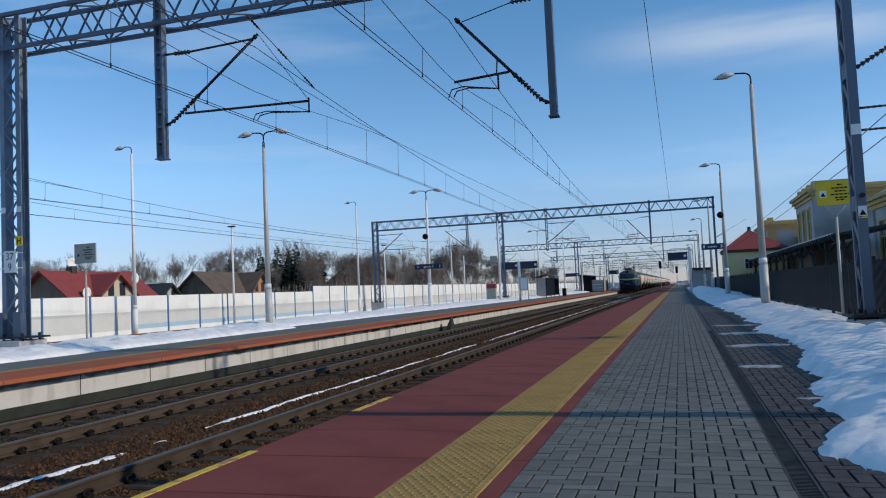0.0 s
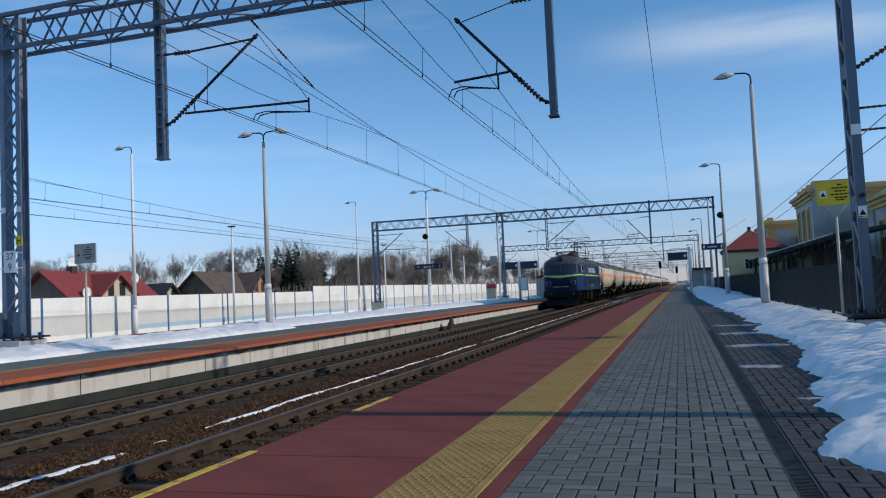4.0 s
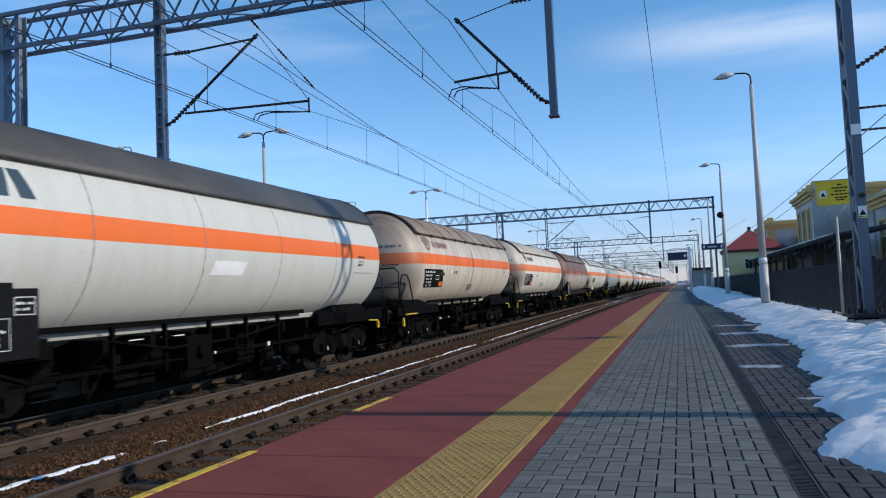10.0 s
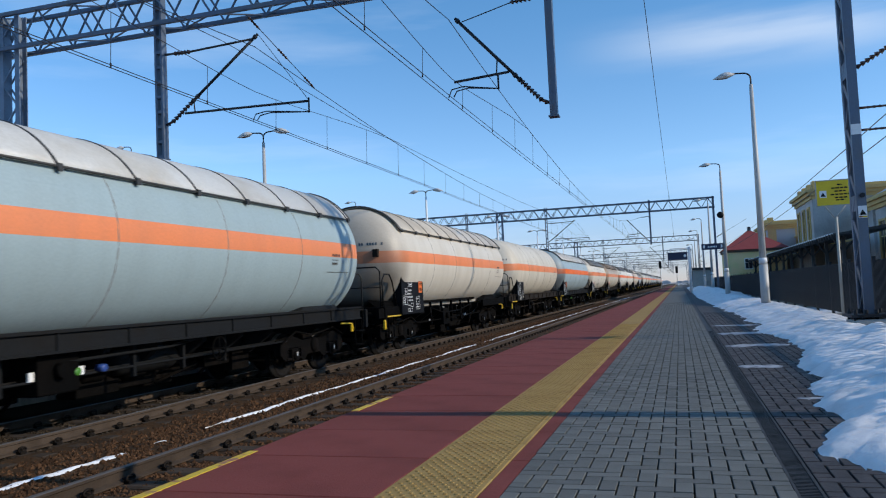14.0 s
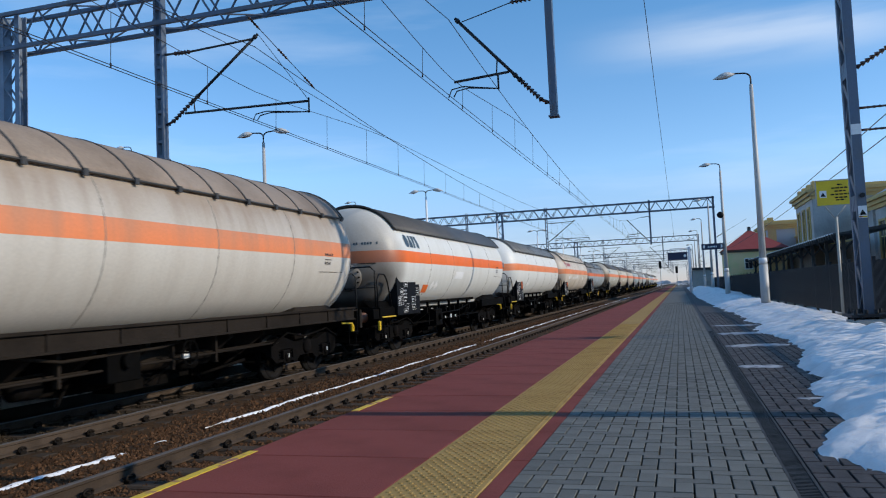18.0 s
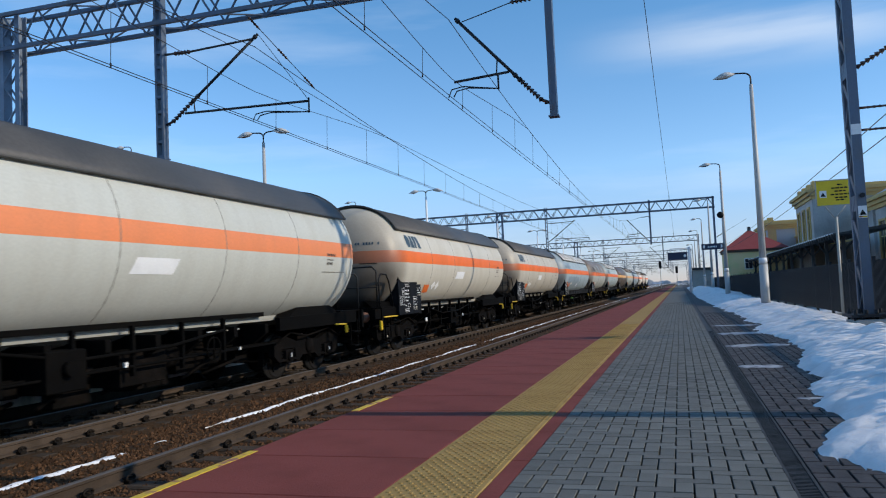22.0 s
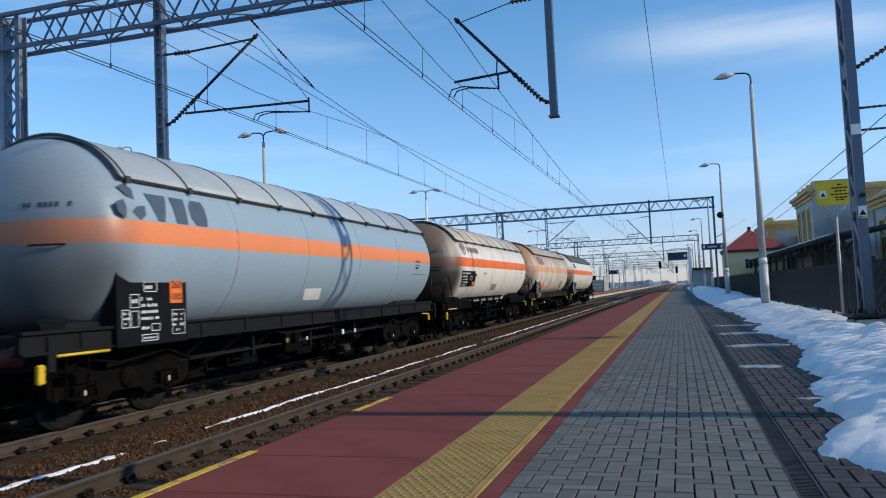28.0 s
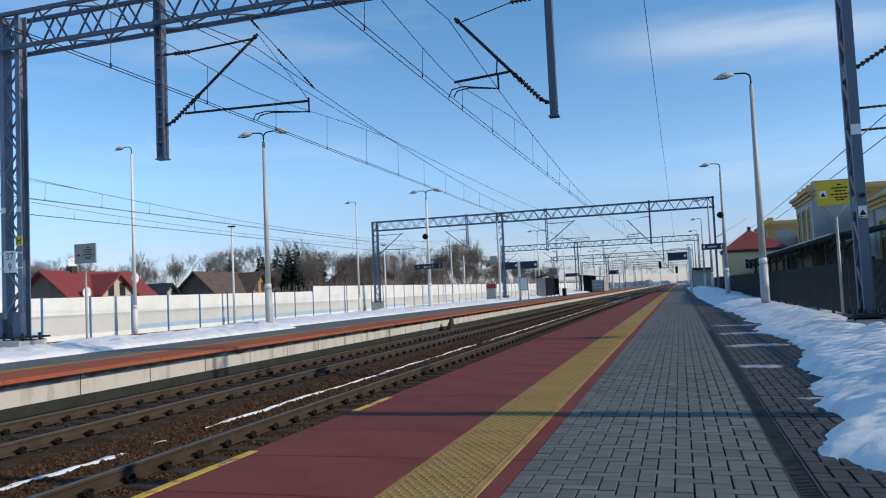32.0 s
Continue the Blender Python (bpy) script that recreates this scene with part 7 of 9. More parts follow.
def mark(wagon, y, a, m, label, shapes, k=40.0, size=1.0):
    """The owner's mark: each plain shape a painted piece of its own."""
    om = None
    for pts, hole in shapes:
        bm = BM()
        pts, hole = [(u * size, v * size) for u, v in pts], hole and [(u * size, v * size) for u, v in hole]
        flank_shape(bm, y, a, pts, hole, 0.007, k)
        if om is None:
            om = part("owner_mark", bm, m, wagon, label)
        else:
            part("mark_shape", bm, m, om)


def logo(kind, wagon, y, m):
    """Owner's mark as plain shapes in its colour on the flank."""
    if kind == "blocks":
        h = 0.42
        s = [([(0.1, 0), (0.3, 0), (0.37, 0.1), (0.37, 0.32), (0.28, h), (0.1, h), (0.0, 0.32), (0.0, 0.1)], None),
             ([(0.41, 0), (0.76, 0), (0.66, h), (0.51, h)], None),
             ([(0.82, 0.0), (0.98, 0.0), (1.02, h), (0.76, h)], None),
             ([(1.18, 0), (1.44, 0), (1.28, h), (1.06, h)], None)]
        mark(wagon, y + 0.1, 4.5, m, "dark row of four chunky shapes", s, 40.0, 0.87)
    elif kind == "ring":
        s = [(round_shape(0.3, 0.24, 0.27, 22), round_shape(0.3, 0.24, 0.2, 22)), (round_shape(0.3, 0.24, 0.14, 18), round_shape(0.3, 0.24, 0.07, 18)),
             ([(-0.06, 0.24), (0.04, 0.18), (0.04, 0.3)], None), ([(0.66, 0.24), (0.56, 0.3), (0.56, 0.18)], None), ([(0.24, 0.21), (0.36, 0.21), (0.36, 0.27), (0.24, 0.27)], None)]
        for j, wd in enumerate((0.11, 0.08, 0.15, 0.11, 0.15, 0.11)):
            u = 0.9 + j * 0.25
            s.append((round_shape(u, 0.17, 0.11, 10, wd / 0.12), None))
        mark(wagon, y, 5.0, m, "ring emblem with a row of small rounded shapes", s, 40.0, 1.12)
    elif kind == "blades":
        s = []
        for j in range(3):
            t = math.tau * j / 3 + math.pi / 2
            c, d = math.cos(t), math.sin(t)
            s.append(([(0.25 + u * c - v * d, 0.2 + u * d + v * c) for u, v in ((0.06, -0.09), (0.22, -0.12), (0.27, 0.0), (0.22, 0.12), (0.1, 0.02))], None))
        s += [([(0.56, 0.38), (0.96, 0.38), (0.82, 0.0), (0.7, 0.0)], None),
              ([(1.02, 0.38), (1.06, 0.0), (1.28, 0.0), (1.32, 0.38)], None),
              ([(1.38, 0.1), (1.47, 0.0), (1.7, 0.0), (1.73, 0.1), (1.73, 0.28), (1.7, 0.38), (1.47, 0.38), (1.38, 0.28)], None)]
        mark(wagon, y - 0.28, 0.6, m, "three-bladed emblem with three chunky shapes", s, 36.0, 1.25)
    elif kind == "banner":
        r = TR + 0.007
        bm = BM()
        arc_patch(bm, y, y + 0.35, 9, 21, r)
        om = part("owner_mark", bm, M["logo_red"], wagon, "red and blue banner")
        bm = BM()
        arc_patch(bm, y + 0.35, y + 1.95, 9, 21, r)
        part("mark_shape", bm, M["logo_blue"], om)
        for i in range(4):
            bm = BM()
            arc_patch(bm, y + 0.45 + i * 0.36, y + 0.7 + i * 0.36, 12, 18, r + 0.003)
            part("mark_shape", bm, M["tactile"], om)
        bm = BM()
        arc_patch(bm, y, y + 1.9, 3, 8.5, r)
        part("mark_shape", bm, M["tactile"], om)


def tank_wagon(spec, length, seed):
    """A bogie gas tank wagon. Local y runs backwards along the train, z from the rail."""
    rng = random.Random(seed)
    style = spec["style"]
    w = thing("tank_wagon", (0, 0, 0), spec["label"], "tank wagon", "tank wagons of the train")
    half = length / 2
    tail = spec.get("tail", 0.0)
    y0, y1 = -half + 1.95, half - 0.8 - tail
    tk = part("tank", cached(("tank", round(y0, 1), round(y1, 1)), lambda: tank_mesh(y0, y1)).copy(), None, w, spec.get("tank_label", ""))
    tk.data.materials.append(spec["paint"])
    # weld seams
    seam = weld_mesh()
    seam.materials.append(M["seam"] if sum(spec["base"]) > 1 else spec["paint"])
    for i in range(1, 5):
        part("weld_seam", seam, None, tk, at=(0, y0 + 0.5 + (y1 - y0 - 1.0) * i / 5, 0))
    if spec["shield"]:
        low = spec.get("low", 32)
        sm = cached(("shield", round(y0, 1), round(y1, 1), low), lambda: shield_mesh(y0 + 0.42, y1 - 0.35, low, TR + 0.06, 0, 0)).copy()
        sm.materials.append(M[spec["shield"]])
        sh = part("sun_shield", sm, None, w, spec.get("shield_label", ""))
        if spec.get("straps"):
            cnt = spec["straps"]
            st = cached(("strap", low), lambda: strap_mesh(low, TR + 0.06))
            for i in range(cnt):
                s_ = part("strap", st, None, sh, at=(0, y0 + 0.55 + (y1 - y0 - 1.05) * i / (cnt - 1), 0))
                if not st.materials:
                    st.materials.append(M["strap"])
        for yy in (y0 + 0.42, y1 - 0.35):
            bm = BM()
            pts = [((TR + 0.06) * math.cos(a), yy, TZ + (TR + 0.06) * math.sin(a)) for a in (radians(low + (180 - 2 * low) * i / 20) for i in range(21))]
            tube(bm, pts, 0.026, 5)
            part("shield_rim", bm, M["strap"], sh)
        for s in (-1, 1):
            bm = BM()
            q = radians(low)
            tube(bm, [(s * (TR + 0.065) * math.cos(q), y0 + 0.42, TZ + (TR + 0.065) * math.sin(q)), (s * (TR + 0.065) * math.cos(q), y1 - 0.35, TZ + (TR + 0.065) * math.sin(q))], 0.02, 5)
            part("edge_rail", bm, M["strap"], sh)
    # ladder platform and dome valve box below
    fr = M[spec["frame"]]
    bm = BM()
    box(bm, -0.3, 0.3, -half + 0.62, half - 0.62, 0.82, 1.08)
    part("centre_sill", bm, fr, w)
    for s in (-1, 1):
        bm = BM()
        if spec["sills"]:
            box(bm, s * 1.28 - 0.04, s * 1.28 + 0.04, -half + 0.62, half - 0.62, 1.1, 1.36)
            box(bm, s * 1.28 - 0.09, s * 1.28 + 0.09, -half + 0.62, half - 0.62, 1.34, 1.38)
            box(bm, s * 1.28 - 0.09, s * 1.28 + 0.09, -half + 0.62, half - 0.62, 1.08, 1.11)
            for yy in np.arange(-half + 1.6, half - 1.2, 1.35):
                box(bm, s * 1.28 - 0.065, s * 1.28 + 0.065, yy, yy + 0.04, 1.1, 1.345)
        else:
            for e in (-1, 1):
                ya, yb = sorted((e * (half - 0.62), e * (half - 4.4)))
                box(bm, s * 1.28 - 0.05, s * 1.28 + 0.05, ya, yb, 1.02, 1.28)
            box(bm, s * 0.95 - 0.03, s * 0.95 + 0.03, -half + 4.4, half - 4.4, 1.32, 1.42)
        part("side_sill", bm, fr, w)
    for e in (-1, 1):
        bm = BM()
        yy = e * (half - 0.62)
        box(bm, -1.36, 1.36, min(yy, yy - e * 0.12), max(yy, yy - e * 0.12), 0.86, 1.3)
        box(bm, -1.3, 1.3, min(yy - e * 0.1, yy - e * 1.25), max(yy - e * 0.1, yy - e * 1.25), 1.28, 1.31)
        part("headstock", bm, fr, w)
        # saddle that holds the tank over the bogie
        ya, yb = sorted((e * (half - 1.5), e * (half - 3.9)))
        for s in (-1, 1):
            bm = BM()
            q0, q1 = (0.1, 0.75) if e < 0 else (0.75, 0.1)
            hexa(bm, [(s * 1.1, ya - 0.2, 1.2), (s * 1.25, ya - 0.2, 1.2), (s * 1.25, yb + 0.2, 1.2), (s * 1.1, yb + 0.2, 1.2),
                      (s * 0.6, ya + q0, 1.52), (s * 1.1, ya + q0, 1.45), (s * 1.1, yb - q1, 1.45), (s * 0.6, yb - q1, 1.52)])
            part("saddle", bm, spec["saddle"], w)
        for s in (-1, 1):
            bf = part("buffer", cached(("buffer", spec["buffers"]), buffer_mesh), None, w, at=Matrix.Translation((s * 0.875, e * (half - 0.62), 1.06)) @ Matrix.Rotation(0 if e > 0 else math.pi, 4, "Z"))
            if not bf.data.materials:
                bf.data.materials.append(M[spec["buffers"]])
        bm = BM()
        tube(bm, [(0.25, e * (half - 0.6), 1.0), (0.28, e * (half - 0.35), 0.72), (0.25, e * (half - 0.1), 0.62), (0.2, e * half, 0.75)], 0.03)
        box(bm, -0.05, 0.05, min(e * (half - 0.6), e * (half - 0.1)), max(e * (half - 0.6), e * (half - 0.1)), 0.98, 1.1)
        part("coupling", bm, M["frame_black"], w)
    for s in (-1, 1):
        bm = BM()
        hexa(bm, [(s * 0.7, y0 + 0.6, 1.2), (s * 0.86, y0 + 0.6, 1.22), (s * 0.86, y1 - 0.5, 1.22), (s * 0.7, y1 - 0.5, 1.2),
                  (s * 0.7, y0 + 0.6, 1.36), (s * 0.86, y0 + 0.6, 1.36), (s * 0.86, y1 - 0.5, 1.36), (s * 0.7, y1 - 0.5, 1.36)])
        part("bearer", bm, fr if spec["sills"] else spec["paint"], w)
    cb = cached(("bearer", spec["frame"]), lambda: cross_bearer(fr))
    for k in range(8):
        part("cross_bearer", cb, None, w, at=(0, -half + 4.6 + (length - 9.2) * k / 7, 0))
    # end platform railings at the front
    if spec.get("rail", True):
        part("railing", cached("railing", lambda: railing_mesh(1.1, 1.2)), None, w, "black tubular end railing", at=(0, -half + 0.72, 1.3))
        for s in (-1, 1):
            bm = BM()
            tube(bm, [(s * 1.25, -half + 0.75, 1.3), (s * 1.25, -half + 0.75, 2.05), (s * 1.25, -half + 0.9, 2.2), (s * 1.25, -half + 1.3, 2.2), (s * 1.25, -half + 1.5, 2.0), (s * 1.27, -half + 1.75, 1.3)], 0.022)
            part("grab_rail", bm, M["black"], w)
    bm = BM()
    tube(bm, [(1.28, half - 0.75, 0.7), (1.28, half - 0.75, 2.1), (1.2, half - 0.75, 2.2), (1.2, half - 1.1, 2.2)], 0.02)
    part("grab_rail", bm, M["black"], w)
    bm = BM()
    tube(bm, [(-1.28, half - 0.75, 0.7), (-1.28, half - 0.75, 2.1), (-1.2, half - 0.75, 2.2)], 0.02)
    part("grab_rail", bm, M["black"], w)
    if tail:
        part("railing", cached("railing", lambda: railing_mesh(1.1, 1.2)), None, w, "black tubular end railing", at=(0, half - 0.72, 1.3))
        for s in (-1, 1):
            bm = BM()
            tube(bm, [(s * 1.25, half - 0.75, 1.3), (s * 1.25, half - 0.75, 2.25), (s * 1.25, half - 0.9, 2.4), (s * 1.25, half - 1.3, 2.4), (s * 1.25, half - 1.45, 2.2), (s * 1.27, half - 1.55, 1.3)], 0.022)
            part("grab_rail", bm, M["black"], w)
            bm = BM()
            box(bm, s * 1.1 - 0.09, s * 1.1 + 0.09, half - 0.74, half - 0.62, 1.75, 2.0, 0, 0.02)
            part("tail_board", bm, M["white"] if s < 0 else M["logo_red"], w, "red and white tail board")
    for e in (-1, 1):
        bm = BM()
        yy = e * (half - 1.15)
        for z in (0.45, 0.78):
            box(bm, 1.2, 1.42, yy - 0.2, yy + 0.2, z, z + 0.025)
        for d in (-0.2, 0.2):
            box(bm, 1.3, 1.33, yy + d - 0.015, yy + d + 0.015, 0.45, 1.1)
        part("step", bm, M["frame_black"], w)
    # brake gear: reservoir, cylinder, rods, hand wheel, valve box
    bm = BM()
    lathe(bm, [(-0.75, 0.02), (-0.72, 0.16), (-0.62, 0.2), (0.62, 0.2), (0.72, 0.16), (0.75, 0.02)], "y", 14, (0.62, rng.uniform(-0.6, 2.0), 0.78))
    part("air_reservoir", bm, fr, w)
    bm = BM()
    yv = rng.uniform(-1.8, 0.2)
    box(bm, 0.75, 1.2, yv - 0.35, yv + 0.35, 0.55, 1.1, 0, 0.02)
    rod(bm, (1.2, yv, 0.85), (1.3, yv, 0.85), 0.1, seg=12)
    part("valve_box", bm, M["frame_black"], w)
    for s in (0.4, 0.85, 1.1):
        bm = BM()
        rod(bm, (s, -half + 4, 0.72), (s, half - 4, 0.78), 0.022, seg=6)
        part("brake_rod", bm, fr, w)
    for k in range(5):
        bm = BM()
        yy = -2.4 + k * 1.2
        box(bm, 1.05, 1.12, yy, yy + 0.06, 0.6, 1.35)
        part("bracket", bm, fr, w)
    bm = BM()
    tube(bm, [(1.15, -2.5, 1.15), (1.18, -1.2, 0.95), (1.18, 0.8, 0.98), (1.15, 2.4, 1.15)], 0.025)
    part("air_pipe", bm, fr, w)
    yw = rng.uniform(0.4, 2.6)
    bm = BM()
    tube(bm, [(1.3, yw + 0.2 * math.cos(t), 0.85 + 0.2 * math.sin(t)) for t in (math.tau * i / 16 for i in range(17))], 0.016, 5)
    tube(bm, [(1.3, yw - 0.2, 0.85), (1.3, yw + 0.2, 0.85)], 0.012, 4)
    tube(bm, [(1.3, yw, 0.65), (1.3, yw, 1.05)], 0.012, 4)
    rod(bm, (0.9, yw, 0.85), (1.3, yw, 0.85), 0.02, seg=6)
    part("hand_wheel", bm, M["yellow"] if spec.get("slim") else M["frame_black"], w)
    # dark filler added between the bogies to block light below, shaped like levers, cylinders, trays
    rg = random.Random(seed + 300)
    span = half - 4.6
    y = -span
    while y < span:
        ln = rg.uniform(0.35, 1.1)
        z0, x0 = rg.uniform(0.22, 0.5), rg.uniform(-0.75, 0.35)
        bm = BM()
        box(bm, x0, x0 + rg.uniform(0.2, 0.6), y, y + ln, z0, rg.uniform(0.85, 1.0), 0, 0.015)
        part("brake_box", bm, M["bogie"], w)
        if rg.random() < 0.6:
            bm = BM()
            rod(bm, (rg.uniform(0.3, 0.9), y, 0.35), (rg.uniform(0.3, 0.9), y + ln, rg.uniform(0.4, 0.8)), 0.03, seg=6)
            part("brake_lever", bm, M["bogie"], w)
        if rg.random() < 0.45:
            bm = BM()
            lathe(bm, [(y + 0.05, 0.02), (y + 0.1, 0.13), (y + 0.5, 0.13), (y + 0.55, 0.02)], "y", 10, (rg.uniform(0.35, 0.8), 0, rg.uniform(0.55, 0.75)))
            part("brake_cylinder", bm, M["bogie"], w)
        y += ln * rg.uniform(0.75, 1.1)
    for k in range(3):
        bm = BM()
        yy = rng.uniform(-3, 3.2)
        s = rng.uniform(0.04, 0.1)
        box(bm, 1.12, 1.15, yy, yy + s, 0.75, 0.75 + s * 1.2)
        part("small_plate", bm, M["white"], w, "small white plate")
    # pale strips that paint sunlit edges onto the frame
    for k in range(3):
        bm = BM()
        yy = rg.uniform(-span, span - 1.0)
        box(bm, 1.0, 1.02, yy, yy + rg.uniform(0.3, 0.8), 1.12, 1.135)
        part("edge_strip", bm, M["pole_band"], w, "pale strip painted as a lit frame edge")
    yy = half - rng.uniform(0.9, 1.4)
    bm = BM()
    tube(bm, [(1.36, yy - 0.5, 1.02), (1.4, yy, 1.0), (1.42, yy + 0.06, 0.86)], 0.018)
    box(bm, 1.37, 1.41, yy - 0.02, yy + 0.09, 0.8, 0.97, 0, 0.015)
    part("brake_handle", bm, M["yellow"], w, "yellow brake handle")
    if spec.get("front_handle", True):
        bm = BM()
        yy = -half + 0.85
        box(bm, 1.37, 1.42, yy - 0.05, yy + 0.05, 0.72, 0.97, 0, 0.02)
        tube(bm, [(1.36, yy + 0.3, 1.05), (1.4, yy + 1.2, 1.05)], 0.022)
        part("brake_handle", bm, M["yellow"], w, "yellow brake handle")
    if spec.get("valves"):
        for k, mm in enumerate(("green_valve", "blue_valve")):
            bm = BM()
            lathe(bm, [(-0.08, 0.02), (-0.08, 0.055), (0.06, 0.055), (0.06, 0.02)], "x", 12, (1.15, -1.2 + k * 0.5, 0.8))
            part("valve", bm, M[mm], w, ("green valve", "blue valve")[k])
    # data board
    rn = random.Random(seed + 100)
    yb = -half + 2.55
    if spec["board"] == "flat":
        bm = BM()
        slant = spec.get("slant", -0.35)
        r = TR + 0.02
        big = spec["logo"] == "ring"
        lo, hi = (-47, -20) if big else (-40, -23)
        arc_patch(bm, yb + 0.3, yb + 2.2, lo, hi, r, slant, 6)
        db = part("data_board", bm, M["board"], w, "dark data panel on the tank")
        bm = BM()
        k_ = (hi - lo) / 20.0
        for i in range(5):
            dy = slant * (i + 0.4) / 5
            u = 0.4 + dy
            for c in range(3 if i < 4 else 5):
                for g in range(rn.randint(2, 4)):
                    arc_patch(bm, yb + u, yb + u + 0.035, lo + (1.5 + i * 3.7) * k_, lo + (3.3 + i * 3.7) * k_, r + 0.006, 0.008, 1)
                    u += 0.048
                u += 0.07
        for a in (0.0, 0.28):
            arc_patch(bm, yb + 1.25 + a, yb + 1.27 + a, lo + 9 * k_, lo + 14 * k_, r + 0.006, slant * 0.25, 1)
        for a in (9, 13.5):
            q = slant * (a - 9) / 20
            arc_patch(bm, yb + 1.25 + q, yb + 1.55 + q, lo + a * k_, lo + (a + 0.6) * k_, r + 0.006, 0, 1)
        tagged(part("lettering", bm, M["white"], db, "white small lettering bars"), kind="stuff")
        if big:
            bm = BM()
            arc_patch(bm, yb + 1.72, yb + 2.12, lo + 1.5 * k_, lo + 7 * k_, r + 0.007, slant * 0.3, 2)
            part("hazard_plate", bm, M["orange_plate"], db, "orange hazard plate")
            bm = BM()
            arc_patch(bm, yb + 1.62, yb + 2.1, lo + 14 * k_, lo + 17 * k_, r + 0.007, slant * 0.15, 1)
            part("small_plate", bm, M["dark_concrete"], db, "small grey plate")
            for k, mm in enumerate(("white", "logo_red", "black")):
                bm = BM()
                yy = -half + 5.4 + k * 0.3
                flank_shape(bm, yy, -27, [(0, 0.14), (0.2, 0.14), (0.12, 0.0)])
                part("hazard_mark", bm, M[mm], w, "small painted hazard mark")
        else:
            bm = BM()
            box(bm, 1.3, 1.33, yb + 0.5, yb + 0.86, 1.22, 1.62)
            part("hazard_plate", bm, M["orange_plate"], w, "orange hazard plate")
            for k in range(3):
                bm = BM()
                diamond(bm, 1.32, yb + 1.12 + k * 0.4, 1.42, 0.2)
                hd = part("hazard_diamond", bm, M["white"], w, "white hazard diamond")
                bm = BM()
                diamond(bm, 1.325, yb + 1.12 + k * 0.4, 1.46, 0.07)
                part("symbol", bm, M["black"], hd)
    else:
        wide = spec.get("board_w", 1.6)
        bm = BM()
        box(bm, 1.38, 1.42, yb - 0.3, yb - 0.3 + wide, 1.15, 2.36, 0, 0.006)
        box(bm, 1.15, 1.38, yb - 0.28, yb - 0.2, 1.2, 2.2)
        box(bm, 1.15, 1.38, yb - 0.4 + wide, yb - 0.32 + wide, 1.2, 2.2)
        bd = part("data_board", bm, M["board"], w, "black data board with white lettering")
        bm = BM()
        q = yb - 0.22
        label_bars(bm, 1.42, q, q + 0.62, 2.2, 2.32, 2, rn, 0.9)
        label_frame(bm, 1.42, q + 0.5, 1.93, 0.3, 0.15)
        label_bars(bm, 1.42, q + 0.53, q + 0.78, 1.95, 2.06, 1, rn, 0.9)
        label_frame(bm, 1.42, q + 0.2, 1.7, 0.2, 0.2)
        label_bars(bm, 1.42, q + 0.24, q + 0.37, 1.74, 1.87, 1, rn, 1)
        label_frame(bm, 1.42, q + 0.02, 1.42, 0.17, 0.26)
        label_bars(bm, 1.42, q + 0.05, q + 0.17, 1.45, 1.66, 3, rn, 0.9)
        label_frame(bm, 1.42, q + 0.21, 1.42, 0.17, 0.24)
        label_bars(bm, 1.42, q + 0.44, q + 0.84, 1.5, 1.88, 3, rn, 0.95)
        label_bars(bm, 1.42, q + 0.44, q + 0.62, 1.36, 1.45, 1, rn, 0.95)
        label_frame(bm, 1.42, q + 0.66, 1.35, 0.2, 0.11)
        label_frame(bm, 1.42, q + 0.44, 1.21, 0.36, 0.1)
        label_bars(bm, 1.42, q + 0.47, q + 0.77, 1.23, 1.29, 1, rn, 1)
        if wide > 1.5:
            label_bars(bm, 1.42, yb + 0.95, yb + 1.22, 1.3, 1.62, 4, rn)
            label_frame(bm, 1.42, yb + 0.93, 1.27, 0.32, 0.38, 0.008)
        if spec["logo"] == "blocks":
            hy = yb - 0.3 + wide
            label_bars(bm, 1.4, hy + 0.06, hy + 0.32, 1.72, 1.86, 2, rn, 0.95)
            label_frame(bm, 1.4, hy + 0.03, 1.68, 0.32, 0.22)
            side = BM()
            box(side, 1.36, 1.4, hy + 0.003, hy + 0.4, 1.15, 2.0, 0, 0.006)
            part("side_plate", side, M["board"], w, "smaller black plate beside the data board", (0, -0.06, -0.09))
        tagged(part("lettering", bm, M["white"], bd, "white small lettering bars"), kind="stuff")
        bd.matrix_basis = Matrix.Translation((0, -0.06, -0.09))
        if spec.get("hazard", True):
            bm = BM()
            hy = yb - 0.72 + wide
            box(bm, 1.42, 1.43, hy, hy + 0.3, 1.75, 2.12)
            hp = part("hazard_plate", bm, M["orange_plate"], bd, "orange hazard plate")
            for k, s in enumerate(("268", "1005")):
                t = cached(("txt", s), lambda: text_curve(s))
                tx = new("hazard_number", t)
                tx.parent = bd
                tx.matrix_basis = Matrix.Translation((1.433, hy + 0.15, 2.025 - k * 0.18)) @ Matrix(((0, 0, 1, 0), (1, 0, 0, 0), (0, 1, 0, 0), (0, 0, 0, 1)))
        if spec.get("diamonds"):
            for dy, dz in ((0.55, 2.02), (0.91, 2.02), (0.9, 1.5)):
                bm = BM()
                diamond(bm, 1.421, yb + dy, dz, 0.16)
                part("hazard_diamond", bm, M["white"], bd, "white hazard diamond")
    if spec.get("logo"):
        logo(spec["logo"], w, -half + spec.get("logo_y", 2.7), M[spec.get("ink", "navy")])
    # small inscriptions near the rear end and by the middle
    bm = BM()
    ri = half - tail - 2.6
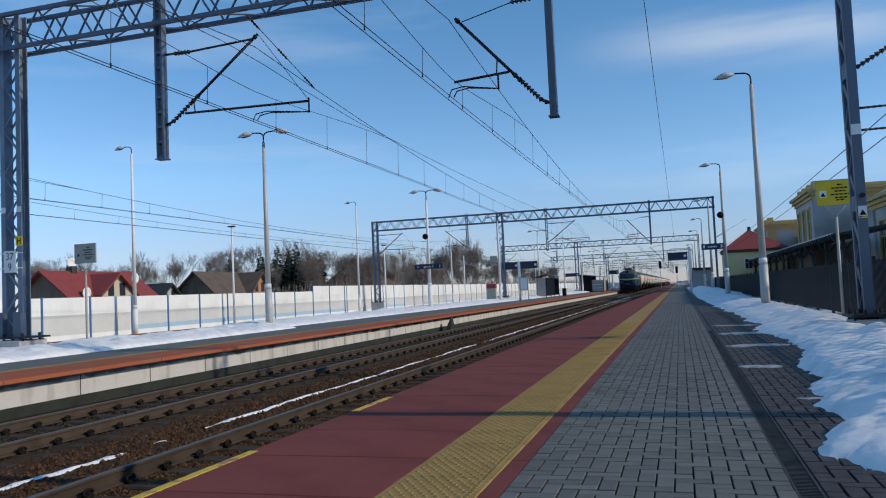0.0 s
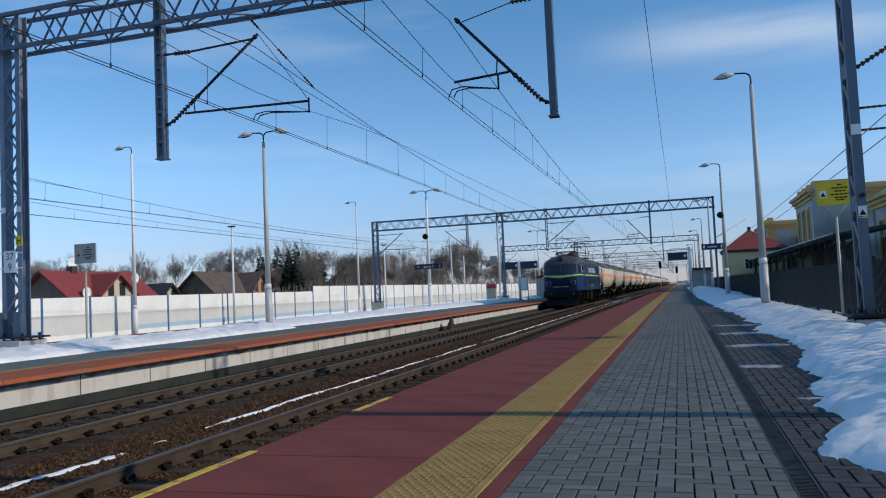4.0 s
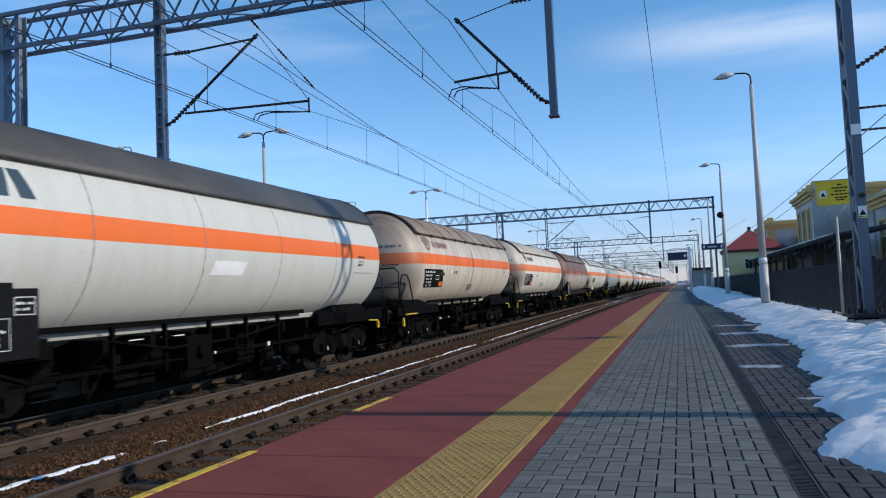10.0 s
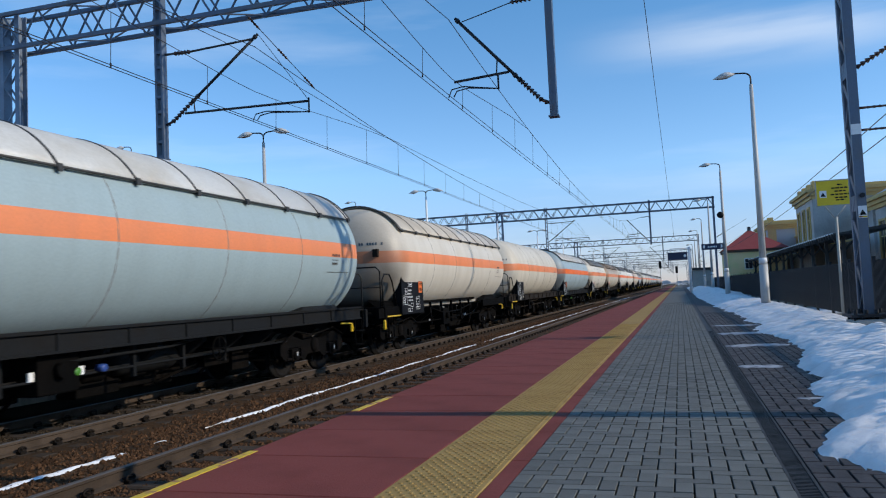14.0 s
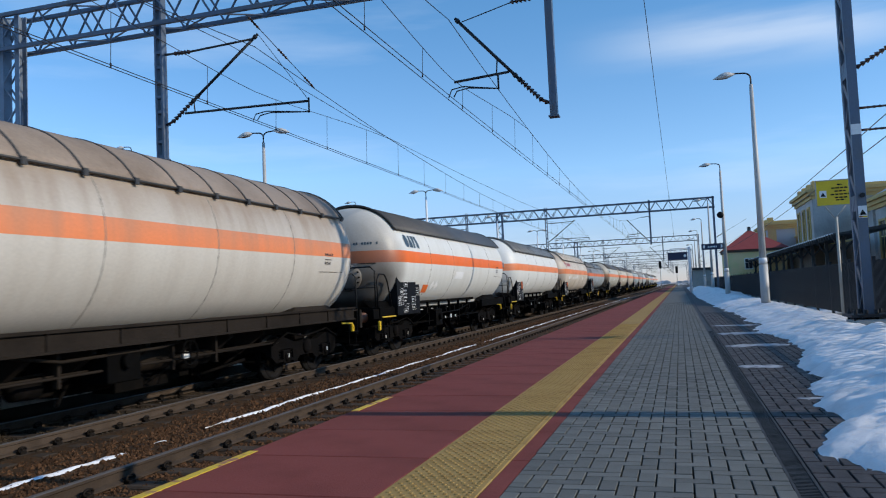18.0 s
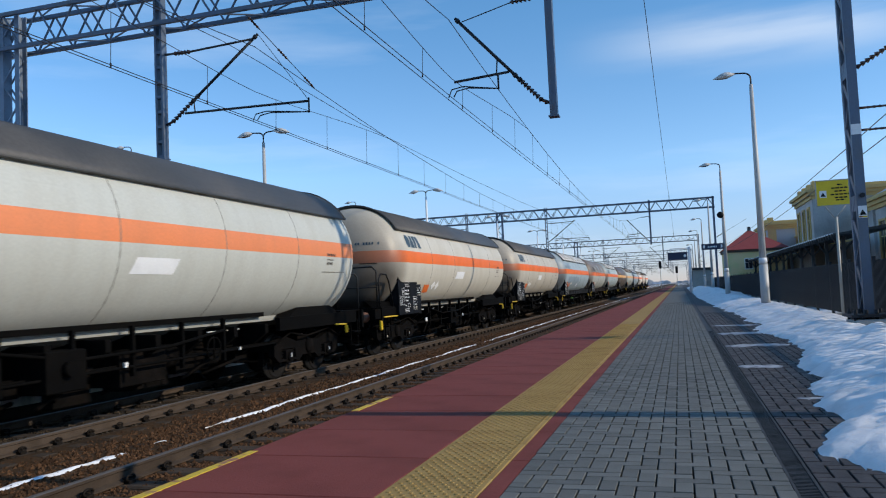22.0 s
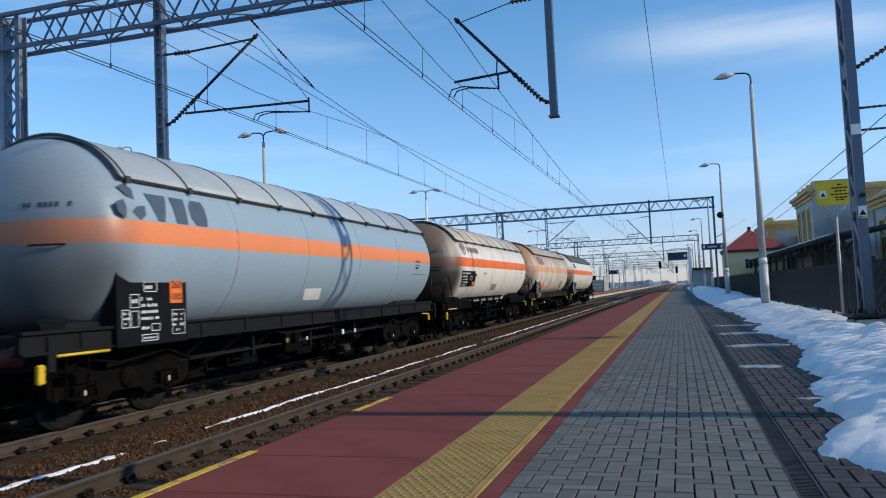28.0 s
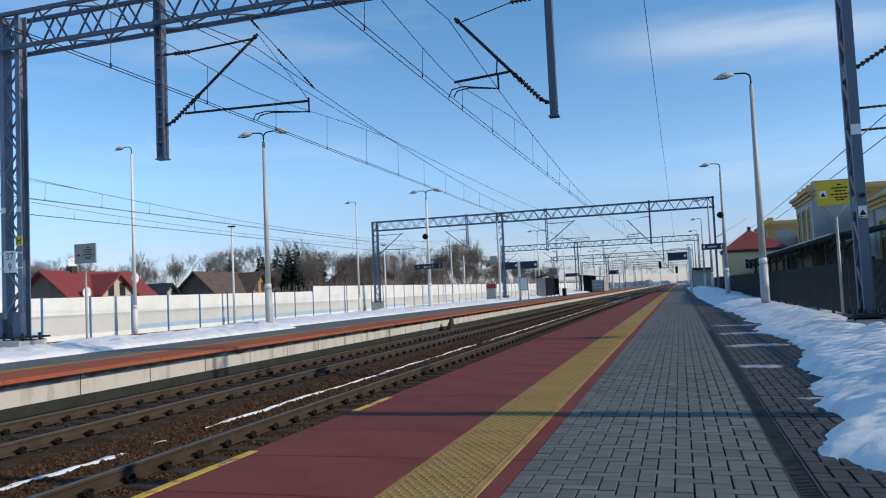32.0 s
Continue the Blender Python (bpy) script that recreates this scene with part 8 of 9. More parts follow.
    for i, (n_, hgt, st) in enumerate(((5, 2.2, 0.085), (7, 1.0, 0.05), (4, 2.4, 0.075))):
        for k in range(n_):
            arc_patch(bm, ri + k * st, ri + k * st + st * 0.6, -13 - i * 4, -13 - i * 4 + hgt, TR + 0.006, n=1)
    for k in range(26):
        if k not in (9, 15, 22):
            arc_patch(bm, ri - 0.2 + k * 0.045, ri - 0.168 + k * 0.045, -28.5, -27.8, TR + 0.006, n=1)
    tagged(part("inscription", bm, M["logo_dark"], w, "small dark inscription bars"), kind="stuff")
    bm = BM()
    for k in range(9):
        u = 0.42 + k * 0.075
        if k in (2, 7):
            continue
        q = [(u, 0.42), (u + 0.045, 0.42), (u + 0.045, 0.49), (u, 0.49)]
        bm.faces.new([bm.verts.new((a, dish_y(y0, math.hypot(a, b)) - 0.008, TZ + b)) for a, b in q])
    tagged(part("inscription", bm, M["navy"], w, "small dark inscription bars"), kind="stuff")
    bm = BM()
    yy = dish_y(y0, 1.0)
    if spec.get("bracket"):
        box(bm, 0.82, 0.97, yy - 0.12, yy + 0.14, TZ + 0.08, TZ + 0.3, 0, 0.012)
        part("lamp_bracket", bm, M["concrete"] if spec["bracket"] == "pale" else M["frame_brown"], w)
    else:
        tube(bm, [(0.55, dish_y(y0, 0.6) + 0.01, TZ - 0.1), (0.55, dish_y(y0, 0.6) - 0.05, TZ - 0.1), (1.0, dish_y(y0, 1.0) - 0.05, TZ - 0.1), (1.0, dish_y(y0, 1.0) + 0.01, TZ - 0.1)], 0.014, 5)
        part("end_handrail", bm, M["black"], w)
    if spec.get("flank_hazard"):
        bm = BM()
        arc_patch(bm, -half + 4.7, -half + 5.2, -58, -43, TR + 0.008, -0.12)
        part("hazard_plate", bm, M["orange_plate"], w, "orange hazard plate on the tank")
    for dy in spec.get("lows", (5.5, 5.9) if spec.get("flank_hazard") else ()):
        bm = BM()
        flank_diamond(bm, -half + dy, -45, 0.2)
        part("hazard_diamond", bm, M["white"], w, "white hazard diamond")
    for k, ya in enumerate(spec.get("framed", ())):
        bm = BM()
        arc_patch(bm, ya, ya + (2.2 if k == 0 else 1.0), -50, -29, TR + 0.005, 0.2, 6)
        pt = part("repaint_patch", bm, M["patch_dark"], w, "darker grey repainted patch")
        bm = BM()
        arc_patch(bm, ya + 0.3, ya + (1.8 if k == 0 else 0.75), -46, -33.5, TR + 0.009, 0.12, 5)
        part("patch_middle", bm, M["patch_pale"], pt, "paler middle of the patch")
    if spec.get("repaint"):
        pr = random.Random(seed)
        for k in range(9):
            bm = BM()
            ya = -half + 3.6 + k * (length - 6.5) / 9 + pr.uniform(-0.2, 0.3)
            a0 = pr.choice((-30, -27, 6, 7))
            arc_patch(bm, ya, ya + pr.uniform(0.4, 0.9), a0, a0 + pr.uniform(7, 12), TR + 0.005, pr.uniform(-0.05, 0.08))
            part("repaint_patch", bm, M["panel_grey"] if pr.random() < 0.6 else M["pole_band"], w, "pale patch on the flank")
    for ya, yb_, lo, hi, coat, lean in spec.get("patches", ()):
        bm = BM()
        arc_patch(bm, ya, yb_, lo, hi, TR + 0.006, lean, 6)
        part("repaint_patch", bm, M[coat], w, "patch of another tone on the flank")
    if spec.get("patch"):
        bm = BM()
        arc_patch(bm, -0.5, 0.5, -33, -22, TR + 0.006, 0.12)
        part("repaint_patch", bm, M["pole_band"], w, "pale patch on the flank")
    if spec.get("cover", False):
        bm = BM()
        ym = y0 - 0.42
        mx, mz = spec.get("hatch", (0.25, 2.15))
        lathe(bm, [(ym, 0.05), (ym + 0.02, 0.36), (ym + 0.07, 0.38), (ym + 0.09, 0.33), (ym + 0.5, 0.33)], "y", 24, (mx, 0, mz))
        mh = part("manhole", bm, spec["paint"], w, "bolted round manhole cover")
        for k in range(14):
            t = math.tau * k / 14
            part("bolt", cached("bolt", bolt_mesh), None, mh, at=(mx + 0.33 * math.cos(t), ym - 0.02, mz + 0.33 * math.sin(t)))
    slim = spec.get("slim")
    if slim:
        # a narrower tank on the same frame
        for o in w.children:
            if o.name.split(".")[0] in ("tank", "sun_shield", "owner_mark", "inscription", "repaint_patch", "hazard_diamond", "manhole", "lamp_bracket", "end_handrail"):
                o.matrix_basis = Matrix.Translation((0, 0, 0.38)) @ Matrix.Diagonal((slim, 1, slim, 1)) @ o.matrix_basis
    wheels = []
    bogie_parts(w, -half + 2.75, wheels)
    bogie_parts(w, half - 2.75 - tail * 0.5, wheels)
    return w, wheels


def text_curve(s):
    cu = bpy.data.curves.new("hazard_number", "FONT")
    cu.body, cu.size, cu.align_x, cu.align_y = s, 0.17 if len(s) < 4 else 0.145, "CENTER", "CENTER"
    cu.extrude = 0.0008
    cu.materials.append(M["black"])
    return cu


def sp(label, base, stripe, style="", shield="", straps=0, frame="frame_black", sills=False, board="box", logo="", buffers="frame_black", dusty=0.25, top=0.0, dust=(0.2, 0.15, 0.1), streak=0.25, **more):
    d = dict(label=label, base=base, stripe=stripe, style=style, shield=shield, straps=straps, frame=frame, sills=sills, board=board, logo=logo, dusty=dusty, top=top, dust=dust, streak=streak, buffers=buffers)
    d.update(more)
    return d


GX = dict(shield="shield_dark", logo="blocks", patch=True, front=0.55, frame="frame_black", hazard=False, buffers="copper", streak=0.12)
VB = dict(frame="frame_grey", sills=True, rail=False, buffers="buffer_red", dust=(0.13, 0.14, 0.14))
RC = dict(shield="shield_cream", straps=10, logo="ring", ink="logo_brown", board="flat", dust=(0.15, 0.105, 0.075), buffers="buffer_red")
RB = dict(shield="shield_dusty", straps=10, logo="ring", ink="logo_brown", board="flat", dust=(0.15, 0.105, 0.075), buffers="buffer_red")
SPECS = [
    sp("cream gas tank wagon with faded stripe and dark sun shield", (0.6, 0.54, 0.43), (0.76, 0.33, 0.17), dusty=0.12, **GX),
    sp("greyish cream gas tank wagon with faded stripe and dark sun shield", GREY, (0.72, 0.33, 0.19), dusty=0.16, **GX),
    sp("grey gas tank wagon with orange stripe and dark sun shield", GREY, ORANGE, dusty=0.2, **GX),
    sp("pale grey gas tank wagon with orange stripe and dark sun shield", (0.55, 0.56, 0.52), ORANGE, dusty=0.08, **GX),
    sp("beige gas tank wagon with dusty brown top and strapped shield", (0.6, 0.54, 0.45), ORANGE, top=0.6, zt=(2.7, 4.0), front=0.35, dusty=0.25, streak=0.25, shield_label="dusty pale shield", patches=((0.0, 0.72, -56, -43, "patch_olive", -0.13),), **RB),
    sp("cream gas tank wagon with strapped pale shield and ring emblem", (0.7, 0.67, 0.6), FADED, top=0.35, zt=(2.9, 4.2), front=0.5, dusty=0.12, streak=0.12, patches=((-0.2, 0.5, -54, -42, "patch_ash", -0.1),), **RC),
    sp("rust-brown stained gas tank wagon with brown shield", (0.52, 0.5, 0.47), (0.6, 0.15, 0.05), shield="shield_brown", straps=3, frame="frame_brown", sills=True, top=0.97, zt=(2.3, 2.9), front=0.3, dusty=0.3, streak=0.45, hatch=(-0.03, 2.79), dust=(0.15, 0.08, 0.055), cover=True, board_w=1.5, buffers="buffer_red"),
    sp("white gas tank wagon with strapped white shield", (0.61, 0.64, 0.6), FADED, shield="shield_white", straps=11, board="flat", dusty=0.08, streak=0.1, slant=0.2, front=0.25, cover=True, buffers="buffer_red", patches=((0.43, 1.2, -54, -42, "patch_ash", -0.12),)),
    sp("bluish grey gas tank wagon with pale strapped shield", (0.31, 0.4, 0.42), FADED, shield="shield_white", straps=10, dusty=0.1, streak=0.1, logo="blades", ink="logo_grey", valves=True, cover=True, front=0.45, **VB),
    sp("cream gas tank wagon with strapped pale shield", (0.6, 0.56, 0.48), FADED, shield="shield_cream", straps=11, dusty=0.15, streak=0.12, board_w=1.9, diamonds=False, front=0.45, bracket=True),
    sp("short cream gas tank wagon on a flat dark frame", (0.6, 0.56, 0.47), FADED, shield="", frame="frame_brown", sills=True, dusty=0.2, hazard=False),
    sp("light blue-grey gas tank wagon with orange stripe and white strapped shield", (0.32, 0.42, 0.47), ORANGE, shield="shield_white", straps=10, dusty=0.05, streak=0.08, valves=True, front=0.45, **VB),
    sp("cream gas tank wagon with grey strapped shield", (0.66, 0.65, 0.59), FADED, shield="shield_grey", straps=10, dusty=0.1, streak=0.12, board_w=2.1, diamonds=True, cover=True, front=0.3, buffers="buffer_red", patches=((0.0, 1.0, -62, -43, "patch_ash", -0.2),)),
    sp("dusty beige gas tank wagon with brown ribbed shield", (0.56, 0.53, 0.47), FADED, shield="shield_dusty", straps=14, frame="frame_brown", sills=True, top=0.75, zt=(2.55, 3.3), front=0.4, dusty=0.15, streak=0.2, dust=(0.27, 0.2, 0.14), flank_hazard=True, bracket=True, lows=(4.35,)),
    sp("clean white gas tank wagon with dark sun shield", (0.64, 0.65, 0.62), ORANGE, dusty=0.05, cover=True, flank_hazard=True, **GX),
    sp("clean white gas tank wagon with grey ribbed shield", (0.67, 0.69, 0.67), FADED, shield="shield_grey", straps=14, dusty=0.05, streak=0.08, bracket="pale", lows=(5.1, 5.45)),
    sp("cream gas tank wagon with strapped shield and red ring emblem", (0.62, 0.57, 0.5), FADED, shield="shield_cream", straps=11, logo="ring", ink="logo_red", dusty=0.2, top=0.25, streak=0.3, logo_y=2.7, board_w=1.7, front=0.3, buffers="copper", repaint=True),
    sp("dusty grey gas tank wagon with grey-brown shield and faded emblem", (0.36, 0.43, 0.47), ORANGE, shield="shield_grey", straps=13, logo="blades", ink="logo_dark", top=0.75, zt=(2.6, 3.1), front=0.4, dusty=0.2, streak=0.12, dust=(0.15, 0.13, 0.12), board_w=1.9, cover=True, buffers="buffer_red", slim=0.84, patches=((-6.6, -2.9, -58, -22, "patch_blue", -0.3),)),
    sp("grey-cream gas tank wagon with faded patched stripe and dark shield", (0.5, 0.51, 0.46), FADED, dusty=0.12, cover=True, **GX),
    sp("cream gas tank wagon with orange stripe and dark sun shield", (0.54, 0.51, 0.43), ORANGE, dusty=0.16, flank_hazard=True, **GX),
    sp("grey gas tank wagon with orange stripe and dark shield", (0.5, 0.47, 0.4), ORANGE, dusty=0.22, flank_hazard=True, **GX),
    sp("blue-grey gas tank wagon with strapped shield and bladed emblem", (0.33, 0.42, 0.47), ORANGE, shield="shield_white", straps=10, logo="blades", ink="logo_grey", dusty=0.1, streak=0.08, valves=True, flank_hazard=True, front=0.45, patches=((-4.6, 1.3, -58, -22, "patch_blue", -0.4), (0.2, 0.8, -56, -45, "pole_band", -0.12)), **VB),
    sp("brown-dusted beige gas tank wagon with dark emblem", (0.42, 0.45, 0.43), ORANGE, shield="", logo="blades", ink="logo_dark", frame="frame_brown", sills=True, top=0.92, zt=(2.72, 3.0), front=0.5, dusty=0.15, streak=0.12, dust=(0.17, 0.135, 0.11), board_w=2.0, buffers="buffer_red", bracket=True, patches=((-2.65, -2.14, 1, 21, "patch_pale", 0.2), (0.15, 0.8, 4, 30, "patch_pale", 0.45), (3.2, 3.85, 6, 22, "patch_pale", 0.3)), lows=(4.6, 5.0, 5.5)),
    sp("pale blue gas tank wagon with white strapped shield and bladed emblem", (0.38, 0.46, 0.48), ORANGE, shield="shield_white", straps=10, logo="blades", dusty=0.08, streak=0.1, front=0.45, **VB),
    sp("dark brown stained gas tank wagon with orange stripe", (0.075, 0.06, 0.052), PALE, shield="", frame="frame_brown", sills=True, logo="banner", dusty=0.3, hazard=False),
    sp("light grey gas tank wagon with yellowed stripe and strapped shield", (0.4, 0.45, 0.44), PALE, shield="shield_dusty", straps=10, dusty=0.15, streak=0.15, valves=True, framed=(-0.6, 4.3), front=0.45, **VB),
    sp("blue-grey gas tank wagon with blue-grey strapped shield and bladed emblem", (0.26, 0.35, 0.42), FADED, shield="shield_bluegrey", straps=10, logo="blades", logo_y=2.4, ink="logo_slate", dusty=0.05, streak=0.06, valves=True, front=0.45, patches=((-0.47, 0.32, -63, -46, "pole_band", -0.18),), **VB),
    sp("white gas tank wagon with brown dusty top, straps and ring emblem", (0.72, 0.69, 0.63), ORANGE, top=0.6, zt=(2.95, 3.9), front=0.9, dusty=0.1, streak=0.1, patches=((-0.12, 0.86, -60, -43, "patch_olive", -0.18),), **RC),
    sp("rust-streaked cream gas tank wagon with banner emblem", (0.68, 0.64, 0.56), (0.74, 0.4, 0.24), shield="shield_cream", straps=14, frame="frame_brown", sills=True, logo="banner", top=0.75, zt=(2.75, 3.5), dusty=0.3, streak=0.7, dust=(0.34, 0.2, 0.11), flank_hazard=True, low=34, front=0.4, patches=((3.7, 4.7, -62, -36, "patch_olive", -0.35),)),
    sp("white gas tank wagon with dark sun shield at the train's end", (0.66, 0.66, 0.61), ORANGE, dusty=0.08, cover=True, flank_hazard=True, tail=0.9, **GX),
]
REAR = (180.4, 196.6, 212.9, 229.3, 245.4, 261.7, 276.7, 293.4, 310.8, 327.1, 342.7, 360.4, 376.7, 393.9, 410.4, 426.6, 443.1, 461.1, 478.0, 494.5, 510.8, 528.0, 543.5, 560.6, 576.2, 593.6, 610.9, 626.6, 641.8, 659.0)
SPEED, GAIN = 20.932, 0.0319


def travelled(t):
    return SPEED * t + GAIN * (t - 18) ** 2 / 2


TRAIN = []      # thing, place along the line at zero, wheels, wheel radius


def build_wagons():
    for i, s in enumerate(SPECS):
        length = REAR[i] - (REAR[i - 1] if i else REAR[0] - 16.3)
        s["paint"] = tank_paint("tank_paint", s["base"], s["stripe"], s["dust"], s["dusty"], s["top"], streak=s["streak"], zt=s.get("zt", (2.9, 3.7)), front=s.get("front", 0.0), y_end=-length / 2 + 1.6)
        s["saddle"] = M[s["frame"]]
        w, wheels = tank_wagon(s, length, 40 + i)
        # the frame reaches further out behind the tank than before it
        for c in w.children:
            if c.name.split(".")[0] in ("headstock", "buffer", "coupling", "railing", "grab_rail", "step", "tail_board", "centre_sill"):
                c.location.y += 0.4
        TRAIN.append((w, REAR[i] + 0.92 - length / 2, wheels, 0.46))


# ---- locomotive ----

PLAN = [(0.0, -9.2, 1.0), (0.5, -9.17, 1.0), (0.95, -9.07, 1.0), (1.22, -8.9, 0.98), (1.4, -8.62, 0.94), (1.48, -8.25, 0.88), (1.5, -7.9, 0.8), (1.5, -6.9, 0.45), (1.5, -5.4, 0.0)]


def width_at(z):
    """Half width of the loco's body over the plan's, at height z above the rail."""
    if z < 3.45:
        return 1.0 - max(0, z - 2.6) * 0.04
    u = min(1, (z - 3.45) / 0.74)
    return 0.966 * math.sqrt(max(0.0, 1 - u ** 2.2)) + 0.0


def lean_at(z):
    return max(0, z - 2.55) * 0.26 + max(0, 1.6 - z) * 0.1 + max(0, z - 3.5) ** 1.25 * 2.4


def hull(i, z, end, off=0.0, side=1):
    x, y, k = PLAN[i]
    a, b = PLAN[max(0, i - 1)], PLAN[min(len(PLAN) - 1, i + 1)]
    nx, ny = (b[1] - a[1]), -(b[0] - a[0])
    ln = math.hypot(nx, ny) or 1
    w = width_at(z)
    return Vector((side * (x * w + off * nx / ln * (1 if x else 0)), end * -(y + k * lean_at(z) + off * ny / ln), z))


def hull_patch(bm, i0, i1, z0, z1, end, side=1, off=0.006, nz=4):
    """A piece of the loco's skin between two plan stations and two heights."""
    rows = [[bm.verts.new(hull(i, z0 + (z1 - z0) * j / nz, end, off, side)) for i in range(i0, i1 + 1)] for j in range(nz + 1)]
    for a, b in zip(rows, rows[1:]):
        for k in range(i1 - i0):
            f = bm.faces.new((a[k], a[k + 1], b[k + 1], b[k]))
            f.smooth = True


def flat_on_side(bm, y0, y1, z0, z1, side=1, off=0.008, slant=0.0):
    """A panel on the straight flank."""
    nz = 4
    rows = []
    for j in range(nz + 1):
        z = z0 + (z1 - z0) * j / nz
        x = side * (1.5 * width_at(z) + off)
        rows.append([bm.verts.new((x, y + slant * j / nz, z)) for y in (y0, y1)])
    for a, b in zip(rows, rows[1:]):
        bm.faces.new((a[0], a[1], b[1], b[0]))


def loco_buffer():
    me = buffer_mesh()
    me.materials.append(M["black"])
    return me


def pantograph(parent, y, up):
    """Scissor pantograph; every bar is a part."""
    def bar(name, p, q, r, m, label=""):
        bm = BM()
        rod(bm, p, q, r, seg=6)
        part(name, bm, M[m], parent, label)
    for s in (-1, 1):
        for d in (-0.9, 0.9):
            bar("pantograph_insulator", (s * 0.55, y + d, 4.0), (s * 0.55, y + d, 4.28), 0.06, "insulator")
        bar("pantograph_base", (s * 0.55, y - 0.95, 4.3), (s * 0.55, y + 0.95, 4.3), 0.04, "panto_red", "dark red pantograph frame")
    for d in (-0.95, 0.95):
        bar("pantograph_base", (-0.6, y + d, 4.3), (0.6, y + d, 4.3), 0.04, "panto_red", "dark red pantograph frame")
    zt = 5.66 if up else 4.52
    zk, yk = (4.8, 1.6) if up else (4.4, 1.7)
    word = "thin raised collector arm" if up else "folded collector arm"
    for d in (-1, 1):
        bar("pantograph_knee", (-0.65, y + d * yk, zk), (0.65, y + d * yk, zk), 0.03, "dark_steel")
        for s in (-1, 1):
            bar("lower_arm", (s * 0.5, y + d * 0.75, 4.3), (s * 0.62, y + d * yk, zk), 0.035, "panto_red", "dark red lower arm")
            bar("upper_arm", (s * 0.62, y + d * yk, zk), (s * 0.45, y + d * 0.18, zt), 0.022, "dark_steel", word)
        bar("brace", (0.6, y + d * yk, zk), (-0.45, y + d * 0.18, zt), 0.015, "dark_steel")
    for d in (-0.2, 0.2):
        bm = BM()
        tube(bm, [(-0.95, y + d, zt - 0.2), (-0.75, y + d, zt + 0.02), (-0.5, y + d, zt + 0.06), (0.5, y + d, zt + 0.06), (0.75, y + d, zt + 0.02), (0.95, y + d, zt - 0.2)], 0.025)
        part("collector_strip", bm, M["dark_steel"], parent)


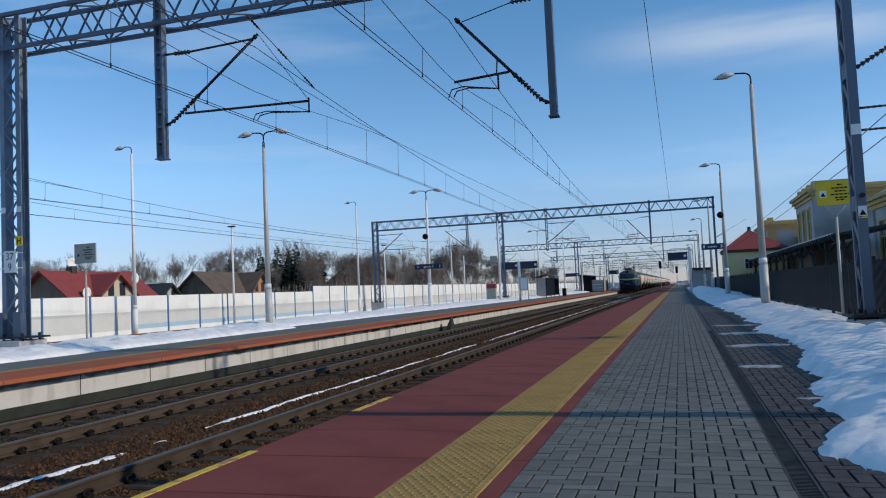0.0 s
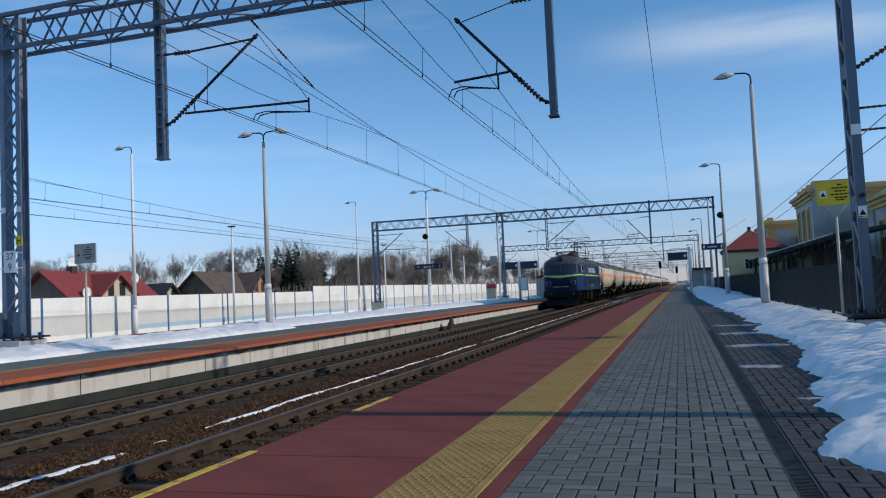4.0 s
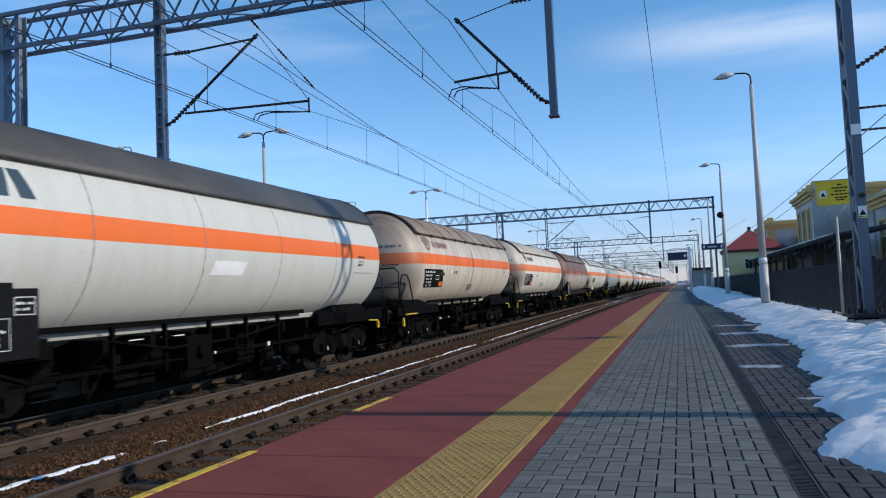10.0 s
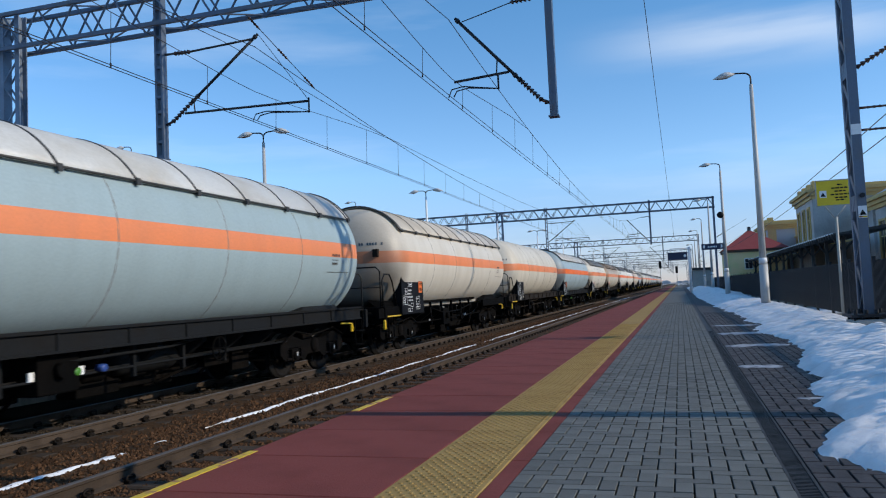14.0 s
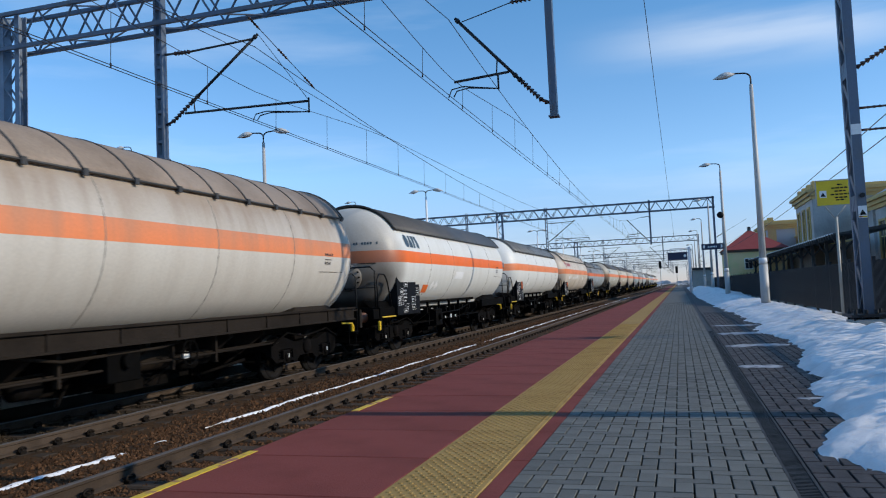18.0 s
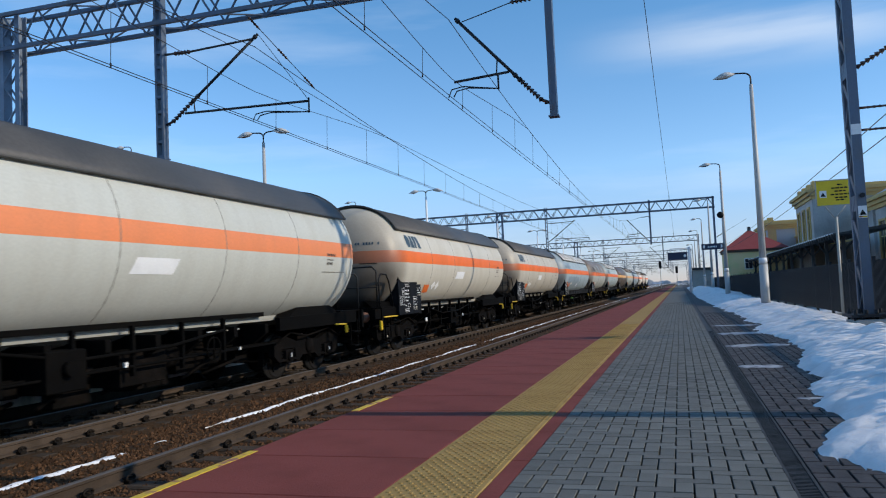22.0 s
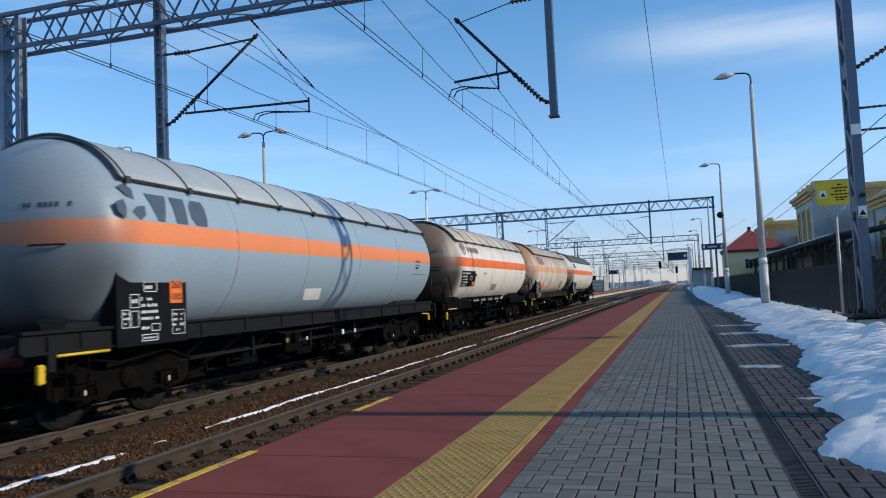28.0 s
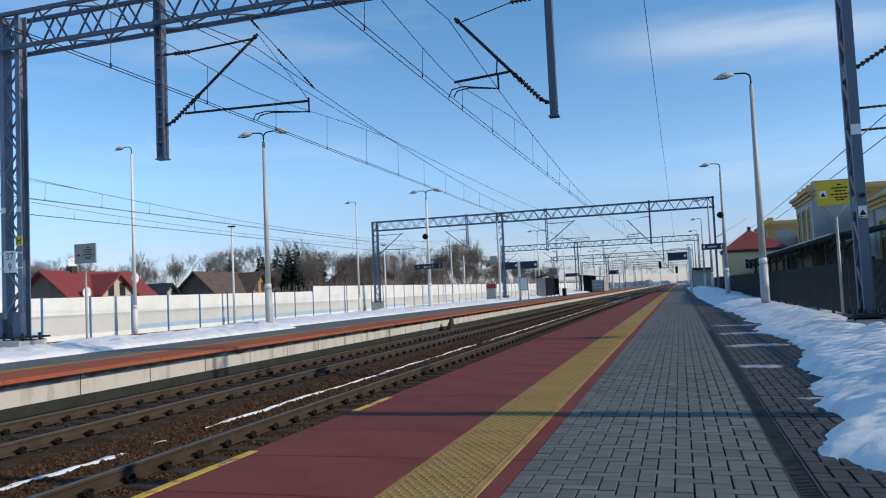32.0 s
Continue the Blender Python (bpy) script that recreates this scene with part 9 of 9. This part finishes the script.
def build_locomotive():
    lo = thing("electric_locomotive", (0, 0, 0), "blue electric freight locomotive with lime stripe, dusty dark bogies", "locomotive")
    # body shell
    bm = BM()
    zs = [1.3, 1.45, 1.6, 1.9, 2.2, 2.55, 2.8, 3.1, 3.45]
    loop = [(i, 1, 1) for i in range(9)] + [(i, -1, 1) for i in range(8, -1, -1)] + [(i, -1, -1) for i in range(1, 9)] + [(i, 1, -1) for i in range(8, 0, -1)]
    def ring(z):
        return [bm.verts.new(hull(i, z, e, 0, s)) for i, e, s in loop]
    rings = [ring(z) for z in zs]
    for a, b in zip(rings, rings[1:]):
        for k in range(len(loop)):
            f = bm.faces.new((a[k], a[(k + 1) % len(loop)], b[(k + 1) % len(loop)], b[k]))
            f.smooth = True
    bm.faces.new(rings[0])
    body = part("body", bm, M["loco_blue"], lo, "blue painted body shell")
    bm = BM()
    zs = [3.45, 3.53, 3.65, 3.77, 3.88, 3.98, 4.06, 4.12, 4.16, 4.18]
    rings = [[bm.verts.new(hull(i, z, e, 0.015, s)) for i, e, s in loop] for z in zs]
    for a, b in zip(rings, rings[1:]):
        for k in range(len(loop)):
            f = bm.faces.new((a[k], a[(k + 1) % len(loop)], b[(k + 1) % len(loop)], b[k]))
            f.smooth = True
    bm.faces.new(rings[-1])
    part("roof", bm, M["loco_roof"], lo, "dark weathered rounded roof")
    # grey-blue lower band
    for s in (-1, 1):
        bm = BM()
        flat_on_side(bm, -7.3, 7.3, 1.3, 1.72, s, 0.004)
        part("lower_band", bm, M["loco_band"], body, "dusty dark lower band")
    # lime stripe all round, widening under the windscreen
    for e in (1, -1):
        for s in (1, -1):
            bm = BM()
            hull_patch(bm, 3, 6, 2.5, 2.6, e, s)
            part("stripe", bm, M["loco_lime"], body, "lime green stripe")
            bm = BM()
            rows = []
            for i in range(0, 4):
                lo_z = 2.5 - 0.16 * (1 - i / 3) ** 1.3
                rows.append([bm.verts.new(hull(i, z, e, 0.006, s)) for z in (lo_z, 2.6 - 0.05 * (1 - i / 3))])
            for a, b in zip(rows, rows[1:]):
                bm.faces.new((a[0], b[0], b[1], a[1]))
            part("stripe", bm, M["loco_lime"], body, "lime green stripe")
    for s in (1, -1):
        bm = BM()
        flat_on_side(bm, -7.9, 7.9, 2.5, 2.6, s, 0.006)
        part("stripe", bm, M["loco_lime"], body, "lime green stripe")
        # windows of the cabs
        for e in (1, -1):
            bm = BM()
            hull_patch(bm, 4, 6, 2.78, 3.36, e, s, 0.012)
            part("cab_window", bm, M["glass"], body, "dark wrap-round corner window")
            bm = BM()
            flat_on_side(bm, *sorted((-e * 7.75, -e * 7.05)), 2.78, 3.36, s, 0.012)
            part("cab_window", bm, M["glass"], body, "dark cab side window")
            # door, its window, two upright handrails
            bm = BM()
            flat_on_side(bm, *sorted((-e * 6.45, -e * 5.65)), 1.5, 3.42, s, 0.012)
            dr = part("cab_door", bm, M["loco_blue"], body, "blue cab door")
            bm = BM()
            flat_on_side(bm, *sorted((-e * 6.27, -e * 5.85)), 2.75, 3.36, s, 0.02)
            part("door_window", bm, M["glass"], dr)
            for yy in (-e * 6.53, -e * 5.57):
                bm = BM()
                rod(bm, (s * 1.56, yy, 1.45), (s * 1.52, yy, 3.3), 0.018, seg=6)
                part("handrail", bm, M["chrome"], body)
            bm = BM()
            flat_on_side(bm, *sorted((-e * 5.35, -e * 4.1)), 2.68, 3.43, s, 0.008)
            part("upper_panel", bm, M["loco_grey"], body, "dark upper grille panel")
            bm = BM()
            flat_on_side(bm, *sorted((-e * 6.2, -e * 5.9)), 1.36, 1.48, s, 0.016)
            part("step_opening", bm, M["black"], body)
        for ya, yb in ((-5.23, -4.09), (-3.44, -2.26), (-1.95, -0.77), (-0.3, 0.46), (0.92, 2.09), (2.42, 3.56), (4.2, 5.46)):
            bm = BM()
            flat_on_side(bm, ya, yb, 1.78, 2.44, s, 0.01)
            gr = part("grille", bm, M["loco_grey"], body, "dark louvred grille panel")
            bm = BM()
            for k in range(9):
                z = 1.82 + k * 0.068
                box(bm, min(s * 1.505, s * 1.522), max(s * 1.505, s * 1.522), ya + 0.03, yb - 0.03, z, z + 0.03)
            part("louvres", bm, M["loco_grey"], gr)
        # owner's mark: a three-piece emblem and a row of rounded frames
        def side_poly(b_, pts, off=0.012):
            b_.faces.new([b_.verts.new((s * (1.5 * width_at(z) + off), y, z)) for y, z in pts])
        om = None
        for pts in ([(-2.31, 3.03), (-2.03, 3.22), (-1.83, 3.21), (-2.04, 3.02)], [(-2.31, 3.03), (-2.04, 3.02), (-1.73, 2.74), (-1.92, 2.74)],
                    [(-1.22, 2.97), (-1.5, 2.78), (-1.7, 2.79), (-1.49, 2.98)], [(-1.22, 2.97), (-1.49, 2.98), (-1.8, 3.26), (-1.61, 3.26)], [(-1.88, 3.0), (-1.765, 3.1), (-1.65, 3.0), (-1.765, 2.9)]):
            bm = BM()
            side_poly(bm, pts)
            if om is None:
                om = part("owner_mark", bm, M["white"], body, "white emblem of two bent blades round a small lozenge")
            else:
                part("mark_shape", bm, M["white"], om)
        for k in range(8):
            y0, w_, t_ = -0.93 + k * 0.463, 0.375, 0.055
            ring_o = [(y0 + 0.09, 2.82), (y0 + w_ - 0.09, 2.82), (y0 + w_, 2.9), (y0 + w_, 3.12), (y0 + w_ - 0.09, 3.2), (y0 + 0.09, 3.2), (y0, 3.12), (y0, 2.9)]
            ring_i = [(y0 + w_ / 2 + (y - y0 - w_ / 2) * (1 - 2 * t_ / w_), 3.01 + (z - 3.01) * (1 - 2 * t_ / 0.38)) for y, z in ring_o]
            bm = BM()
            for j in range(8):
                side_poly(bm, [ring_o[j], ring_o[(j + 1) % 8], ring_i[(j + 1) % 8], ring_i[j]])
            part("mark_shape", bm, M["white"], om, "white rounded frame shape")
        bm = BM()
        for k in range(14):
            if k not in (2, 5, 7, 11):
                flat_on_side(bm, -0.83 + k * 0.113, -0.76 + k * 0.113, 1.57, 1.74, s, 0.014)
        for k in range(5):
            flat_on_side(bm, -0.15 + k * 0.08, -0.1 + k * 0.08, 1.47, 1.52, s, 0.014)
        for k in range(9):
            flat_on_side(bm, 6.75 + k * 0.17, 6.86 + k * 0.17, 1.64, 1.84, s, 0.014)
        part("number_bars", bm, M["sign_grey"], body, "pale number bars")
        bm = BM()
        for y0 in (-0.95, 0.7):
            for qa, qb, qc, qd in ((0, 0.2, 0, 0.015), (0, 0.2, 0.115, 0.13), (0, 0.015, 0, 0.13), (0.185, 0.2, 0, 0.13)):
                flat_on_side(bm, y0 + qa, y0 + qb, 1.33 + qc, 1.33 + qd, s, 0.014)
        part("small_frame_mark", bm, M["sign_grey"], body, "small pale framed marks")
    # front faces: windscreens, headlights, buffers
    for e in (1, -1):
        for s in (1, -1):
            bm = BM()
            hull_patch(bm, 0, 3, 2.74, 3.4, e, s, 0.012)
            part("windscreen", bm, M["glass"], body, "dark windscreen pane")
            c = hull(2, 1.95, e, 0.0, s)
            bm = BM()
            lathe(bm, [(e * q, r_) for q, r_ in ((-0.1, 0.22), (0.1, 0.22), (0.14, 0.2), (0.14, 0.16), (0.1, 0.15))], "y", 22, (c.x, c.y - e * 0.02, c.z))
            hl = part("headlight", bm, M["chrome"], body, "round headlight with a bright rim")
            bm = BM()
            lathe(bm, [(-0.05, 0.02), (-0.05, 0.155), (0.105, 0.155), (0.135, 0.08), (0.14, 0.02)] if e > 0 else [(-0.14, 0.02), (-0.135, 0.08), (-0.105, 0.155), (0.05, 0.155), (0.05, 0.02)], "y", 18, (c.x, c.y - e * 0.0, c.z))
            part("lens", bm, M["lens"], hl)
            # darker skin over the nose: the front's shade and some grime in colour
            bm = BM()
            hull_patch(bm, 0, 3, 1.32, 2.34, e, s, 0.004)
            part("nose_plate", bm, M["loco_nose"], body, "dark blue nose with shade and grime put into its colour")
            bf = part("buffer", cached("buffer_loco", lambda: loco_buffer()), None, lo, "dark round buffer", at=Matrix.Translation((s * 0.875, -e * 9.05, 1.06)) @ Matrix.Rotation(0 if e < 0 else math.pi, 4, "Z"))
            bm = BM()
            rod(bm, (s * 1.3, -e * 9.02, 1.55), (s * 1.3, -e * 9.02, 2.3), 0.016, seg=6)
            part("handrail", bm, M["chrome"], body)
        bm = BM()
        rod(bm, (0, -e * 9.215, 2.72), (0, -e * 8.98, 3.42), 0.04, seg=6)
        part("window_post", bm, M["loco_blue"], body)
        bm = BM()
        c = hull(0, 3.78, e)
        lathe(bm, [(-0.35, 0.25), (0.45, 0.25), (0.6, 0.2)] if e < 0 else [(-0.6, 0.2), (-0.45, 0.25), (0.35, 0.25)], "y", 20, (0, c.y, 3.86))
        tl = part("roof_headlight", bm, M["loco_roof"], lo, "round roof headlight")
        bm = BM()
        lathe(bm, [(-0.4, 0.02), (-0.385, 0.12), (-0.36, 0.19), (-0.1, 0.19)] if e < 0 else [(0.1, 0.19), (0.36, 0.19), (0.385, 0.12), (0.4, 0.02)], "y", 18, (0, c.y, 3.86))
        part("lens", bm, M["lens"], tl)
        bm = BM()
        for k in range(9):
            box(bm, -0.62 + k * 0.14, -0.53 + k * 0.14, *sorted((-e * 9.19, -e * 9.2)), 1.62, 1.7)
        part("number_bars", bm, M["sign_grey"], body, "pale letter bars")
        bm = BM()
        ya, yb = sorted((-e * 9.05, -e * 8.6))
        box(bm, -1.42, 1.42, ya, yb, 0.82, 1.32, 0, 0.03)
        hexa(bm, [(-1.3, -e * 9.0, 0.22), (1.3, -e * 9.0, 0.22), (1.3, -e * 8.9, 0.22), (-1.3, -e * 8.9, 0.22), (-1.2, -e * 8.75, 0.8), (1.2, -e * 8.75, 0.8), (1.2, -e * 8.65, 0.8), (-1.2, -e * 8.65, 0.8)])
        part("buffer_beam", bm, M["black"], lo, "black buffer beam with plough")
        bm = BM()
        for q in (-0.55, 0.55, 0.75):
            tube(bm, [(q, -e * 9.06, 1.0), (q, -e * 9.25, 0.75), (q + 0.05, -e * 9.2, 0.5)], 0.025)
        box(bm, -0.06, 0.06, *sorted((-e * 9.05, -e * 9.45)), 0.98, 1.12)
        part("coupling", bm, M["black"], lo)
    # underbody boxes
    bm = BM()
    box(bm, -1.2, 1.2, -1.7, -0.5, 0.5, 1.3, 0, 0.03)
    part("equipment_box", bm, M["frame_dusk"], lo, "dusty dark equipment box")
    bm = BM()
    box(bm, -1.3, 1.3, -0.2, 1.9, 0.42, 1.3, 0, 0.03)
    part("equipment_box", bm, M["frame_dusk"], lo, "dusty dark equipment box")
    # roof equipment
    for s in (1, -1):
        for k in range(7):
            bm = BM()
            y = -3.4 + k * 1.05
            n = 6
            for j in range(n):
                z = 3.58 + j * 0.06
                x = 1.5 * width_at(z) + 0.03
                box(bm, min(s * (x - 0.03), s * x), max(s * (x - 0.03), s * x), y + 0.06, y + 0.97, z, z + 0.035)
            for yy in (y, y + 0.98):
                tube(bm, [(s * (1.5 * width_at(z) + 0.03), yy, z) for z in (3.5, 3.6, 3.72, 3.84, 3.96)], 0.03, 5)
            part("roof_vent", bm, M["roof_vent"], lo, "louvred roof vent")
    bm = BM()
    lathe(bm, [(4.0, 0.4), (4.66, 0.42), (4.68, 0.38), (4.68, 0.02)], "z", 22, (0.1, -1.13, 0))
    part("roof_drum", bm, M["loco_roof"], lo, "dark cylindrical drum")
    # insulated studs along the roof's edge
    for k in range(13):
        for q in (0.75, -0.75):
            bm = BM()
            rod(bm, (q, -3.4 + k * 0.6, 4.02), (q, -3.4 + k * 0.6, 4.2), 0.03, 0.02, seg=6)
            part("roof_stud", bm, M["loco_roof"], lo)
    bm = BM()
    box(bm, -0.35, 0.35, 1.2, 3.2, 4.1, 4.24, 0, 0.02)
    part("roof_box", bm, M["dark_steel"], lo, "flat dark resistor box")
    pantograph(lo, -4.9, False)
    pantograph(lo, 5.65, True)
    # mirrors
    for e in (1, -1):
        for s in (1, -1):
            bm = BM()
            box(bm, s * 1.62 - 0.03, s * 1.62 + 0.03, -e * 8.1 - 0.08, -e * 8.1 + 0.08, 2.85, 3.25, 0, 0.02)
            rod(bm, (s * 1.45, -e * 8.1, 3.2), (s * 1.62, -e * 8.1, 3.2), 0.015, seg=5)
            part("mirror", bm, M["black"], body)
    # bogies with three axles
    wheels = []
    for yb in (-5.35, 5.35):
        bg_ = part("bogie", cached("loco_bogie", loco_bogie), None, lo, at=(0, yb, 0))
        for d in (-1.75, 0, 1.75):
            wheels.append(part("wheelset", cached("loco_wheels", loco_wheels), None, bg_, at=(0, d, 0.62)))
            for s in (-1, 1):
                part("axle_box", cached("loco_axle_box", loco_axle_box), None, bg_, at=(s * 1.08, d, 0.62))
                for q in (-0.42, 0.42):
                    part("spring", cached("loco_spring", loco_spring), None, bg_, at=(s * 1.1, d + q, 0.62))
    # true length of the body; the bogies and buffers keep their shape
    k = 0.957
    for o in lo.children:
        y = o.matrix_basis.translation.y
        if o.name.split(".")[0] in ("bogie", "buffer"):
            o.matrix_basis = Matrix.Translation((0, (k - 1) * y - 9.2 * (1 - k), 0)) @ o.matrix_basis
        else:
            o.matrix_basis = Matrix.Translation((0, -9.2 * (1 - k), 0)) @ Matrix.Diagonal((1, k, 1, 1)) @ o.matrix_basis
    TRAIN.append((lo, 147.7 + 9.35, wheels, 0.62))


def loco_bogie():
    bm = BM()
    for s in (-1, 1):
        box(bm, s * 1.03 - 0.06, s * 1.03 + 0.06, -2.75, 2.75, 0.88, 1.12, 0, 0.02)
        for d in (-2.5, -0.87, 0.87, 2.5):
            box(bm, s * 1.05 - 0.06, s * 1.05 + 0.06, d - 0.22, d + 0.22, 0.4, 0.9, 0, 0.03)
            rod(bm, (s * 1.18, d, 0.55), (s * 1.18, d, 1.2), 0.07, seg=8)
        rod(bm, (s * 1.15, -2.6, 0.36), (s * 1.15, 2.6, 0.36), 0.03, seg=6)
        box(bm, s * 1.1 - 0.1, s * 1.1 + 0.1, -3.0, -2.7, 0.3, 0.95, 0, 0.02)
        box(bm, s * 1.1 - 0.1, s * 1.1 + 0.1, 2.7, 3.0, 0.3, 0.95, 0, 0.02)
    for d in (-2.6, -0.85, 0.85, 2.6):
        box(bm, -1, 1, d - 0.1, d + 0.1, 0.75, 1.05)
    return mesh_of("bogie", bm, M["bogie"])


def loco_wheels():
    bm = BM()
    rod(bm, (-1.1, 0, 0), (1.1, 0, 0), 0.1, seg=10)
    for s in (-1, 1):
        lathe(bm, [(s * 0.69, 0.1), (s * 0.685, 0.65), (s * 0.715, 0.65), (s * 0.725, 0.62), (s * 0.83, 0.615), (s * 0.83, 0.53), (s * 0.78, 0.5), (s * 0.77, 0.25), (s * 0.82, 0.2), (s * 0.82, 0.1)], "x", 32)
        for k in range(6):
            a = math.tau * k / 6
            box(bm, s * 0.8 - 0.02, s * 0.8 + 0.02, 0.38 * math.cos(a) - 0.05, 0.38 * math.cos(a) + 0.05, 0.38 * math.sin(a) - 0.05, 0.38 * math.sin(a) + 0.05)
    return mesh_of("wheelset", bm, M["wheel"])


def loco_axle_box():
    bm = BM()
    box(bm, -0.1, 0.1, -0.2, 0.2, -0.17, 0.2, 0, 0.03)
    lathe(bm, [(0.1, 0.14), (0.17, 0.12), (0.175, 0.02)], "x", 12)
    box(bm, -0.05, 0.07, -0.55, 0.55, -0.3, -0.2, 0, 0.02)
    return mesh_of("axle_box", bm, M["bogie"])


def loco_spring():
    bm = BM()
    tube(bm, [(0.085 * math.cos(t * math.tau * 5), 0.085 * math.sin(t * math.tau * 5), -0.18 + 0.42 * t) for t in (i / 40 for i in range(41))], 0.026, 5)
    return mesh_of("spring", bm, M["bogie"])


build_locomotive()
build_wagons()


def motions():
    """Keys the train, which rolls past at a steady pace, and the wheels while they are near."""
    for th, c, wheels, radius in TRAIN:
        walk(th, [(2.0 * k, Matrix.Translation((XB, c - travelled(2.0 * k), RAIL))) for k in range(17)])
        # the wheels roll frame by frame from 45 m before the camera to 8 m behind it
        t0 = max(0.0, (c - 45) / SPEED - 0.3)
        t1 = min(32.0, (c + 8) / SPEED)
        for w in wheels:
            base = w.matrix_basis.translation.copy()
            rows = [(0.0, Matrix.Translation(base))] if t0 > 0 else []
            f = frame(t0)
            while (f - 1) / FPS <= t1:
                t = (f - 1) / FPS
                a = (travelled(t) - travelled(t0)) / radius
                rows.append((t, Matrix.Translation(base) @ Matrix.Rotation(a, 4, "X")))
                f += 1
            walk(w, rows + [(32.0, rows[-1][1])])
build_pavers(PF)
motions()
